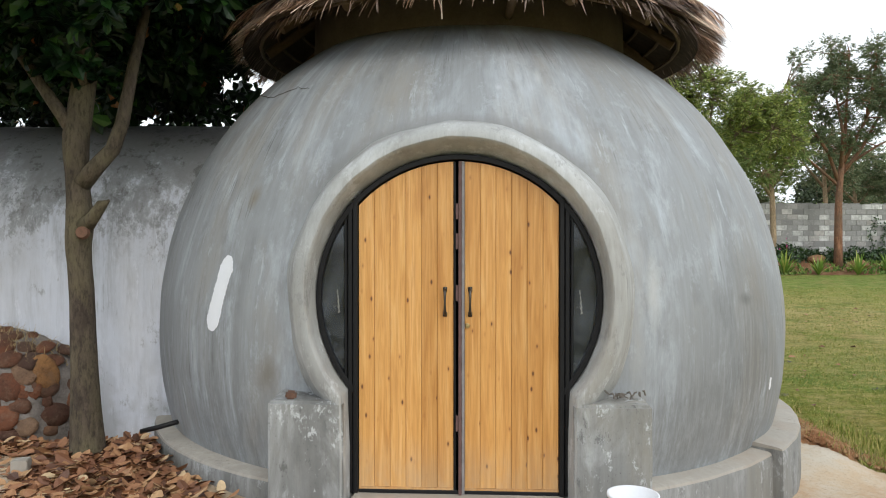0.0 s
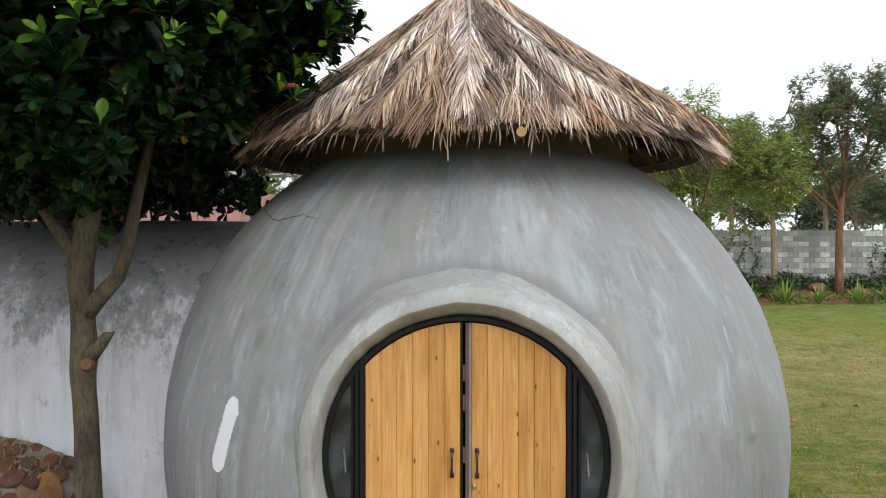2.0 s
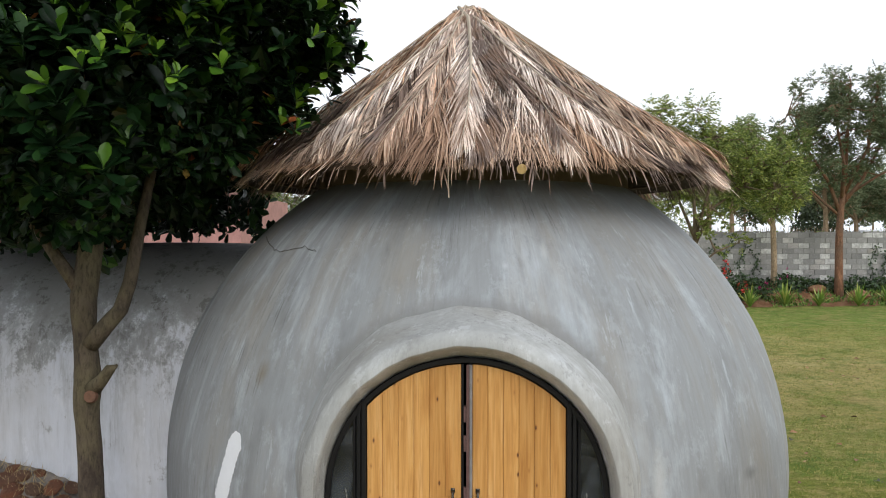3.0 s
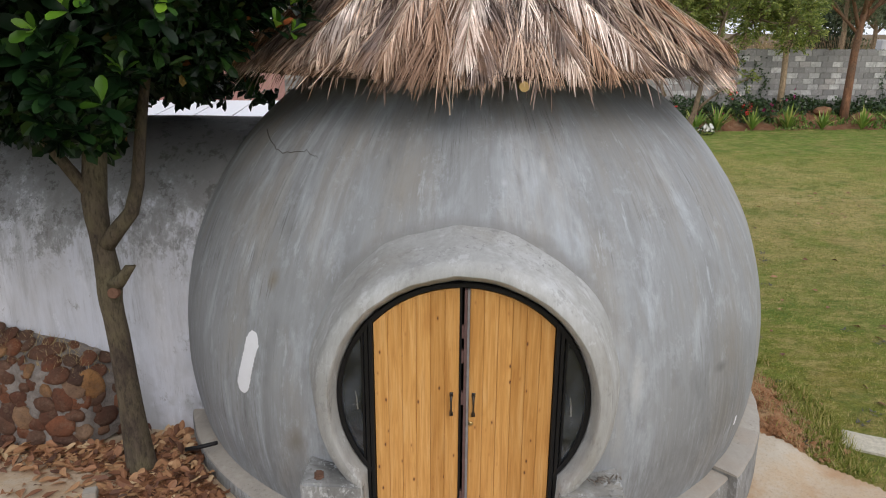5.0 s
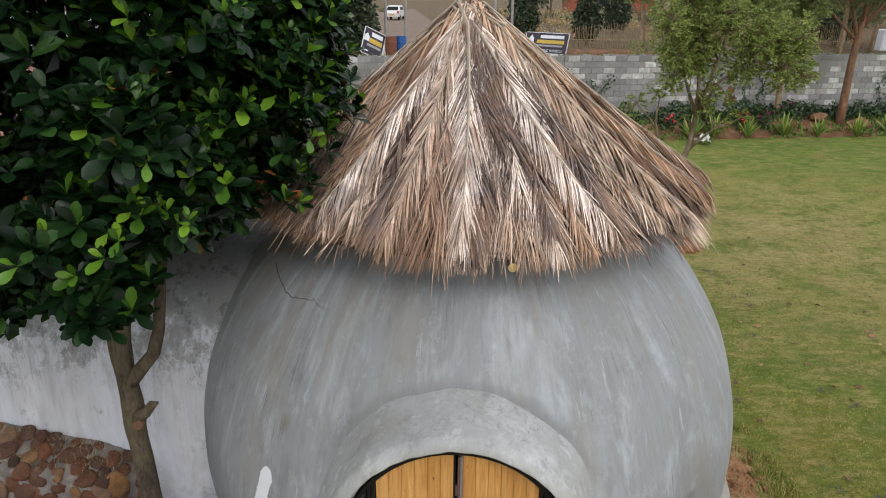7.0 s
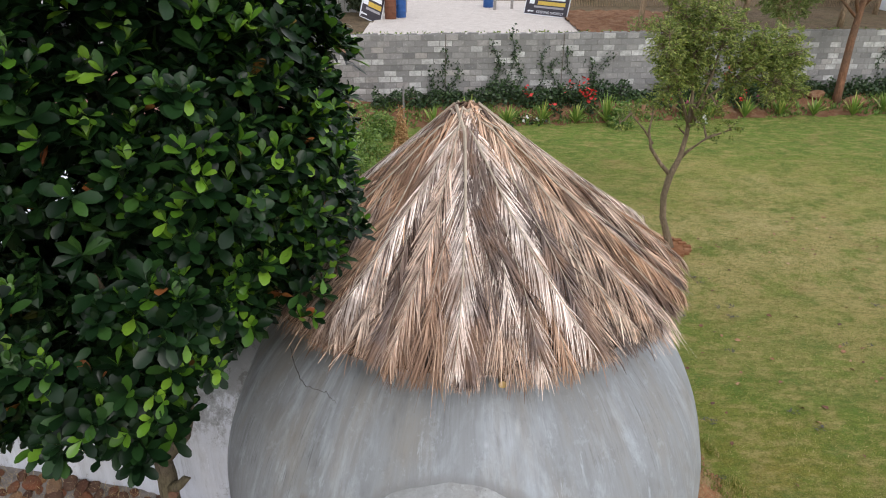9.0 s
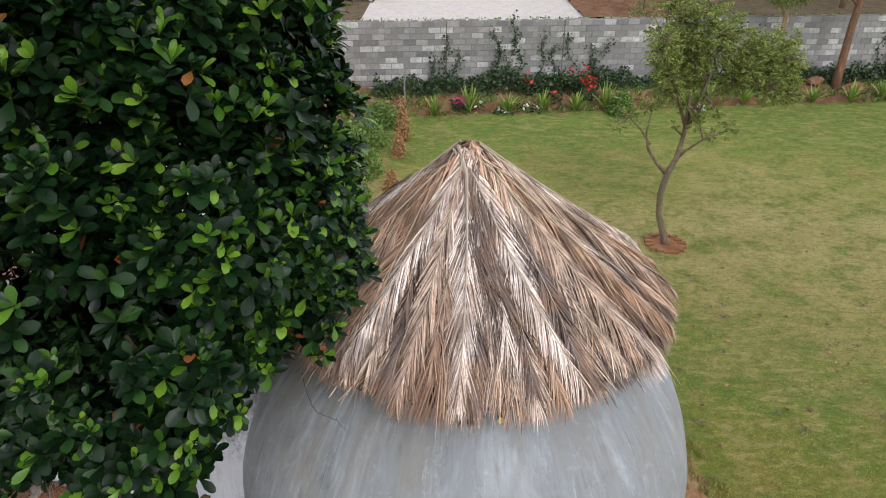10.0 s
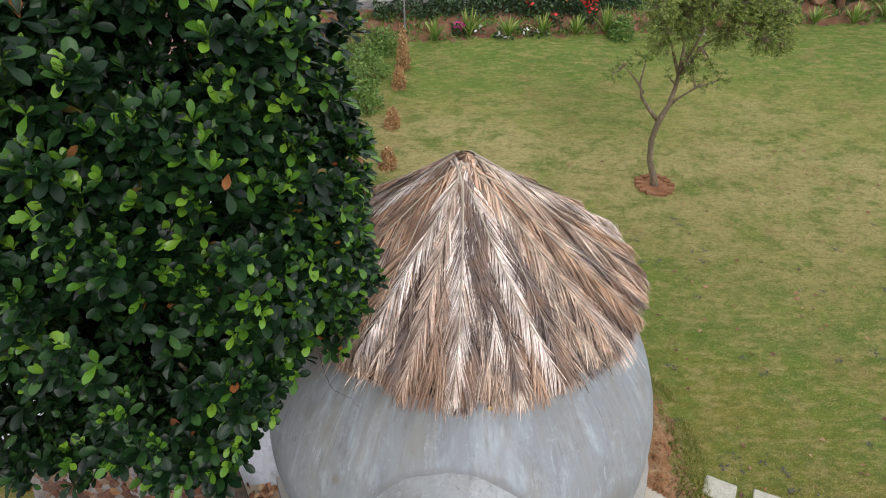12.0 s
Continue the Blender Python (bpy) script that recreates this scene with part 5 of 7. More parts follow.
# ---------------------------------------------------------------- other trees
def feathery_tree(name, label, base, trunk, limbs, clumps, leaves, leaf_len, bark, leaf_mat, seed, droop=0.3):
    """Trunk and limbs as tubes, twigs into each clump, and many narrow leaflets."""
    rng = random.Random(seed)
    tree = tagged(new(name), label, "tree")
    base = Vector(base)
    tree.matrix_world = Matrix.Translation(base)
    t = Shape()
    pts = [Vector(p[:3]) for p in trunk]
    t.tube(pts, [p[3] for p in trunk], 10)
    part("trunk", t, bark, tree, smooth=True)
    ends = []
    for lm in limbs:
        b = Shape()
        q = [Vector(p[:3]) for p in lm]
        b.tube(q, [p[3] for p in lm], 7)
        part("limb", b, bark, tree, smooth=True)
        ends += q[1:]
    ends += pts[len(pts) // 2:]
    twigs, lv = Shape(), Shape()
    share = sum(c[3] ** 2 for c in clumps)
    for cx, cy, cz, cr in clumps:
        c = Vector((cx, cy, cz))
        near = min(ends, key=lambda e: (e - c).length)
        mid = near.lerp(c, 0.5) + Vector((rng.gauss(0, 0.1), rng.gauss(0, 0.1), rng.gauss(0, 0.1))) * cr
        twigs.tube([near, mid, c], [0.03, 0.02, 0.008], 5)
        n_spray = max(4, int(leaves * cr ** 2 / share / 14))
        for _ in range(n_spray):
            d = Vector((rng.gauss(0, 1), rng.gauss(0, 1), rng.gauss(0, 0.8))).normalized()
            tip = c + d * cr * rng.uniform(0.35, 1.05) ** 0.7
            start = c.lerp(tip, 0.35)
            if rng.random() < 0.4:
                twigs.tube([c.lerp(tip, 0.05), tip], [0.008, 0.003], 3)
            run = (d + Vector((0, 0, -droop * rng.random()))).normalized()
            ref = run.cross(Vector((0, 0, 1)))
            ref = ref.normalized() if ref.length > 0.05 else Vector((1, 0, 0))
            for k in range(14):
                p = start.lerp(tip, 0.3 + 0.7 * k / 13) + Vector((rng.gauss(0, 0.03), rng.gauss(0, 0.03), rng.gauss(0, 0.03))) * cr
                dd = (run * 0.6 + ref * (1 if k % 2 else -1) * rng.uniform(0.5, 1.2) + Vector((0, 0, rng.uniform(-0.7, 0.3)))).normalized()
                w = dd.cross(Vector((rng.gauss(0, 1), rng.gauss(0, 1), rng.gauss(0, 1)))).normalized() * leaf_len * 0.16
                l = leaf_len * rng.uniform(0.6, 1.2)
                lv.add([p, p + dd * l * 0.45 + w, p + dd * l, p + dd * l * 0.45 - w], [(0, 1, 2, 3)])
    tagged(part("twigwork", twigs, bark, tree), kind="stuff")
    tagged(part("crown", lv, leaf_mat, tree), kind="stuff")
    return tree


def blob_clumps(rng, n, centre, size, r):
    out = []
    for _ in range(n):
        d = Vector((rng.gauss(0, 1), rng.gauss(0, 1), rng.gauss(0, 1))).normalized() * rng.uniform(0.3, 1.0)
        out.append((centre[0] + d.x * size[0], centre[1] + d.y * size[1], centre[2] + d.z * size[2], r * rng.uniform(0.6, 1.25)))
    return out


def build_trees():
    rng = random.Random(21)
    # young tree in the lawn, forked low
    gz = ground_z(5.5, 15.4)
    feathery_tree("lawn_tree", "slender young tree with feathery light green leaves in the lawn", (5.5, 15.4, gz),
                  [(0.02, 0, -0.1, 0.13), (-0.05, 0, 0.2, 0.09), (-0.27, 0, 0.8, 0.075), (-0.32, 0.02, 1.35, 0.072), (-0.24, 0.03, 1.85, 0.08), (-0.08, 0.05, 2.25, 0.06), (0.0, 0.05, 2.8, 0.05), (-0.02, 0.0, 3.5, 0.04), (-0.1, 0, 5.0, 0.02)],
                  [[(-0.24, 0.03, 1.85, 0.055), (-0.5, 0.05, 2.12, 0.045), (-0.78, 0.02, 2.5, 0.038), (-0.88, 0.0, 2.9, 0.027), (-0.84, 0.0, 3.4, 0.012)],
                   [(-0.75, 0.03, 2.6, 0.03), (-1.0, 0.0, 2.95, 0.022), (-1.35, 0.0, 3.3, 0.01)],
                   [(-0.1, 0.05, 2.2, 0.04), (0.08, 0.05, 2.42, 0.036), (0.45, 0.0, 2.75, 0.027), (0.95, 0.0, 2.95, 0.012)],
                   [(0.0, 0.05, 2.9, 0.04), (0.4, 0.1, 3.7, 0.03), (1.1, 0.2, 4.2, 0.02), (1.8, 0.2, 4.5, 0.012)],
                   [(0.0, 0.0, 3.0, 0.04), (-0.35, 0.1, 3.9, 0.03), (-0.7, 0.1, 4.8, 0.015)],
                   [(0.0, 0.0, 3.1, 0.035), (0.25, -0.2, 4.2, 0.025), (0.4, -0.2, 5.2, 0.012)]],
                  blob_clumps(rng, 48, (-0.1, 0.1, 4.8), (1.15, 1.0, 1.3), 0.45) + blob_clumps(rng, 36, (1.6, 0.2, 4.35), (1.4, 0.8, 0.85), 0.42) + blob_clumps(rng, 13, (0.15, 0.1, 3.4), (0.7, 0.6, 0.5), 0.2)
                  + [(-1.3, 0, 3.3, 0.3), (-1.55, 0, 3.1, 0.25), (-0.9, 0, 3.5, 0.3), (0.95, 0, 3.0, 0.3), (0.7, 0.2, 2.8, 0.22), (-0.5, 0.1, 3.7, 0.3), (0.3, 0.1, 3.5, 0.35)],
                  44000, 0.085, BARK_LAWN, LEAF_SAPLING, 31)
    s = Shape()
    for k in range(15):
        a = 2 * math.pi * k / 15
        r = 0.42 + rng.uniform(-0.03, 0.03)
        p = Vector((5.5 + r * math.cos(a), 15.4 + r * math.sin(a), 0))
        s.box((p.x - 0.09, p.y - 0.05, ground_z(p.x, p.y) - 0.02), (p.x + 0.09, p.y + 0.05, ground_z(p.x, p.y) + 0.07))
    s.add([(5.5 + 0.4 * math.cos(2 * math.pi * k / 20), 15.4 + 0.4 * math.sin(2 * math.pi * k / 20), gz + 0.035) for k in range(20)], [list(range(20))])
    tagged(part("tree_basin", s, RED_EARTH), "ring of red earth clods around the young tree's foot", "tree basin", kind="structure")
    # taller tree with a red trunk by the wall
    gz = ground_z(15.2, 27.0)
    feathery_tree("wall_tree", "tall airy tree with reddish trunk by the block wall", (15.2, 27.0, gz + 0.1),
                  [(0, 0, -0.3, 0.19), (0.0, 0, 1.0, 0.15), (0.0, 0, 2.4, 0.135), (0.06, 0, 3.6, 0.12), (0.2, 0, 4.6, 0.08), (0.3, 0, 6.5, 0.045), (0.4, 0, 8.2, 0.012)],
                  [[(0.04, 0, 3.3, 0.08), (-0.4, 0, 4.5, 0.06), (-1.2, 0.2, 5.9, 0.04), (-1.9, 0.2, 7.2, 0.02)],
                   [(0.06, 0, 3.6, 0.08), (0.9, 0, 4.7, 0.06), (1.7, 0.2, 6.0, 0.04), (2.3, 0.2, 7.3, 0.02)],
                   [(0.08, 0, 3.8, 0.08), (0.0, -0.3, 5.2, 0.06), (-0.5, -0.4, 7.4, 0.03)],
                   [(0.12, 0, 4.0, 0.08), (0.9, -0.3, 5.8, 0.05), (1.2, -0.4, 8.0, 0.03)],
                   [(0.04, 0, 3.2, 0.06), (-1.2, 0.2, 4.4, 0.04), (-2.3, 0.3, 5.1, 0.02)],
                   [(0.1, 0, 3.9, 0.06), (1.6, 0.2, 4.8, 0.04), (2.8, 0.2, 5.4, 0.02)]],
                  blob_clumps(rng, 110, (0.2, 0, 6.75), (2.8, 1.8, 2.4), 0.5), 56000, 0.11, BARK_RED, LEAF_FAR, 33)
    # a second tree by the wall
    feathery_tree("wall_tree", "thin grey-stemmed tree with light green crown by the block wall", (12.8, 27.3, 0.9),
                  [(0, 0, -0.4, 0.13), (0.05, 0, 1.0, 0.11), (0.0, 0, 2.4, 0.1), (-0.1, 0, 3.6, 0.08), (-0.2, 0, 5.8, 0.03)],
                  [[(0, 0, 2.5, 0.07), (-0.8, 0, 3.6, 0.05), (-1.6, 0, 4.6, 0.02)], [(0, 0, 2.9, 0.07), (0.6, 0, 4.0, 0.05), (1.0, 0, 5.0, 0.02)], [(-0.1, 0, 3.3, 0.06), (-1.0, 0.2, 5.2, 0.02)]],
                  blob_clumps(rng, 75, (-0.5, 0, 4.8), (2.3, 1.6, 2.0), 0.6), 42000, 0.125, BARK_GREY, LEAF_NEEM, 35)
    # trees beyond the wall
    for k, (x, y, h, w, m) in enumerate([(8.8, 33.0, 5.6, 2.4, LEAF_NEEM), (12.6, 33.6, 6.4, 2.5, LEAF_NEEM), (15.5, 38.0, 6.4, 3.2, LEAF_FAR), (19.5, 36.0, 6.2, 3.0, LEAF_FAR),
                                         (24.0, 41.0, 5.0, 3.0, LEAF_FAR), (29.0, 46.0, 5.5, 3.2, LEAF_FAR), (30.0, 70.0, 7.0, 5.0, LEAF_FAR), (42.0, 75.0, 7.0, 5.5, LEAF_FAR),
                                         (12.0, 84.0, 7.0, 5.0, LEAF_FAR), (55.0, 90.0, 9.0, 6.0, LEAF_FAR), (24.0, 95.0, 8.0, 6.0, LEAF_FAR), (-18.0, 62.0, 7.0, 4.5, LEAF_FAR), (-30.0, 60.0, 8.0, 5.0, LEAF_FAR), (-9.0, 36.0, 5.5, 2.6, LEAF_NEEM), (-14.0, 44.0, 6.0, 3.4, LEAF_FAR)]):
        gz = ground_z(x, y)
        feathery_tree("background_tree", "leafy grey-green tree beyond the block wall", (x, y, gz),
                      [(0, 0, -0.2, 0.16), (0.1, 0, h * 0.25, 0.12), (0, 0, h * 0.5, 0.09), (0.1, 0, h * 0.9, 0.03)],
                      [[(0.05, 0, h * 0.3, 0.08), (w * 0.5, 0, h * 0.6, 0.03)], [(0.05, 0, h * 0.35, 0.08), (-w * 0.5, 0.1, h * 0.65, 0.03)]],
                      blob_clumps(rng, 30, (0, 0, h * 0.65), (w * 0.85, w * 0.8, h * 0.34), w * 0.28), 9000, 0.14 + 0.006 * (y - 28), BARK_GREY, m, 40 + k)


build_trees()

# ---------------------------------------------------------------- block wall
WALL_Y = lambda x: 26.55 + 0.115 * x
WALL_TOP = 3.22
COURSE, LONG = 0.215, 0.46


def build_block_wall():
    s = Shape()
    xs = list(np.arange(-14, 32.1, 1.0))
    rows = []
    for x in xs:
        y = WALL_Y(x)
        rows.append([(x, y + 0.012, -0.3), (x, y + 0.012, WALL_TOP - 0.012), (x, y + 0.2, WALL_TOP - 0.012), (x, y + 0.2, -0.3)])
    s.grid(rows)
    wall = tagged(part("wall_garden", s, MORTAR), "garden wall of bare concrete blocks, some pale", "wall", kind="structure")
    rng = random.Random(8)
    turn = math.atan(0.115)
    a = Shape()
    a.add([(-LONG / 2 + 0.015, 0, -COURSE / 2 + 0.013), (LONG / 2 - 0.015, 0, -COURSE / 2 + 0.013), (LONG / 2 - 0.015, 0, COURSE / 2 - 0.013), (-LONG / 2 + 0.015, 0, COURSE / 2 - 0.013),
           (-LONG / 2 + 0.01, 0.03, -COURSE / 2 + 0.009), (LONG / 2 - 0.01, 0.03, -COURSE / 2 + 0.009), (LONG / 2 - 0.01, 0.03, COURSE / 2 - 0.009), (-LONG / 2 + 0.01, 0.03, COURSE / 2 - 0.009)],
          [(0, 1, 2, 3), (0, 4, 5, 1), (1, 5, 6, 2), (2, 6, 7, 3), (3, 7, 4, 0)])
    one = a.mesh("block", BLOCK)
    rest = Shape()
    step = LONG * math.cos(turn)
    for c in range(13):
        z = WALL_TOP - (c + 0.5) * COURSE
        for k in range(-28, 66):
            x = (k + 0.5 * (c % 2)) * step + 0.3
            m = pose(x, WALL_Y(x) - 0.006 * rng.random(), z, 0, 0, math.degrees(turn))
            if -3.2 < x < 8.2 and c < 12:
                b = part("block", one, BLOCK, wall)
                b.matrix_world = m
            else:
                rest.add([m @ Vector(v) for v in a.v], a.f)
    tagged(part("block_courses", rest, BLOCK_FAR, wall), kind="stuff")
    # rough mortar left along the top
    s = Shape()
    for k in range(150):
        x = rng.uniform(-6, 20)
        w = rng.uniform(0.05, 0.14)
        s.box((x - w, WALL_Y(x) + 0.05, WALL_TOP - 0.02), (x + w, WALL_Y(x) + 0.15, WALL_TOP + rng.uniform(0.01, 0.05)))
    part("mortar_crumbs", s, MORTAR, wall)
    for x in (0.06, 4.5, -4.2, 9.5):
        s = Shape()
        s.box((x - 0.014, WALL_Y(x) - 0.02, 0.8), (x + 0.014, WALL_Y(x) + 0.02, WALL_TOP))
        part("steel_rod", s, STICK_GREY, wall)


# ---------------------------------------------------------------- flower bed
def bed_z(x, y):
    d = WALL_Y(x) - y
    return 0.42 * ease(2.2, 0.9, d) * (0.8 + 0.5 * noise.noise(Vector((x * 0.9, y * 0.9, 2)))) + 0.05 * noise.noise(Vector((x * 3, y * 3, 1))) * ease(2.3, 1.6, d)


def in_bed(x, y):
    d = WALL_Y(x) - y
    return -0.1 < d < 2.25 + 0.3 * noise.noise(Vector((x * 1.3, 0, 3)))


def blades(rng, n, length, width, mat, droop):
    s = Shape()
    for _ in range(n):
        a = rng.uniform(0, 2 * math.pi)
        out = Vector((math.cos(a), math.sin(a), 0))
        side = Vector((-math.sin(a), math.cos(a), 0))
        l = length * rng.uniform(0.7, 1.15)
        lean = rng.uniform(0.15, 0.75)
        pts = [out * l * lean * q + Vector((0, 0, 1)) * (l * (1 - 0.35 * lean) * q - droop * l * q * q * lean) for q in (0, 0.35, 0.7, 1.0)]
        v = []
        for p, k in zip(pts, (0.7, 1, 0.75, 0.08)):
            v += [p - side * width * k, p + side * width * k]
        s.add(v, [(2 * i, 2 * i + 1, 2 * i + 3, 2 * i + 2) for i in range(3)])
    return s


def leaf_cloud(rng, n, box, size, inside=None):
    """Small rounded leaves scattered in a volume."""
    s = Shape()
    (x0, y0, z0), (x1, y1, z1) = box
    for _ in range(n):
        p = Vector((rng.uniform(x0, x1), rng.uniform(y0, y1), rng.uniform(z0, z1)))
        if inside and not inside(p):
            continue
        d = Vector((rng.gauss(0, 1), rng.gauss(0, 1), rng.gauss(0, 0.7))).normalized()
        w = d.cross(Vector((rng.gauss(0, 1), rng.gauss(0, 1), rng.gauss(0, 1)))).normalized()
        l = size * rng.uniform(0.6, 1.3)
        s.add([p, p + d * l * 0.4 + w * l * 0.35, p + d * l, p + d * l * 0.4 - w * l * 0.35], [(0, 1, 2, 3)])
    return s


def build_bed():
    sheet_over("flower_bed", BROWN_EARTH, list(np.arange(-5, 22, 0.2)), list(np.arange(22.5, 29.4, 0.15)), in_bed, lambda x, y: 0.006 + bed_z(x, y),
               "raised bed of reddish brown earth along the wall", "flower bed")
    rng = random.Random(14)
    # creeper along the foot of the wall
    s = Shape()
    for k in range(13000):
        x = rng.uniform(-2.6, 20)
        top = 0.48 + 0.42 * noise.noise(Vector((x * 0.7, 0, 4))) + 0.3 * noise.noise(Vector((x * 2.1, 0, 8)))
        h = rng.random() ** 1.2 * max(0.25, top)
        y = WALL_Y(x) - 0.12 - rng.random() * 1.15 * (1 - h / 2.0)
        p = Vector((x, y, ground_z(x, y) + 0.35 + h))
        d = Vector((rng.gauss(0, 1), rng.gauss(-0.6, 0.6), rng.gauss(0, 0.7))).normalized()
        w = d.cross(Vector((rng.gauss(0, 1), rng.gauss(0, 1), rng.gauss(0, 1)))).normalized()
        l = rng.uniform(0.07, 0.15)
        s.add([p, p + d * l * 0.4 + w * l * 0.4, p + d * l, p + d * l * 0.4 - w * l * 0.4], [(0, 1, 2, 3)])
    tagged(part("creeper", s, LEAF_CREEPER), "dark green creeper spreading along the foot of the wall", "creeper", kind="stuff")
    # low weeds over the bare earth
    s = Shape()
    for k in range(9000):
        x = rng.uniform(-3.5, 20)
        y = WALL_Y(x) - rng.uniform(0.5, 2.35)
        if noise.noise(Vector((x * 1.1, y * 1.1, 12))) < -0.08:
            continue
        p = Vector((x, y, ground_z(x, y) + bed_z(x, y)))
        d = Vector((rng.gauss(0, 0.6), rng.gauss(0, 0.6), 1)).normalized()
        w = d.cross(Vector((rng.gauss(0, 1), rng.gauss(0, 1), 0.1))).normalized()
        l = rng.uniform(0.05, 0.2)
        s.add([p, p + d * l * 0.5 + w * l * 0.2, p + d * l, p + d * l * 0.5 - w * l * 0.2], [(0, 1, 2, 3)])
    tagged(part("bed_weeds", s, LEAF_SHRUB), "low green weeds over the earth of the bed", "weeds", kind="stuff")
    # stems that climb the blocks
    for x, h, sway in ((2.4, 2.75, 0.25), (2.1, 2.2, -0.2), (1.85, 1.9, 0.25), (2.9, 1.9, -0.15), (3.6, 2.0, 0.2), (4.1, 1.6, 0.1), (6.0, 1.5, -0.5), (5.4, 2.0, -0.9), (5.5, 1.7, 0.7), (0.1, 2.0, -0.1), (0.4, 1.4, 0.1), (-0.2, 1.3, -0.3), (10.4, 2.0, 0.2), (11.0, 2.3, 0.3), (11.7, 2.1, 0.2), (12.6, 1.6, -0.3), (17.3, 1.9, 0.2), (18.2, 1.7, -0.3)):
        s = Shape()
        pts = []
        for k in range(9):
            q = k / 8
            xx = x + sway * q + 0.12 * math.sin(q * 9 + x)
            pts.append(Vector((xx, WALL_Y(xx) - 0.05, 0.7 + h * q)))
        s.tube(pts, [0.012] * 9, 4)
        for p in pts[1:]:
            for _ in range(14):
                b = p + Vector((rng.gauss(0, 0.09), rng.uniform(-0.08, 0), rng.gauss(0, 0.12)))
                d = Vector((rng.gauss(0, 1), rng.gauss(-0.5, 0.4), rng.gauss(-0.2, 0.7))).normalized()
                w = d.cross(Vector((rng.gauss(0, 1), rng.gauss(0, 1), rng.gauss(0, 1)))).normalized()
                l = rng.uniform(0.06, 0.12)
                s.add([b, b + d * l * 0.4 + w * l * 0.4, b + d * l, b + d * l * 0.4 - w * l * 0.4], [(0, 1, 2, 3)])
        tagged(part("climbing_vine", s, LEAF_CREEPER), "thin leafy vine climbing the block wall", "vine", "vines on the wall")
    # lilies along the lawn edge
    for k, x in enumerate((-0.35, 0.9, 2.28, 3.55, 4.77, 5.9, 9.0, 9.9, 11.2, 12.6, 13.9, 15.4, 16.8)):
        y = WALL_Y(x) - 2.15 + rng.uniform(-0.15, 0.15)
        plant = tagged(new("lily_plant"), "clump of arching strap-leaved lily at the lawn edge", "plant", "lilies along the bed")
        plant.matrix_world = pose(x, y, ground_z(x, y) + bed_z(x, y), 0, 0, k * 40)
        tagged(part("leaves", blades(rng, 40, 1.05 * rng.uniform(0.75, 1.15), 0.034, LEAF_BLADE, 0.45), LEAF_BLADE, plant), kind="stuff")
    # flowers
    for x, dy, h, mat, n, what in ((5.1, 1.4, 1.2, PETAL_RED, 20, "red"), (5.3, 1.7, 0.95, PETAL_RED, 34, "red"), (4.6, 1.1, 1.1, PETAL_RED, 8, "red"), (0.55, 1.9, 0.45, PETAL_PINK, 24, "magenta"),
                                   (9.1, 1.6, 0.5, PETAL_PINK, 14, "magenta"), (10.0, 1.7, 0.5, PETAL_PINK, 9, "magenta"), (12.0, 1.5, 0.6, PETAL_PINK, 14, "magenta"), (13.2, 0.9, 0.8, PETAL_PINK, 6, "magenta"),
                                   (2.12, 2.3, 0.22, PETAL_WHITE, 9, "white"), (2.95, 2.05, 0.3, PETAL_WHITE, 7, "white"), (3.4, 2.2, 0.22, PETAL_WHITE, 7, "white"), (1.2, 1.9, 0.3, PETAL_WHITE, 6, "white"), (9.2, 2.9, 0.35, PETAL_WHITE, 60, "white"), (3.0, 1.0, 0.9, PETAL_RED, 9, "red"), (4.0, 1.7, 0.5, PETAL_RED, 9, "red"), (8.3, 1.5, 0.6, PETAL_RED, 20, "red"), (11.2, 1.5, 0.7, PETAL_RED, 22, "red"), (10.7, 1.1, 1.2, PETAL_RED, 16, "red")):
        y = WALL_Y(x) - dy
        z = ground_z(x, y) + bed_z(x, y)
        f = tagged(new("flowering_plant"), "low leafy plant with %s flowers in the bed" % what, "flowers", "flowers in the bed")
        f.matrix_world = pose(x, y, z)
        tagged(part("leaves", leaf_cloud(rng, 160 if h > 0.35 else 40, ((-0.3, -0.24, 0), (0.3, 0.24, h * 0.8)), 0.12), LEAF_CREEPER, f), kind="stuff")
        tagged(part("petals", leaf_cloud(rng, n, ((-0.16, -0.25, h * 0.5), (0.16, 0.1, h)), 0.15), mat, f), kind="stuff")
    # boulders half buried in the bed
    for x, dy, r in ((0.9, 1.9, 0.17), (3.3, 2.0, 0.13), (14.4, 1.2, 0.3), (15.9, 1.5, 0.36), (6.1, 1.8, 0.18)):
        y = WALL_Y(x) - dy
        tagged(bm_part("boulder", stone_mesh(rng, r, (1.3, 1, 0.75)), BROWN_EARTH), "rounded earth-brown boulder in the bed", "boulder", "boulders in the bed").matrix_world = pose(x, y, ground_z(x, y) + bed_z(x, y) + r * 0.3)
    # steel post and dry shrubs
    s = Shape()
    x, y = -1.42, 24.6
    s.tube([(0, 0, 0), (0, 0, 1.35)], [0.035, 0.035], 10)
    p = tagged(part("post", s, GREY_STEEL), "thin grey post at the lawn edge", "post")
    p.matrix_world = pose(x, y, ground_z(x, y))
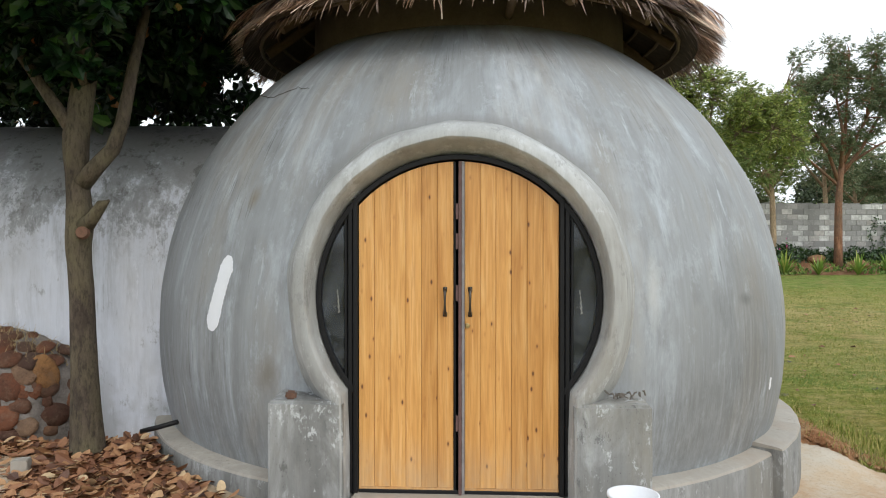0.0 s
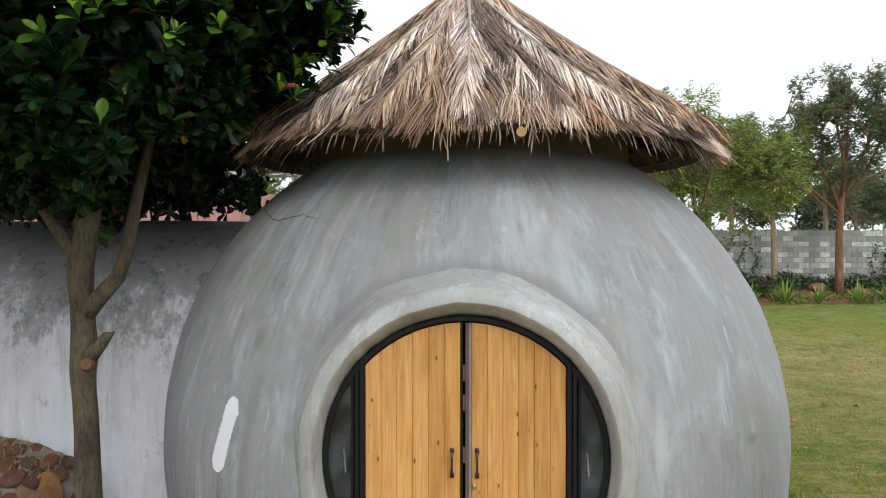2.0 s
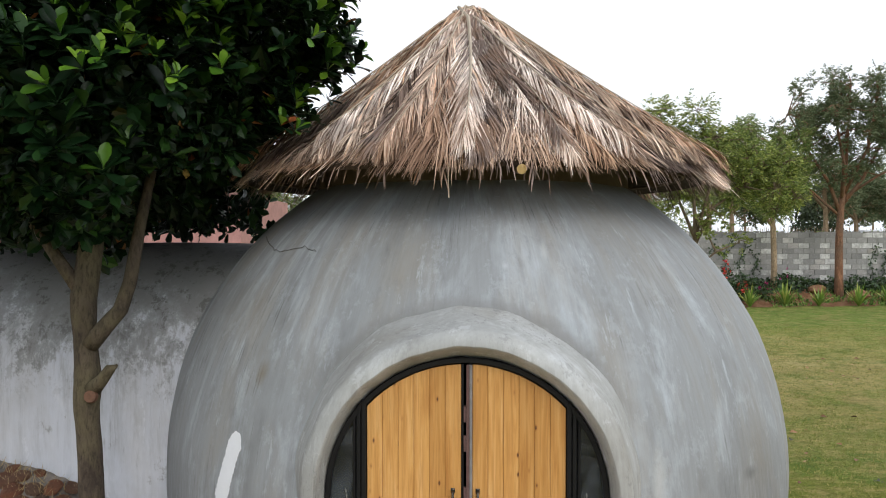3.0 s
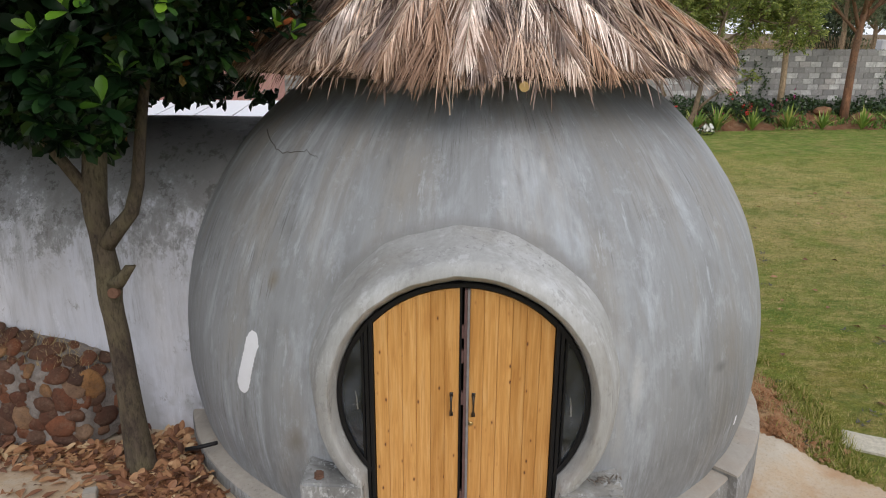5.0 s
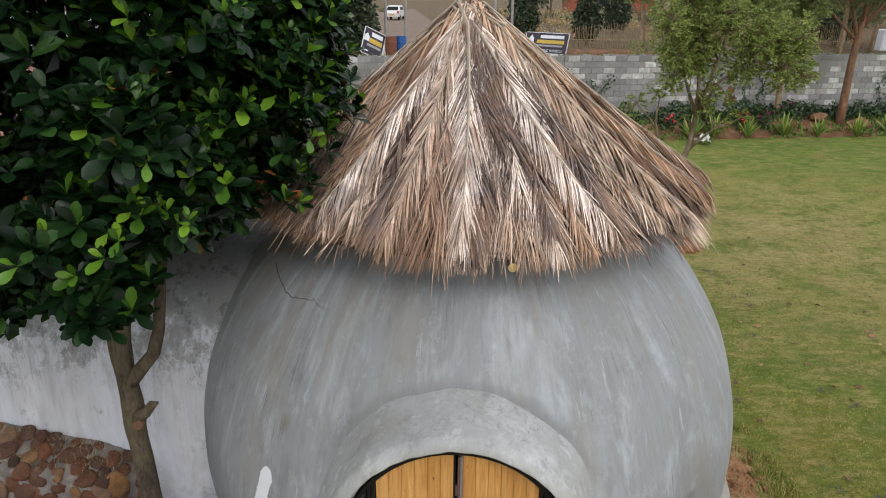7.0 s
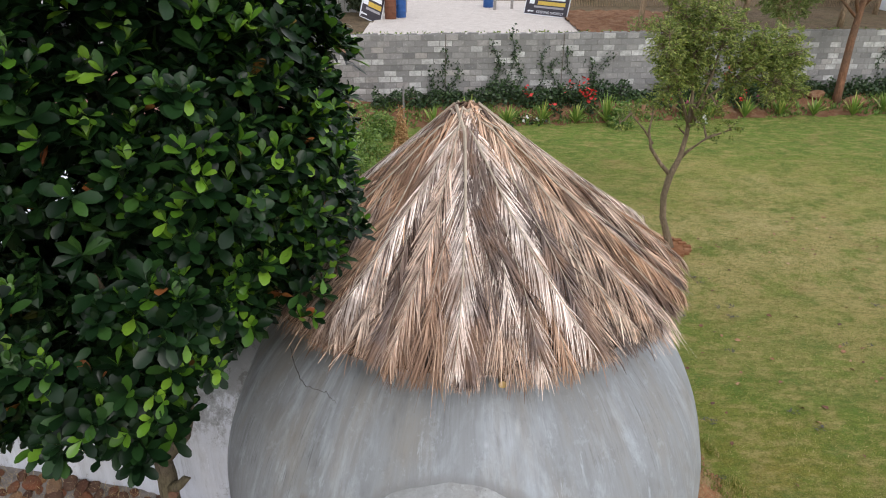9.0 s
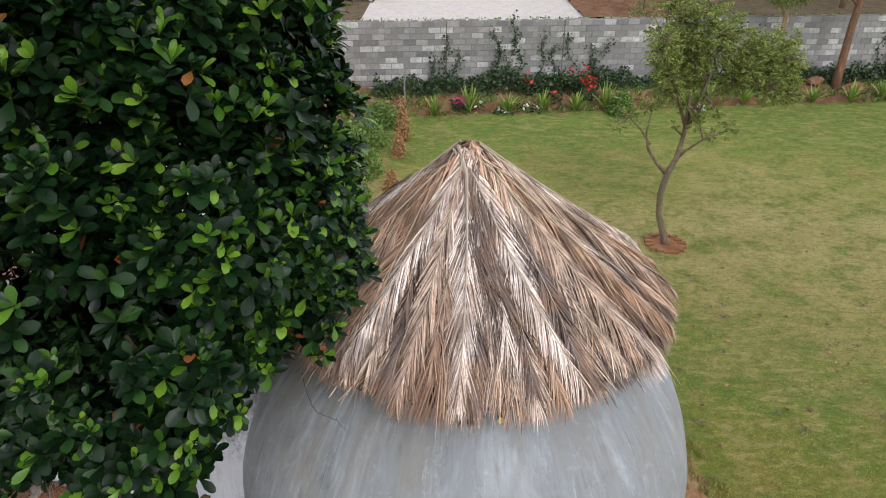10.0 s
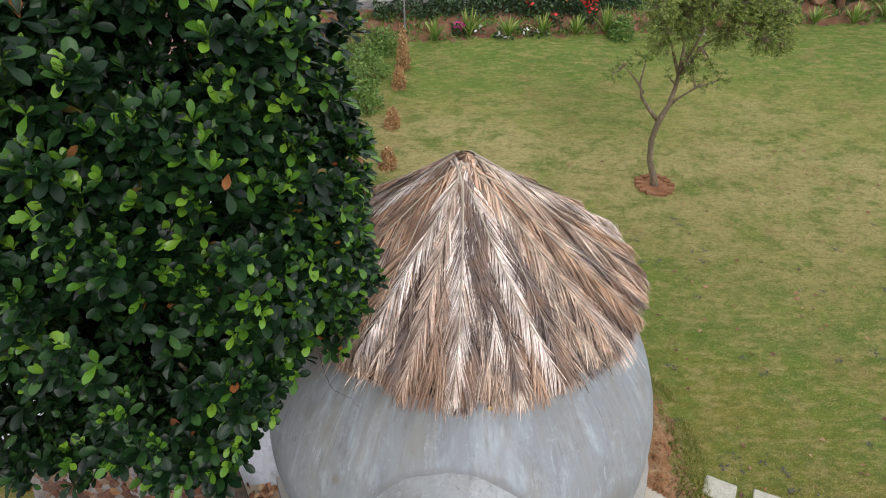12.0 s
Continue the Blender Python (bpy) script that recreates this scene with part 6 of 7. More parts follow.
    for x, y, h in ((-1.36, 22.0, 1.45), (-1.42, 20.7, 0.7), (-1.5, 18.3, 0.6), (-1.5, 16.2, 0.6), (-1.45, 13.6, 0.55)):
        g = tagged(new("dry_shrub"), "small tawny dried shrub on the lawn", "shrub", "dry shrubs")
        g.matrix_world = pose(x, y, ground_z(x, y))
        part("foliage", leaf_cloud(rng, 3400, ((-0.24, -0.22, 0), (0.24, 0.22, h)), 0.07, lambda q: math.hypot(q.x, q.y) < (0.24 + 0.07 * noise.noise(q * 6)) * (1.12 - q.z / h) ** 0.6), SHRUB_DRY, g)["kind"] = "stuff"
    for x, y, h, w in ((-2.5, 21.3, 1.0, 0.8), (-2.5, 19.3, 0.9, 0.7), (-2.9, 22.9, 1.3, 0.9), (-2.1, 23.4, 0.8, 0.6), (-2.4, 17.4, 0.7, 0.5), (-2.9, 20.2, 1.2, 0.8), (-2.2, 15.6, 0.5, 0.4), (6.35, 24.6, 0.9, 0.5)):
        g = tagged(new("green_shrub"), "loose light green garden shrub", "shrub", "green shrubs")
        g.matrix_world = pose(x, y, ground_z(x, y))
        part("leaves", leaf_cloud(rng, 2000, ((-w, -w, 0), (w, w, h)), 0.1, lambda q: (math.hypot(q.x, q.y) / w) ** 2 + (q.z / h) ** 2 < 1 + 0.4 * noise.noise(q * 3)), LEAF_SHRUB, g)


def stone_mesh(rng, r, sc):
    """A broken field stone: a ball cut by a few rough planes."""
    bm = bmesh.new()
    bmesh.ops.create_icosphere(bm, subdivisions=2, radius=1.0)
    o = Vector((rng.uniform(0, 50), rng.uniform(0, 50), rng.uniform(0, 50)))
    cuts = [(Vector((rng.gauss(0, 1), rng.gauss(0, 1), rng.gauss(0, 1))).normalized(), rng.uniform(0.55, 0.85)) for _ in range(9)]
    for v in bm.verts:
        for n, d in cuts:
            e = v.co.dot(n) - d
            if e > 0:
                v.co -= n * e * 0.85
        k = 1 + 0.16 * noise.noise(v.co * 1.6 + o)
        v.co = Vector([v.co[i] * k * r * sc[i] for i in range(3)])
    return bm


# ---------------------------------------------------------------- retaining wall of field stones
def build_stone_wall():
    rng = random.Random(3)
    wall = tagged(new("stone_retaining_wall"), "rough retaining wall of red-brown field stones in mortar", "stone wall")
    back = lambda x: float(np.interp(-x, (3.3, 3.4, 3.55, 3.8, 4.1, 4.6, 5.4), (0.4, 0.6, 0.72, 0.82, 0.88, 1.0, 1.15)))

    def face(x, q):
        """A point up the sloping face: q from the foot (0) to the vault (1)."""
        turn_in = 0.42 * ease(-3.58, -3.3, x)
        h = back(x)
        y = 5.96 + turn_in + (0.16 * q if q < 0.7 else 0.112 + 1.25 * (q - 0.7)) * (1 - 0.5 * ease(-3.58, -3.3, x))
        return Vector((x, y, -0.1 + (h + 0.1) * (1 - (1 - q) ** 1.35)))

    s = Shape()
    rows = []
    for i in range(110):
        x = -3.3 - 2.9 * i / 109
        rows.append([face(x, q / 40) + Vector((0, 0.03 * noise.noise(Vector((x * 6, q * 0.2, 1))) + 0.025 * noise.noise(Vector((x * 19, q * 0.6, 3))), 0.02 * noise.noise(Vector((x * 15, q * 0.5, 4))))) for q in range(41)] + [Vector((x, 6.6, back(x) + 0.02))])
    s.grid(rows)
    part("mortar_body", s, DARK_MORTAR, wall, smooth=True)
    meshes = []
    for k in range(12):
        bm = stone_mesh(rng, 0.128, (rng.uniform(0.95, 1.3), rng.uniform(0.36, 0.5), rng.uniform(0.75, 1.0)))
        bmesh.ops.smooth_vert(bm, verts=bm.verts, factor=0.25, use_axis_x=True, use_axis_y=True, use_axis_z=True)
        me = bpy.data.meshes.new("stone")
        bm.to_mesh(me)
        bm.free()
        for p in me.polygons:
            p.use_smooth = True
        me.materials.append(STONE)
        meshes.append(me)
    x = -3.34
    for col in range(21):
        h = back(x) + 0.25
        n = int(h / 0.128)
        for k in range(n):
            q = (k + 0.5 * (col % 2) + 0.2) / n
            if q > 0.97 or rng.random() < 0.06:
                continue
            sc = rng.uniform(0.5, 1.05) if rng.random() < 0.75 else rng.uniform(1.0, 1.3)
            xx = x + rng.uniform(-0.035, 0.035)
            p = face(xx, q)
            lean = math.degrees(math.atan2(face(xx, min(1, q + 0.03)).y - face(xx, q - 0.03).y, face(xx, min(1, q + 0.03)).z - face(xx, q - 0.03).z))
            b = part("stone", meshes[rng.randrange(12)], STONE, wall)
            swing = math.degrees(math.atan2(face(xx + 0.03, q).y - face(xx - 0.03, q).y, 0.06))
            b.matrix_world = pose(p.x, p.y + rng.uniform(0.0, 0.04), p.z, 0, 0, swing) @ pose(0, 0, 0, -lean) @ pose(0, 0, 0, rng.uniform(-8, 8), rng.choice((0, 90, 180, 270)) + rng.uniform(-25, 25), rng.uniform(-8, 8)) @ Matrix.Diagonal((sc, sc, sc, 1))
        x -= 0.134
    s = Shape()
    for k in range(700):
        x = rng.uniform(-5.5, -3.4)
        b = face(x, rng.uniform(0.72, 1.0))
        w = Vector((rng.gauss(0, 1), rng.gauss(0, 1), 0)).normalized() * 0.004
        s.add([b - w, b + w, b + Vector((rng.gauss(0, 0.05), rng.gauss(0, 0.05), rng.uniform(0.02, 0.12)))], [(0, 1, 2)])
    tagged(part("dry_weeds", s, GRASS_DRY, wall, "dry grass along the top"), kind="stuff")


# ---------------------------------------------------------------- leaf litter and small things by the hut
SLABS = ((4.58, 6.62, -27), (5.3, 6.36, -24), (6.08, 6.18, -23), (6.78, 5.86, -24))


def build_litter():
    rng = random.Random(17)
    s = Shape()
    n = 0
    while n < 2500:
        x, y = rng.gauss(-2.45, 0.75), rng.gauss(5.35, 0.6)
        if not (-3.9 < x < -0.95 and 3.6 < y < 6.45) or math.hypot(x - 0.25, y - 7.45) < 3.16 or math.hypot(x + 2.83, y - 5.6) < 0.16:
            continue
        if y > 6.0 and x < -3.1:
            continue
        if x < -2.95 and y < 5.5 and rng.random() < 0.88:
            continue
        n += 1
        pile = 0.13 * math.exp(-((x + 2.3) / 0.55) ** 2 - ((y - 5.8) / 0.5) ** 2)
        p = Vector((x, y, ground_z(x, y) + 0.02 + rng.random() * (0.015 + pile)))
        a = rng.uniform(0, 2 * math.pi)
        d = Vector((math.cos(a), math.sin(a), rng.gauss(0, 0.25))).normalized()
        up = Vector((rng.gauss(0, 0.35), rng.gauss(0, 0.35), 1)).normalized()
        ln = rng.uniform(0.08, 0.165)
        jack_leaf(s, p, d, up * rng.choice((1, 1, -1)), ln, ln * rng.uniform(0.2, 0.3), True)
    for k in range(650):
        x, y = rng.uniform(-4.9, -3.05), 5.98 - abs(rng.gauss(0, 0.2))
        p = Vector((x, y, ground_z(x, y) + 0.02 + 0.05 * rng.random() * ease(5.6, 5.95, y)))
        a = rng.uniform(0, 2 * math.pi)
        ln = rng.uniform(0.07, 0.15)
        jack_leaf(s, p, Vector((math.cos(a), math.sin(a), rng.gauss(0, 0.25))).normalized(), Vector((rng.gauss(0, 0.35), rng.gauss(0, 0.35), 1)).normalized(), ln, ln * rng.uniform(0.2, 0.3), True)
    tagged(part("leaf_litter", s, LEAF_DRY), "drift of curled brown fallen leaves at the tree's foot", "fallen leaves", kind="stuff")
    # leaves and twigs scattered on the lawn
    s = Shape()
    for k in range(190):
        x, y = rng.uniform(3.0, 12), 6.3 + 11 * rng.random() ** 1.4
        p = Vector((x, y, ground_z(x, y) + 0.02))
        a = rng.uniform(0, 2 * math.pi)
        d = Vector((math.cos(a), math.sin(a), 0.1))
        ln = rng.uniform(0.06, 0.13)
        jack_leaf(s, p, d, Vector((rng.gauss(0, 0.4), rng.gauss(0, 0.4), 1)), ln, ln * 0.33)
    tagged(part("scattered_leaves", s, LEAF_DRY), "single brown leaves scattered over the lawn", "fallen leaves", kind="stuff")
    # dark castings in the grass
    s = Shape()
    for k in range(56):
        x, y = rng.uniform(3.2, 11), 6.4 + 8 * rng.random() ** 1.5
        for _ in range(rng.randint(6, 16)):
            b = Vector((x + rng.gauss(0, 0.05), y + rng.gauss(0, 0.04), ground_z(x, y) + 0.015))
            d = Vector((rng.gauss(0, 1), rng.gauss(0, 1), rng.uniform(0, 0.6))).normalized() * rng.uniform(0.03, 0.08)
            w = d.cross(Vector((0, 0, 1))) * 0.25
            s.add([b - w, b + w, b + d], [(0, 1, 2)])
    tagged(part("wilted_tufts", s, plain("grey_dead_grass", (0.1, 0.095, 0.085), 0.9)), "small grey dead tufts in the grass", "dead grass", kind="stuff")
    # short grass that catches the light
    s = Shape()
    n = 0
    while n < 52000:
        x, y = rng.uniform(2.6, 15), 6.0 + 16 * rng.random() ** 1.5
        if math.hypot(x - 0.25, y - 7.45) < 3.85 + 0.3 * noise.noise(Vector((x, y, 0))) or paved(x, y) or x > 3 + y * 0.62 or any(math.hypot(x - sx, y - sy) < 0.3 for sx, sy, _ in SLABS):
            continue
        n += 1
        if noise.noise(Vector((x * 1.3, y * 1.3, 6))) < -0.35:
            continue
        b = Vector((x, y, ground_z(x, y) - 0.004))
        h = rng.uniform(0.02, 0.05)
        a = rng.uniform(0, math.pi)
        w = Vector((math.cos(a), math.sin(a), 0)) * rng.uniform(0.004, 0.009)
        s.add([b - w, b + w, b + Vector((rng.gauss(0, 0.02), rng.gauss(0, 0.02), h))], [(0, 1, 2)])
    tagged(part("grass_blades", s, LEAF_GRASS), "short mown grass blades, green and straw coloured", "grass", kind="stuff")
    # longer grass and weeds along the bank
    s = Shape()
    for k in range(5200):
        a = radians(rng.uniform(-30, 35))
        d = rng.uniform(3.3, 4.25) if rng.random() < 0.2 else rng.uniform(3.72, 4.25)
        x, y = 0.25 + d * math.cos(a), 7.45 + d * math.sin(a)
        if y < 5.9 or paved(x, y) or noise.noise(Vector((x * 2, y * 2, 8))) < -0.05:
            continue
        b = Vector((x, y, ground_z(x, y)))
        h = rng.uniform(0.05, 0.14)
        w = Vector((rng.gauss(0, 1), rng.gauss(0, 1), 0)).normalized() * rng.uniform(0.004, 0.008)
        s.add([b - w, b + w, b + Vector((rng.gauss(0, 0.04), rng.gauss(0, 0.04), h))], [(0, 1, 2)])
    for k in range(900):
        x, y = rng.uniform(3.6, 7.5), rng.uniform(5.4, 6.9)
        if paved(x, y) or any(math.hypot(x - sx, y - sy) < 0.34 for sx, sy, _ in SLABS):
            continue
        b = Vector((x, y, ground_z(x, y)))
        w = Vector((rng.gauss(0, 1), rng.gauss(0, 1), 0)).normalized() * rng.uniform(0.004, 0.008)
        s.add([b - w, b + w, b + Vector((rng.gauss(0, 0.04), rng.gauss(0, 0.04), rng.uniform(0.04, 0.11)))], [(0, 1, 2)])
    tagged(part("bank_grass", s, LEAF_GRASS), "longer ragged grass along the earth bank", "grass", kind="stuff")
    # dry grass and clods over the bank
    s, c = Shape(), Shape()
    for k in range(2600):
        a, d = radians(rng.uniform(-22, 32)), rng.uniform(3.28, 3.95)
        x, y = 0.25 + d * math.cos(a), 7.45 + d * math.sin(a)
        if paved(x, y):
            continue
        b = Vector((x, y, ground_z(x, y) + 0.04))
        if rng.random() < 0.6 and noise.noise(b * 3) > -0.1:
            w = Vector((rng.gauss(0, 1), rng.gauss(0, 1), 0)).normalized() * 0.004
            s.add([b - w, b + w, b + Vector((rng.gauss(0, 0.05), rng.gauss(0, 0.05), rng.uniform(0.02, 0.09)))], [(0, 1, 2)])
        elif rng.random() < 0.5:
            r = rng.uniform(0.008, 0.03) * (1.4 if rng.random() < 0.1 else 1)
            v = [b + Vector((math.cos(g) * r * rng.uniform(0.7, 1.3), math.sin(g) * r * rng.uniform(0.7, 1.3), rng.uniform(-0.2, 0.4) * r)) for g in (0, 1.26, 2.5, 3.8, 5.0)]
            c.add(v + [b + Vector((0, 0, r * 1.1)), b - Vector((0, 0, r))], [(i, (i + 1) % 5, 5) for i in range(5)] + [((i + 1) % 5, i, 6) for i in range(5)])
    tagged(part("bank_straw", s, GRASS_DRY), "thin dry grass on the crumbling earth bank", "grass", kind="stuff")
    tagged(part("soil_clods", c, BANK), "loose clods of red earth on the bank", "earth clods", kind="stuff")
    # stepping slabs
    for x, y, r in SLABS:
        o = tagged(bm_part("stepping_slab", rounded_box((-0.25, -0.2, -0.06), (0.25, 0.2, 0.03), 0.012, 0.006, 3), SLAB), "pale rectangular concrete stepping slab in the grass", "stepping stone", "stepping slabs")
        o.matrix_world = pose(x, y, ground_z(x, y) - 0.005, 0, 0, r)
    # bucket in front of the door
    s = Shape()
    rows = []
    for r, z in ((0.001, 0.01), (0.11, 0.0), (0.115, 0.0), (0.15, 0.3), (0.158, 0.3), (0.158, 0.315), (0.146, 0.315), (0.108, 0.02), (0.001, 0.02)):
        rows.append([(r * math.cos(2 * math.pi * k / 32), r * math.sin(2 * math.pi * k / 32), z) for k in range(32)])
    s.grid(rows, closed=True)
    b = tagged(part("bucket", s, WHITE_PAINT, smooth=True), "white plastic bucket on the paving by the door", "bucket")
    b.matrix_world = pose(1.06, 3.9, -0.032) @ Matrix.Diagonal((0.91, 0.91, 0.9, 1))
    # twigs left on one pier, a brick chip on the other
    o = tagged(new("twig_bundle"), "tangle of dry grey twigs on the door pier", "twigs")
    o.matrix_world = HUT.matrix_world @ pose(1.05, -2.98, 0.66)
    for k in range(18):
        a = Vector((rng.uniform(-0.13, 0.13), rng.uniform(-0.07, 0.07), rng.uniform(0.005, 0.045)))
        b = a * 0.8 + Vector((max(-0.08, min(0.08, rng.gauss(0, 0.05))), rng.gauss(0, 0.03), rng.gauss(0, 0.015)))
        b.z = max(0.006, b.z)
        s = Shape()
        s.tube([a, (a + b) / 2 + Vector((0, 0, rng.uniform(0, 0.03))), b], [0.005, 0.006, 0.003], 5)
        part("twig", s, STICK_GREY, o)
    o = tagged(bm_part("brick_chip", rounded_box((-0.035, -0.04, 0), (0.03, 0.04, 0.045), 0.012, 0.008, 2), CHIP), "broken red brick chip standing on the door pier", "brick")
    o.matrix_world = HUT.matrix_world @ pose(-1.06, -3.05, 0.66, 0, 6, 15)
    # cement cube and black pipe
    o = tagged(bm_part("cement_cube", rounded_box((-0.055, -0.055, 0), (0.055, 0.055, 0.105), 0.006, 0.003, 2), PLASTER_PALE), "grey cement test cube on the ground", "cement cube")
    o.matrix_world = pose(-3.06, 5.08, ground_z(-3.06, 5.08) + 0.012, 0, 0, 14)
    s = Shape()
    s.tube([(-2.42, 5.61, 0.14), (-2.28, 5.6, 0.175), (-2.12, 5.6, 0.22)], [0.02, 0.02, 0.02], 8)
    tagged(part("pipe", s, BLACK_STEEL, smooth=True), "short black pipe lying on the plinth", "pipe")


# ---------------------------------------------------------------- beyond the wall
def text_plate(words, size, mat, parent, m):
    cu = bpy.data.curves.new("lettering", "FONT")
    cu.body, cu.size, cu.extrude, cu.align_x = words, size, 0.002, "CENTER"
    ob = new("lettering", cu)
    dg = bpy.context.evaluated_depsgraph_get()
    me = bpy.data.meshes.new_from_object(ob.evaluated_get(dg))
    bpy.data.objects.remove(ob)
    me.materials.clear()
    me.materials.append(mat)
    o = part("lettering", me, mat, parent)
    o.matrix_local = m
    return o


def banner(m, width, height, words):
    """A printed board on a timber frame, leaning."""
    b = tagged(new("banner_board"), "dark printed advertising board with white lettering, leaning", "banner")
    b.matrix_world = m
    s = Shape()
    s.box((-width / 2, 0, 0), (width / 2, 0.02, height))
    part("panel", s, BANNER_DARK, b)
    s = Shape()
    for x0, x1, z0, z1 in ((-width / 2 - 0.03, -width / 2, 0, height), (width / 2, width / 2 + 0.03, 0, height), (-width / 2, width / 2, -0.03, 0), (-width / 2, width / 2, height, height + 0.03)):
        s.box((x0, -0.01, z0), (x1, 0.04, z1))
    part("frame", s, WHITE_PAINT, b)
    s = Shape()
    s.box((-width * 0.15, -0.008, height * 0.74), (width * 0.4, -0.002, height * 0.9))
    part("print_bar", s, WHITE_PAINT, b)
    s = Shape()
    s.box((-width * 0.22, -0.008, height * 0.48), (width * 0.42, -0.002, height * 0.66))
    part("print_bar", s, BANNER_GOLD, b)
    s = Shape()
    s.box((-width * 0.3, -0.008, height * 0.33), (width * 0.4, -0.002, height * 0.42))
    part("print_bar", s, BANNER_GREY, b)
    # house sign and arrow
    s = Shape()
    x, z = -width * 0.36, height * 0.5
    s.add([(x - 0.16, -0.006, z), (x + 0.16, -0.006, z), (x + 0.16, -0.006, z + 0.22), (x, -0.006, z + 0.42), (x - 0.16, -0.006, z + 0.22)], [(0, 1, 2, 3, 4)])
    part("pictogram", s, WHITE_PAINT, b)
    s = Shape()
    x, z = -width * 0.36, height * 0.14
    s.add([(x - 0.2, -0.006, z), (x - 0.08, -0.006, z - 0.08), (x - 0.08, -0.006, z - 0.03), (x + 0.2, -0.006, z - 0.03), (x + 0.2, -0.006, z + 0.03), (x - 0.08, -0.006, z + 0.03), (x - 0.08, -0.006, z + 0.08)], [(0, 1, 2, 3, 4, 5, 6)])
    part("pictogram", s, WHITE_PAINT, b)
    if words:
        text_plate(words, 0.19, WHITE_PAINT, b, pose(width * 0.1, -0.006, height * 0.07, 90, 0, 0))
    return b


def drum(x, y, mat, what):
    s = Shape()
    rows = []
    for r, z in ((0.001, 0), (0.28, 0), (0.29, 0.02), (0.29, 0.3), (0.3, 0.32), (0.29, 0.34), (0.29, 0.6), (0.3, 0.62), (0.29, 0.64), (0.29, 0.9), (0.3, 0.92), (0.28, 0.92), (0.27, 0.88), (0.001, 0.88)):
        rows.append([(r * math.cos(2 * math.pi * k / 24), r * math.sin(2 * math.pi * k / 24), z) for k in range(24)])
    s.grid(rows, closed=True)
    d = tagged(part("drum", s, mat, smooth=True), what, "drum")
    d.matrix_world = pose(x, y, 2.33)


def conifer(rng, x, y, h, w):
    t = tagged(new("cypress"), "dark clipped conical cypress beyond the wall", "tree", "cypresses")
    t.matrix_world = pose(x, y, 2.3)
    s = Shape()
    s.tube([(0, 0, -0.1), (0, 0, h * 0.8)], [0.1, 0.03], 7)
    part("trunk", s, BARK_GREY, t)
    lv = leaf_cloud(rng, 6500, ((-w, -w, 0.3), (w, w, h)), 0.24, lambda q: math.hypot(q.x, q.y) < w * min(1.0, 0.55 + q.z / h * 1.5) * math.sqrt(max(0.0, 1 - (q.z / h) ** 1.6)) * (1 + 0.25 * noise.noise(q * 2.2)))
    tagged(part("crown", lv, LEAF_CYPRESS, t), kind="stuff")


def build_car():
    car = tagged(new("parked_car"), "small white hatchback on the lane", "car")
    car.matrix_world = pose(-5.5, 83.0, 2.35, 0, 0, -8)
    prof = [(-1.9, 0.35), (-1.95, 0.75), (-1.8, 0.95), (-1.3, 1.0), (-1.05, 1.45), (0.5, 1.5), (1.15, 1.02), (1.8, 0.9), (1.95, 0.65), (1.9, 0.35)]
    s = Shape()
    n = len(prof)
    s.grid([[(w * (0.88 if z > 1.1 else 1), y, z) for y, z in prof] for w in (-0.82, -0.8, 0.8, 0.82)])
    s.add([(-0.82 * (0.88 if z > 1.1 else 1), y, z) for y, z in prof], [list(range(n))])
    s.add([(0.82 * (0.88 if z > 1.1 else 1), y, z) for y, z in prof], [list(range(n))[::-1]])
    part("body", s, CAR_WHITE, car)
    g = Shape()
    g.add([(-0.62, -1.31, 1.04), (0.62, -1.31, 1.04), (0.58, -1.1, 1.4), (-0.58, -1.1, 1.4)], [(0, 1, 2, 3)])
    part("rear_window", g, BLACK_STEEL, car)
    for sx in (-1, 1):
        g = Shape()
        g.add([(sx * 0.83, -1.0, 1.04), (sx * 0.83, 0.9, 1.04), (sx * 0.735, 0.45, 1.42), (sx * 0.735, -0.9, 1.38)], [(0, 1, 2, 3)])
        part("side_glass", g, BLACK_STEEL, car)
        g = Shape()
        g.box((sx * 0.72 - 0.1, -1.97, 0.72), (sx * 0.72 + 0.1, -1.9, 0.95))
        part("tail_light", g, TAIL_RED, car, "red tail light")
        for y in (-1.2, 1.25):
            g = Shape()
            g.tube([(sx * 0.62, y, 0.3), (sx * 0.83, y, 0.3)], [0.3, 0.3], 18)
            part("wheel", g, BLACK_STEEL, car)
    g = Shape()
    g.box((-0.3, -1.985, 0.55), (0.3, -1.95, 0.68))
    part("plate", g, BANNER_GOLD, car)


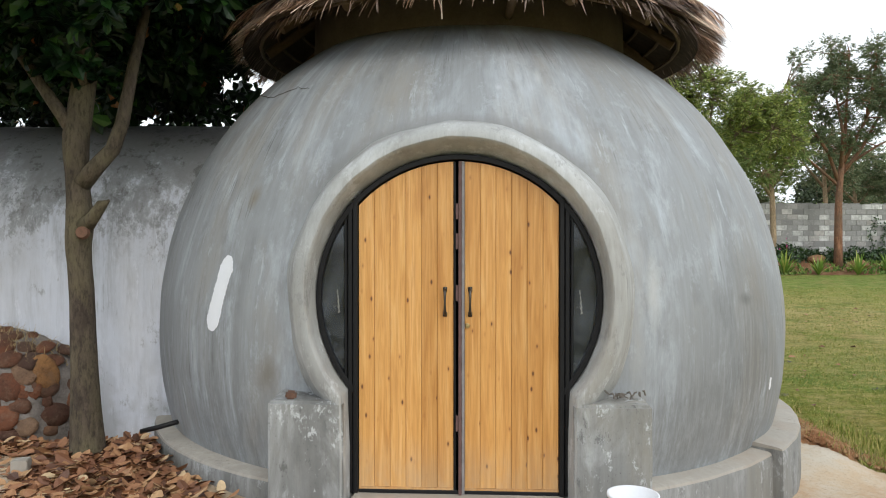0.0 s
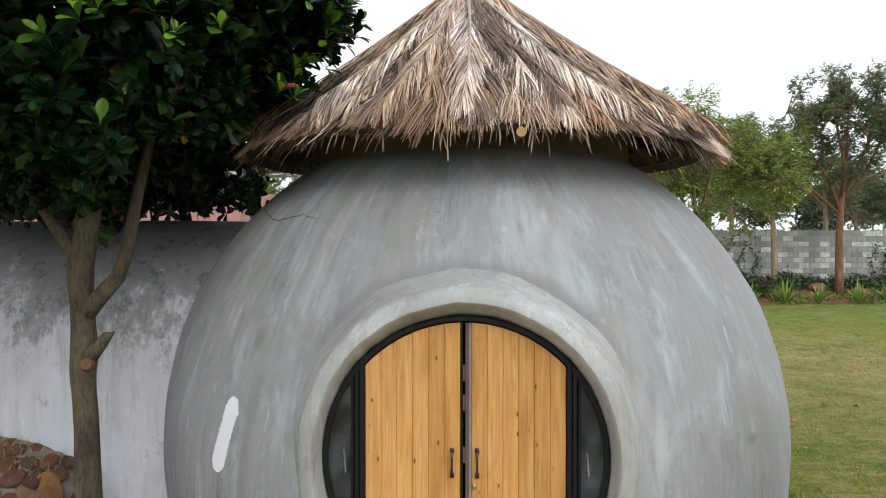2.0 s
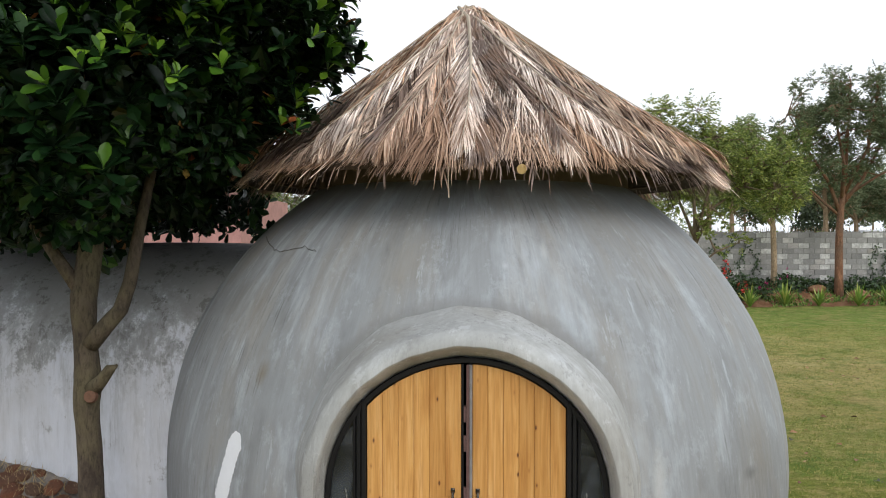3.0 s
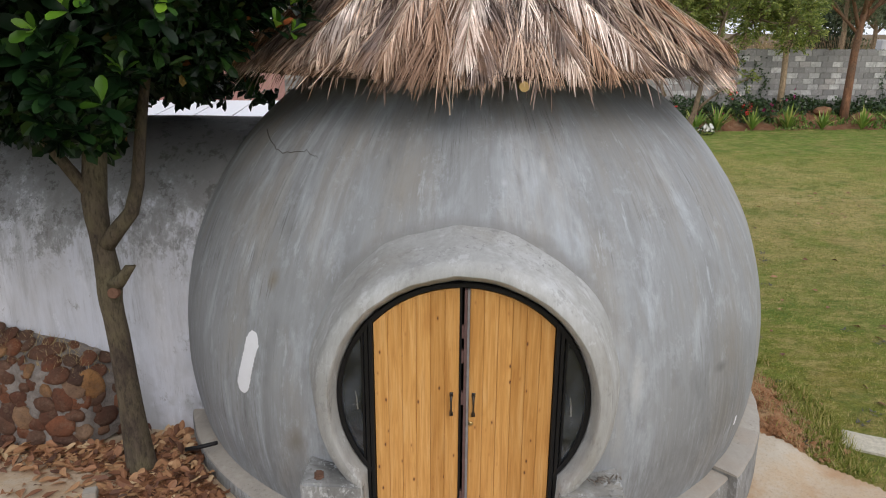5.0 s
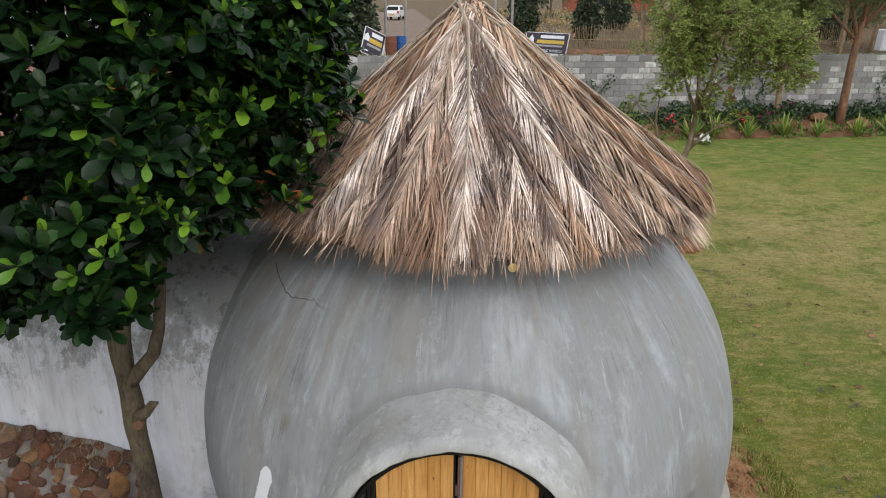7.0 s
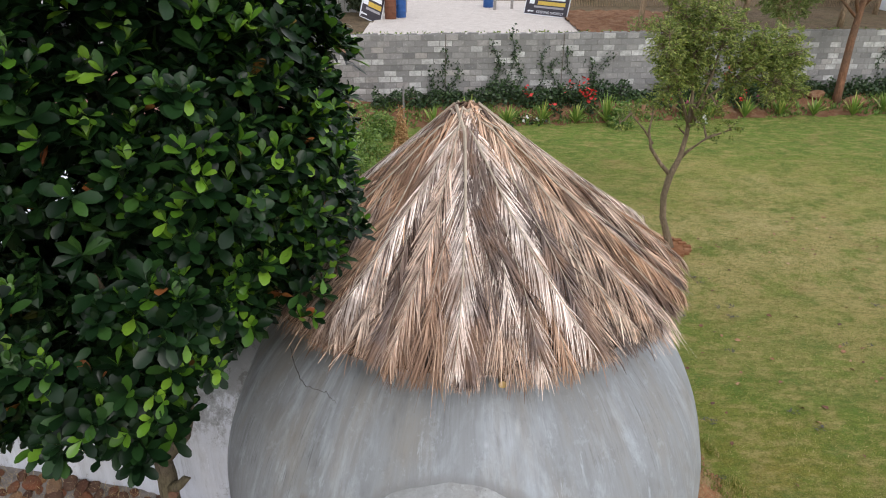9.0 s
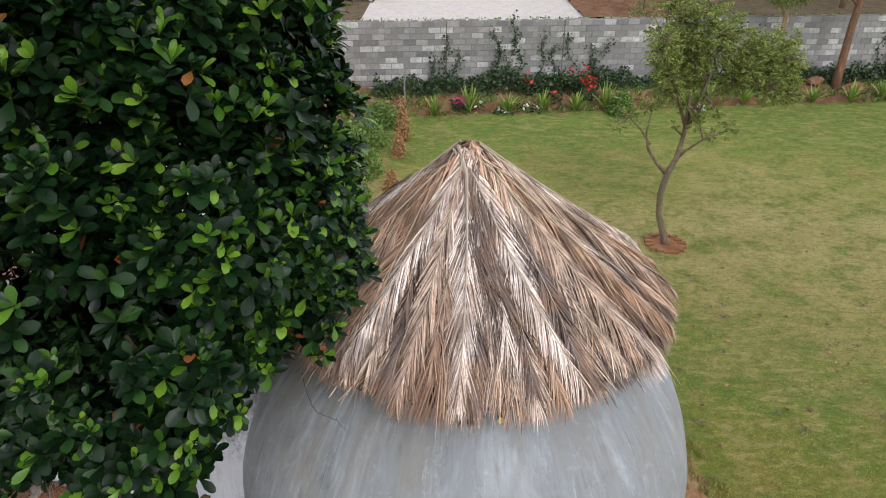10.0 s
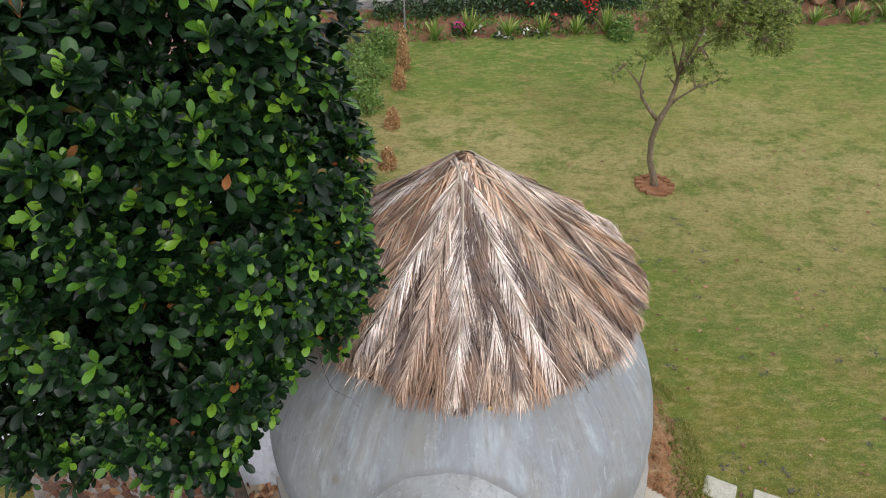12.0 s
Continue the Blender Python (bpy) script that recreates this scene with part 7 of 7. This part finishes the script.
def build_beyond():
    rng = random.Random(77)

    def in_yard(x, y):
        return x < 6.9 - 0.06 * (y - 28) + 0.25 * noise.noise(Vector((0, y * 0.6, 0))) and 27.6 + 0.115 * x < y < 46 and x > -3.6 + 0.2 * noise.noise(Vector((0, y, 0)))
    sheet_over("yard", YARD, list(np.arange(-4.4, 7.6, 0.15)), list(np.arange(26.8, 46.5, 0.2)), in_yard, lambda x, y: 0.03,
               "pale concrete yard beyond the garden wall", "yard")

    def in_lane(x, y):
        c = -2.0 - 0.075 * (y - 46)
        return abs(x - c) < 3.2 and 46 < y < 130
    sheet_over("lane", LANE, list(np.arange(-14, 2.5, 0.25)), list(np.arange(46, 130, 1.0)), in_lane, lambda x, y: 0.03, "dusty grey-brown lane", "lane")

    def in_earth(x, y):
        return 6.3 < x < 12.5 + 1.5 * noise.noise(Vector((0, y * 0.5, 3))) and 32 + noise.noise(Vector((x * 0.8, 0, 3))) < y < 41 + noise.noise(Vector((x * 0.5, y * 0.5, 0)))
    sheet_over("earth_strip", BROWN_EARTH, list(np.arange(6, 15, 0.2)), list(np.arange(30, 43, 0.2)), in_earth, lambda x, y: 0.05 + 0.22 * abs(noise.noise(Vector((x, y, 1)))) + 0.08 * abs(noise.noise(Vector((x * 3, y * 3, 1)))), "strip of turned red earth before the fence", "earth")
    # weeds on the wall's far edge
    s = Shape()
    for k in range(3800):
        x = rng.uniform(-6, 20)
        if rng.random() > 0.25 + (0.75 if 7.0 < x < 10.5 else 0):
            continue
        big = 1.6 if 7.0 < x < 10.5 else 0.35
        p = Vector((x, WALL_Y(x) + rng.uniform(0.12, 0.5), WALL_TOP - 0.35 * (1 - big) * 0.3 + rng.uniform(-0.05, 0.28 * big)))
        d = Vector((rng.gauss(0, 1), rng.gauss(-0.3, 1), rng.uniform(0, 1))).normalized()
        w = d.cross(Vector((rng.gauss(0, 1), rng.gauss(0, 1), 0.2))).normalized()
        l = rng.uniform(0.06, 0.14)
        s.add([p, p + d * l * 0.4 + w * l * 0.3, p + d * l, p + d * l * 0.4 - w * l * 0.3], [(0, 1, 2, 3)])
    tagged(part("wall_weeds", s, LEAF_NEEM), "low green weeds along the top of the wall", "weeds", kind="stuff")
    banner(pose(5.35, 39.0, 2.36, -16, 0, -42), 2.7, 1.05, "OPENING SHORTLY")
    banner(pose(-3.7, 36.6, 2.36, -12, 24, 38), 1.25, 1.3, "")
    drum(-2.72, 37.4, RUST, "rust-brown steel drum in the yard")
    drum(-2.25, 38.0, BLUE_PLASTIC, "blue plastic drum in the yard")
    drum(2.55, 42.6, BLUE_PLASTIC, "blue plastic drum by the gate posts")
    for x, y, h in ((-3.15, 39.6, 4.5), (-2.1, 40.0, 4.5), (2.85, 41.4, 4.2), (3.85, 41.9, 4.2), (0.9, 58.0, 5.0), (6.2, 58.0, 5.0)):
        s = Shape()
        s.tube([(0, 0, -0.1), (0, 0, h)], [0.085, 0.07], 9)
        tagged(part("concrete_post", s, GREY_POST), "slim grey concrete post beyond the wall", "post", "posts beyond the wall").matrix_world = pose(x, y, 2.3)
    # stick fence
    s = Shape()
    for k in range(300):
        x = 7.0 + k * 0.1 + rng.uniform(-0.02, 0.02)
        y = 43.6 + 0.05 * (x - 7)
        h = rng.uniform(1.1, 1.45)
        s.tube([(x, y, 2.2), (x + rng.gauss(0, 0.03), y, 2.3 + h)], [0.018, 0.014], 4)
    s.box((7, 43.58, 2.75), (37, 43.66, 2.79))
    tagged(part("stick_fence", s, STICK), "fence of thin dry sticks beyond the earth strip", "fence", kind="stuff")
    s = Shape()
    for k in range(26):
        x = -4.6 - k * 0.32
        s.box((x - 0.15, 40.0, 2.25), (x + 0.15, 40.03, 3.3 + rng.uniform(-0.03, 0.03)))
    tagged(part("board_fence", s, FENCE_GREY), "weathered pale board fence beyond the wall", "fence")
    for x, y, h, w in ((9.0, 46.5, 4.2, 1.0), (5.6, 52.0, 4.5, 1.3), (25.0, 47.0, 4.5, 1.7), (-4.4, 38.9, 4.6, 1.0), (-6.0, 41.5, 5.0, 1.1), (14.0, 60.0, 4.0, 1.2)):
        conifer(rng, x, y, h, w)
    build_car()
    # scrub and dry tussocks over the field
    for name, mat, count, size, text in (("field_scrub", LEAF_FAR, 46, 0.32, "low grey-green scrub over the dry field"), ("dry_tussocks", GRASS_DRY, 150, 0.22, "pale dry grass tussocks over the field")):
        s = Shape()
        for _ in range(count):
            x, y = rng.uniform(6, 46), rng.uniform(47, 112)
            if rng.random() < 0.25:
                x = rng.uniform(-22, -9)
            r = rng.uniform(0.5, 1.6)
            for _ in range(70):
                d = Vector((rng.gauss(0, 0.5), rng.gauss(0, 0.5), abs(rng.gauss(0, 0.32)))) * r
                p = Vector((x, y, ground_z(x, y))) + d
                e = Vector((rng.gauss(0, 0.6), rng.gauss(0, 0.6), 1)).normalized()
                w = e.cross(Vector((rng.gauss(0, 1), rng.gauss(0, 1), 0.1))).normalized() * size * 0.3
                s.add([p, p + e * size * 0.5 + w, p + e * size, p + e * size * 0.5 - w], [(0, 1, 2, 3)])
        tagged(part(name, s, mat), text, "scrub", kind="stuff")
    # low brick building at the end of the field
    b = tagged(new("brick_house"), "low red-brick building with dark doorway across the field", "house")
    b.matrix_world = pose(27, 120, 2.3)
    s = Shape()
    s.box((-7, 0, -0.3), (7, 6, 4.2))
    part("wall", s, BRICK_RED, b)
    s = Shape()
    s.box((-7.4, -0.5, 4.2), (7.4, 6.4, 4.5))
    part("roof", s, FENCE_GREY, b)
    for x in (-2.5, 1.5):
        s = Shape()
        s.box((x, -0.03, -0.1), (x + 2.2, 0.05, 3.0))
        part("door", s, BLACK_STEEL, b)
    # white tank by the fence
    s = Shape()
    s.box((-0.5, -0.4, 0), (0.5, 0.4, 1.2))
    o = bevel(part("water_tank", s, WHITE_PAINT), 0.06)
    tagged(o, "white plastic tank by the fence", "tank").matrix_world = pose(26.0, 43.0, 2.3)


# ---------------------------------------------------------------- neighbours behind the vault
def build_neighbours():
    n = tagged(new("pink_shed"), "faded pink shed with corrugated sheet roof behind the vault", "shed")
    n.matrix_world = pose(-9.0, 16.5, 0)
    s = Shape()
    s.box((-6, 0, -0.4), (4.2, 5, 4.05))
    part("wall", s, PINK, n)
    for k in range(12):
        x = -5.8 + k * 0.85
        c = Shape()
        c.box((x, -0.05, 3.5), (x + 0.1, 0.0, 4.03))
        part("pilaster", c, PINK, n)
    s = Shape()
    rows = []
    for y, z in ((-0.6, 4.28), (5.5, 4.8)):
        rows.append([(-6.4 + 0.06 * k, y, z + 0.035 * math.sin(k * 1.3)) for k in range(180)])
    rows += [[(a, b, c - 0.012) for a, b, c in r] for r in rows[::-1]]
    s.grid(rows)
    part("roof", s, SHEET_GREY, n, "corrugated sheet roof")
    n = tagged(new("sheet_shed"), "low lean-to with white sheet roofing behind the vault", "shed")
    n.matrix_world = pose(-5.5, 11.0, 0)
    s = Shape()
    s.box((-4, 0, -0.4), (2.6, 3.4, 2.05))
    part("wall", s, PINK, n)
    for k in range(10):
        x = -4.2 + k * 0.72
        c = Shape()
        c.add([(x, -0.3, 2.15), (x + 0.68, -0.3, 2.15), (x + 0.68, 3.8, 2.45), (x, 3.8, 2.45), (x, -0.3, 2.12), (x + 0.68, -0.3, 2.12), (x + 0.68, 3.8, 2.42), (x, 3.8, 2.42)],
              [(0, 1, 2, 3), (7, 6, 5, 4), (0, 4, 5, 1), (1, 5, 6, 2), (2, 6, 7, 3), (3, 7, 4, 0)])
        part("roof_sheet", c, WHITE_PAINT, n)
    h = tagged(new("white_house"), "plain white house with a window beyond the trees", "house")
    h.matrix_world = pose(-12.5, 40.0, 2.3)
    s = Shape()
    s.box((-4, 0, -0.5), (3.2, 7, 2.9))
    part("wall", s, WHITE_PAINT, h)
    s = Shape()
    s.box((-4.3, -0.3, 2.9), (3.5, 7.3, 3.1))
    part("roof", s, FENCE_GREY, h)
    for x in (-0.2, 1.6):
        s = Shape()
        s.box((x, -0.04, 1.2), (x + 0.9, 0.02, 2.3))
        part("window", s, BLACK_STEEL, h)


build_block_wall()
build_bed()
build_stone_wall()
build_litter()
build_beyond()
build_neighbours()
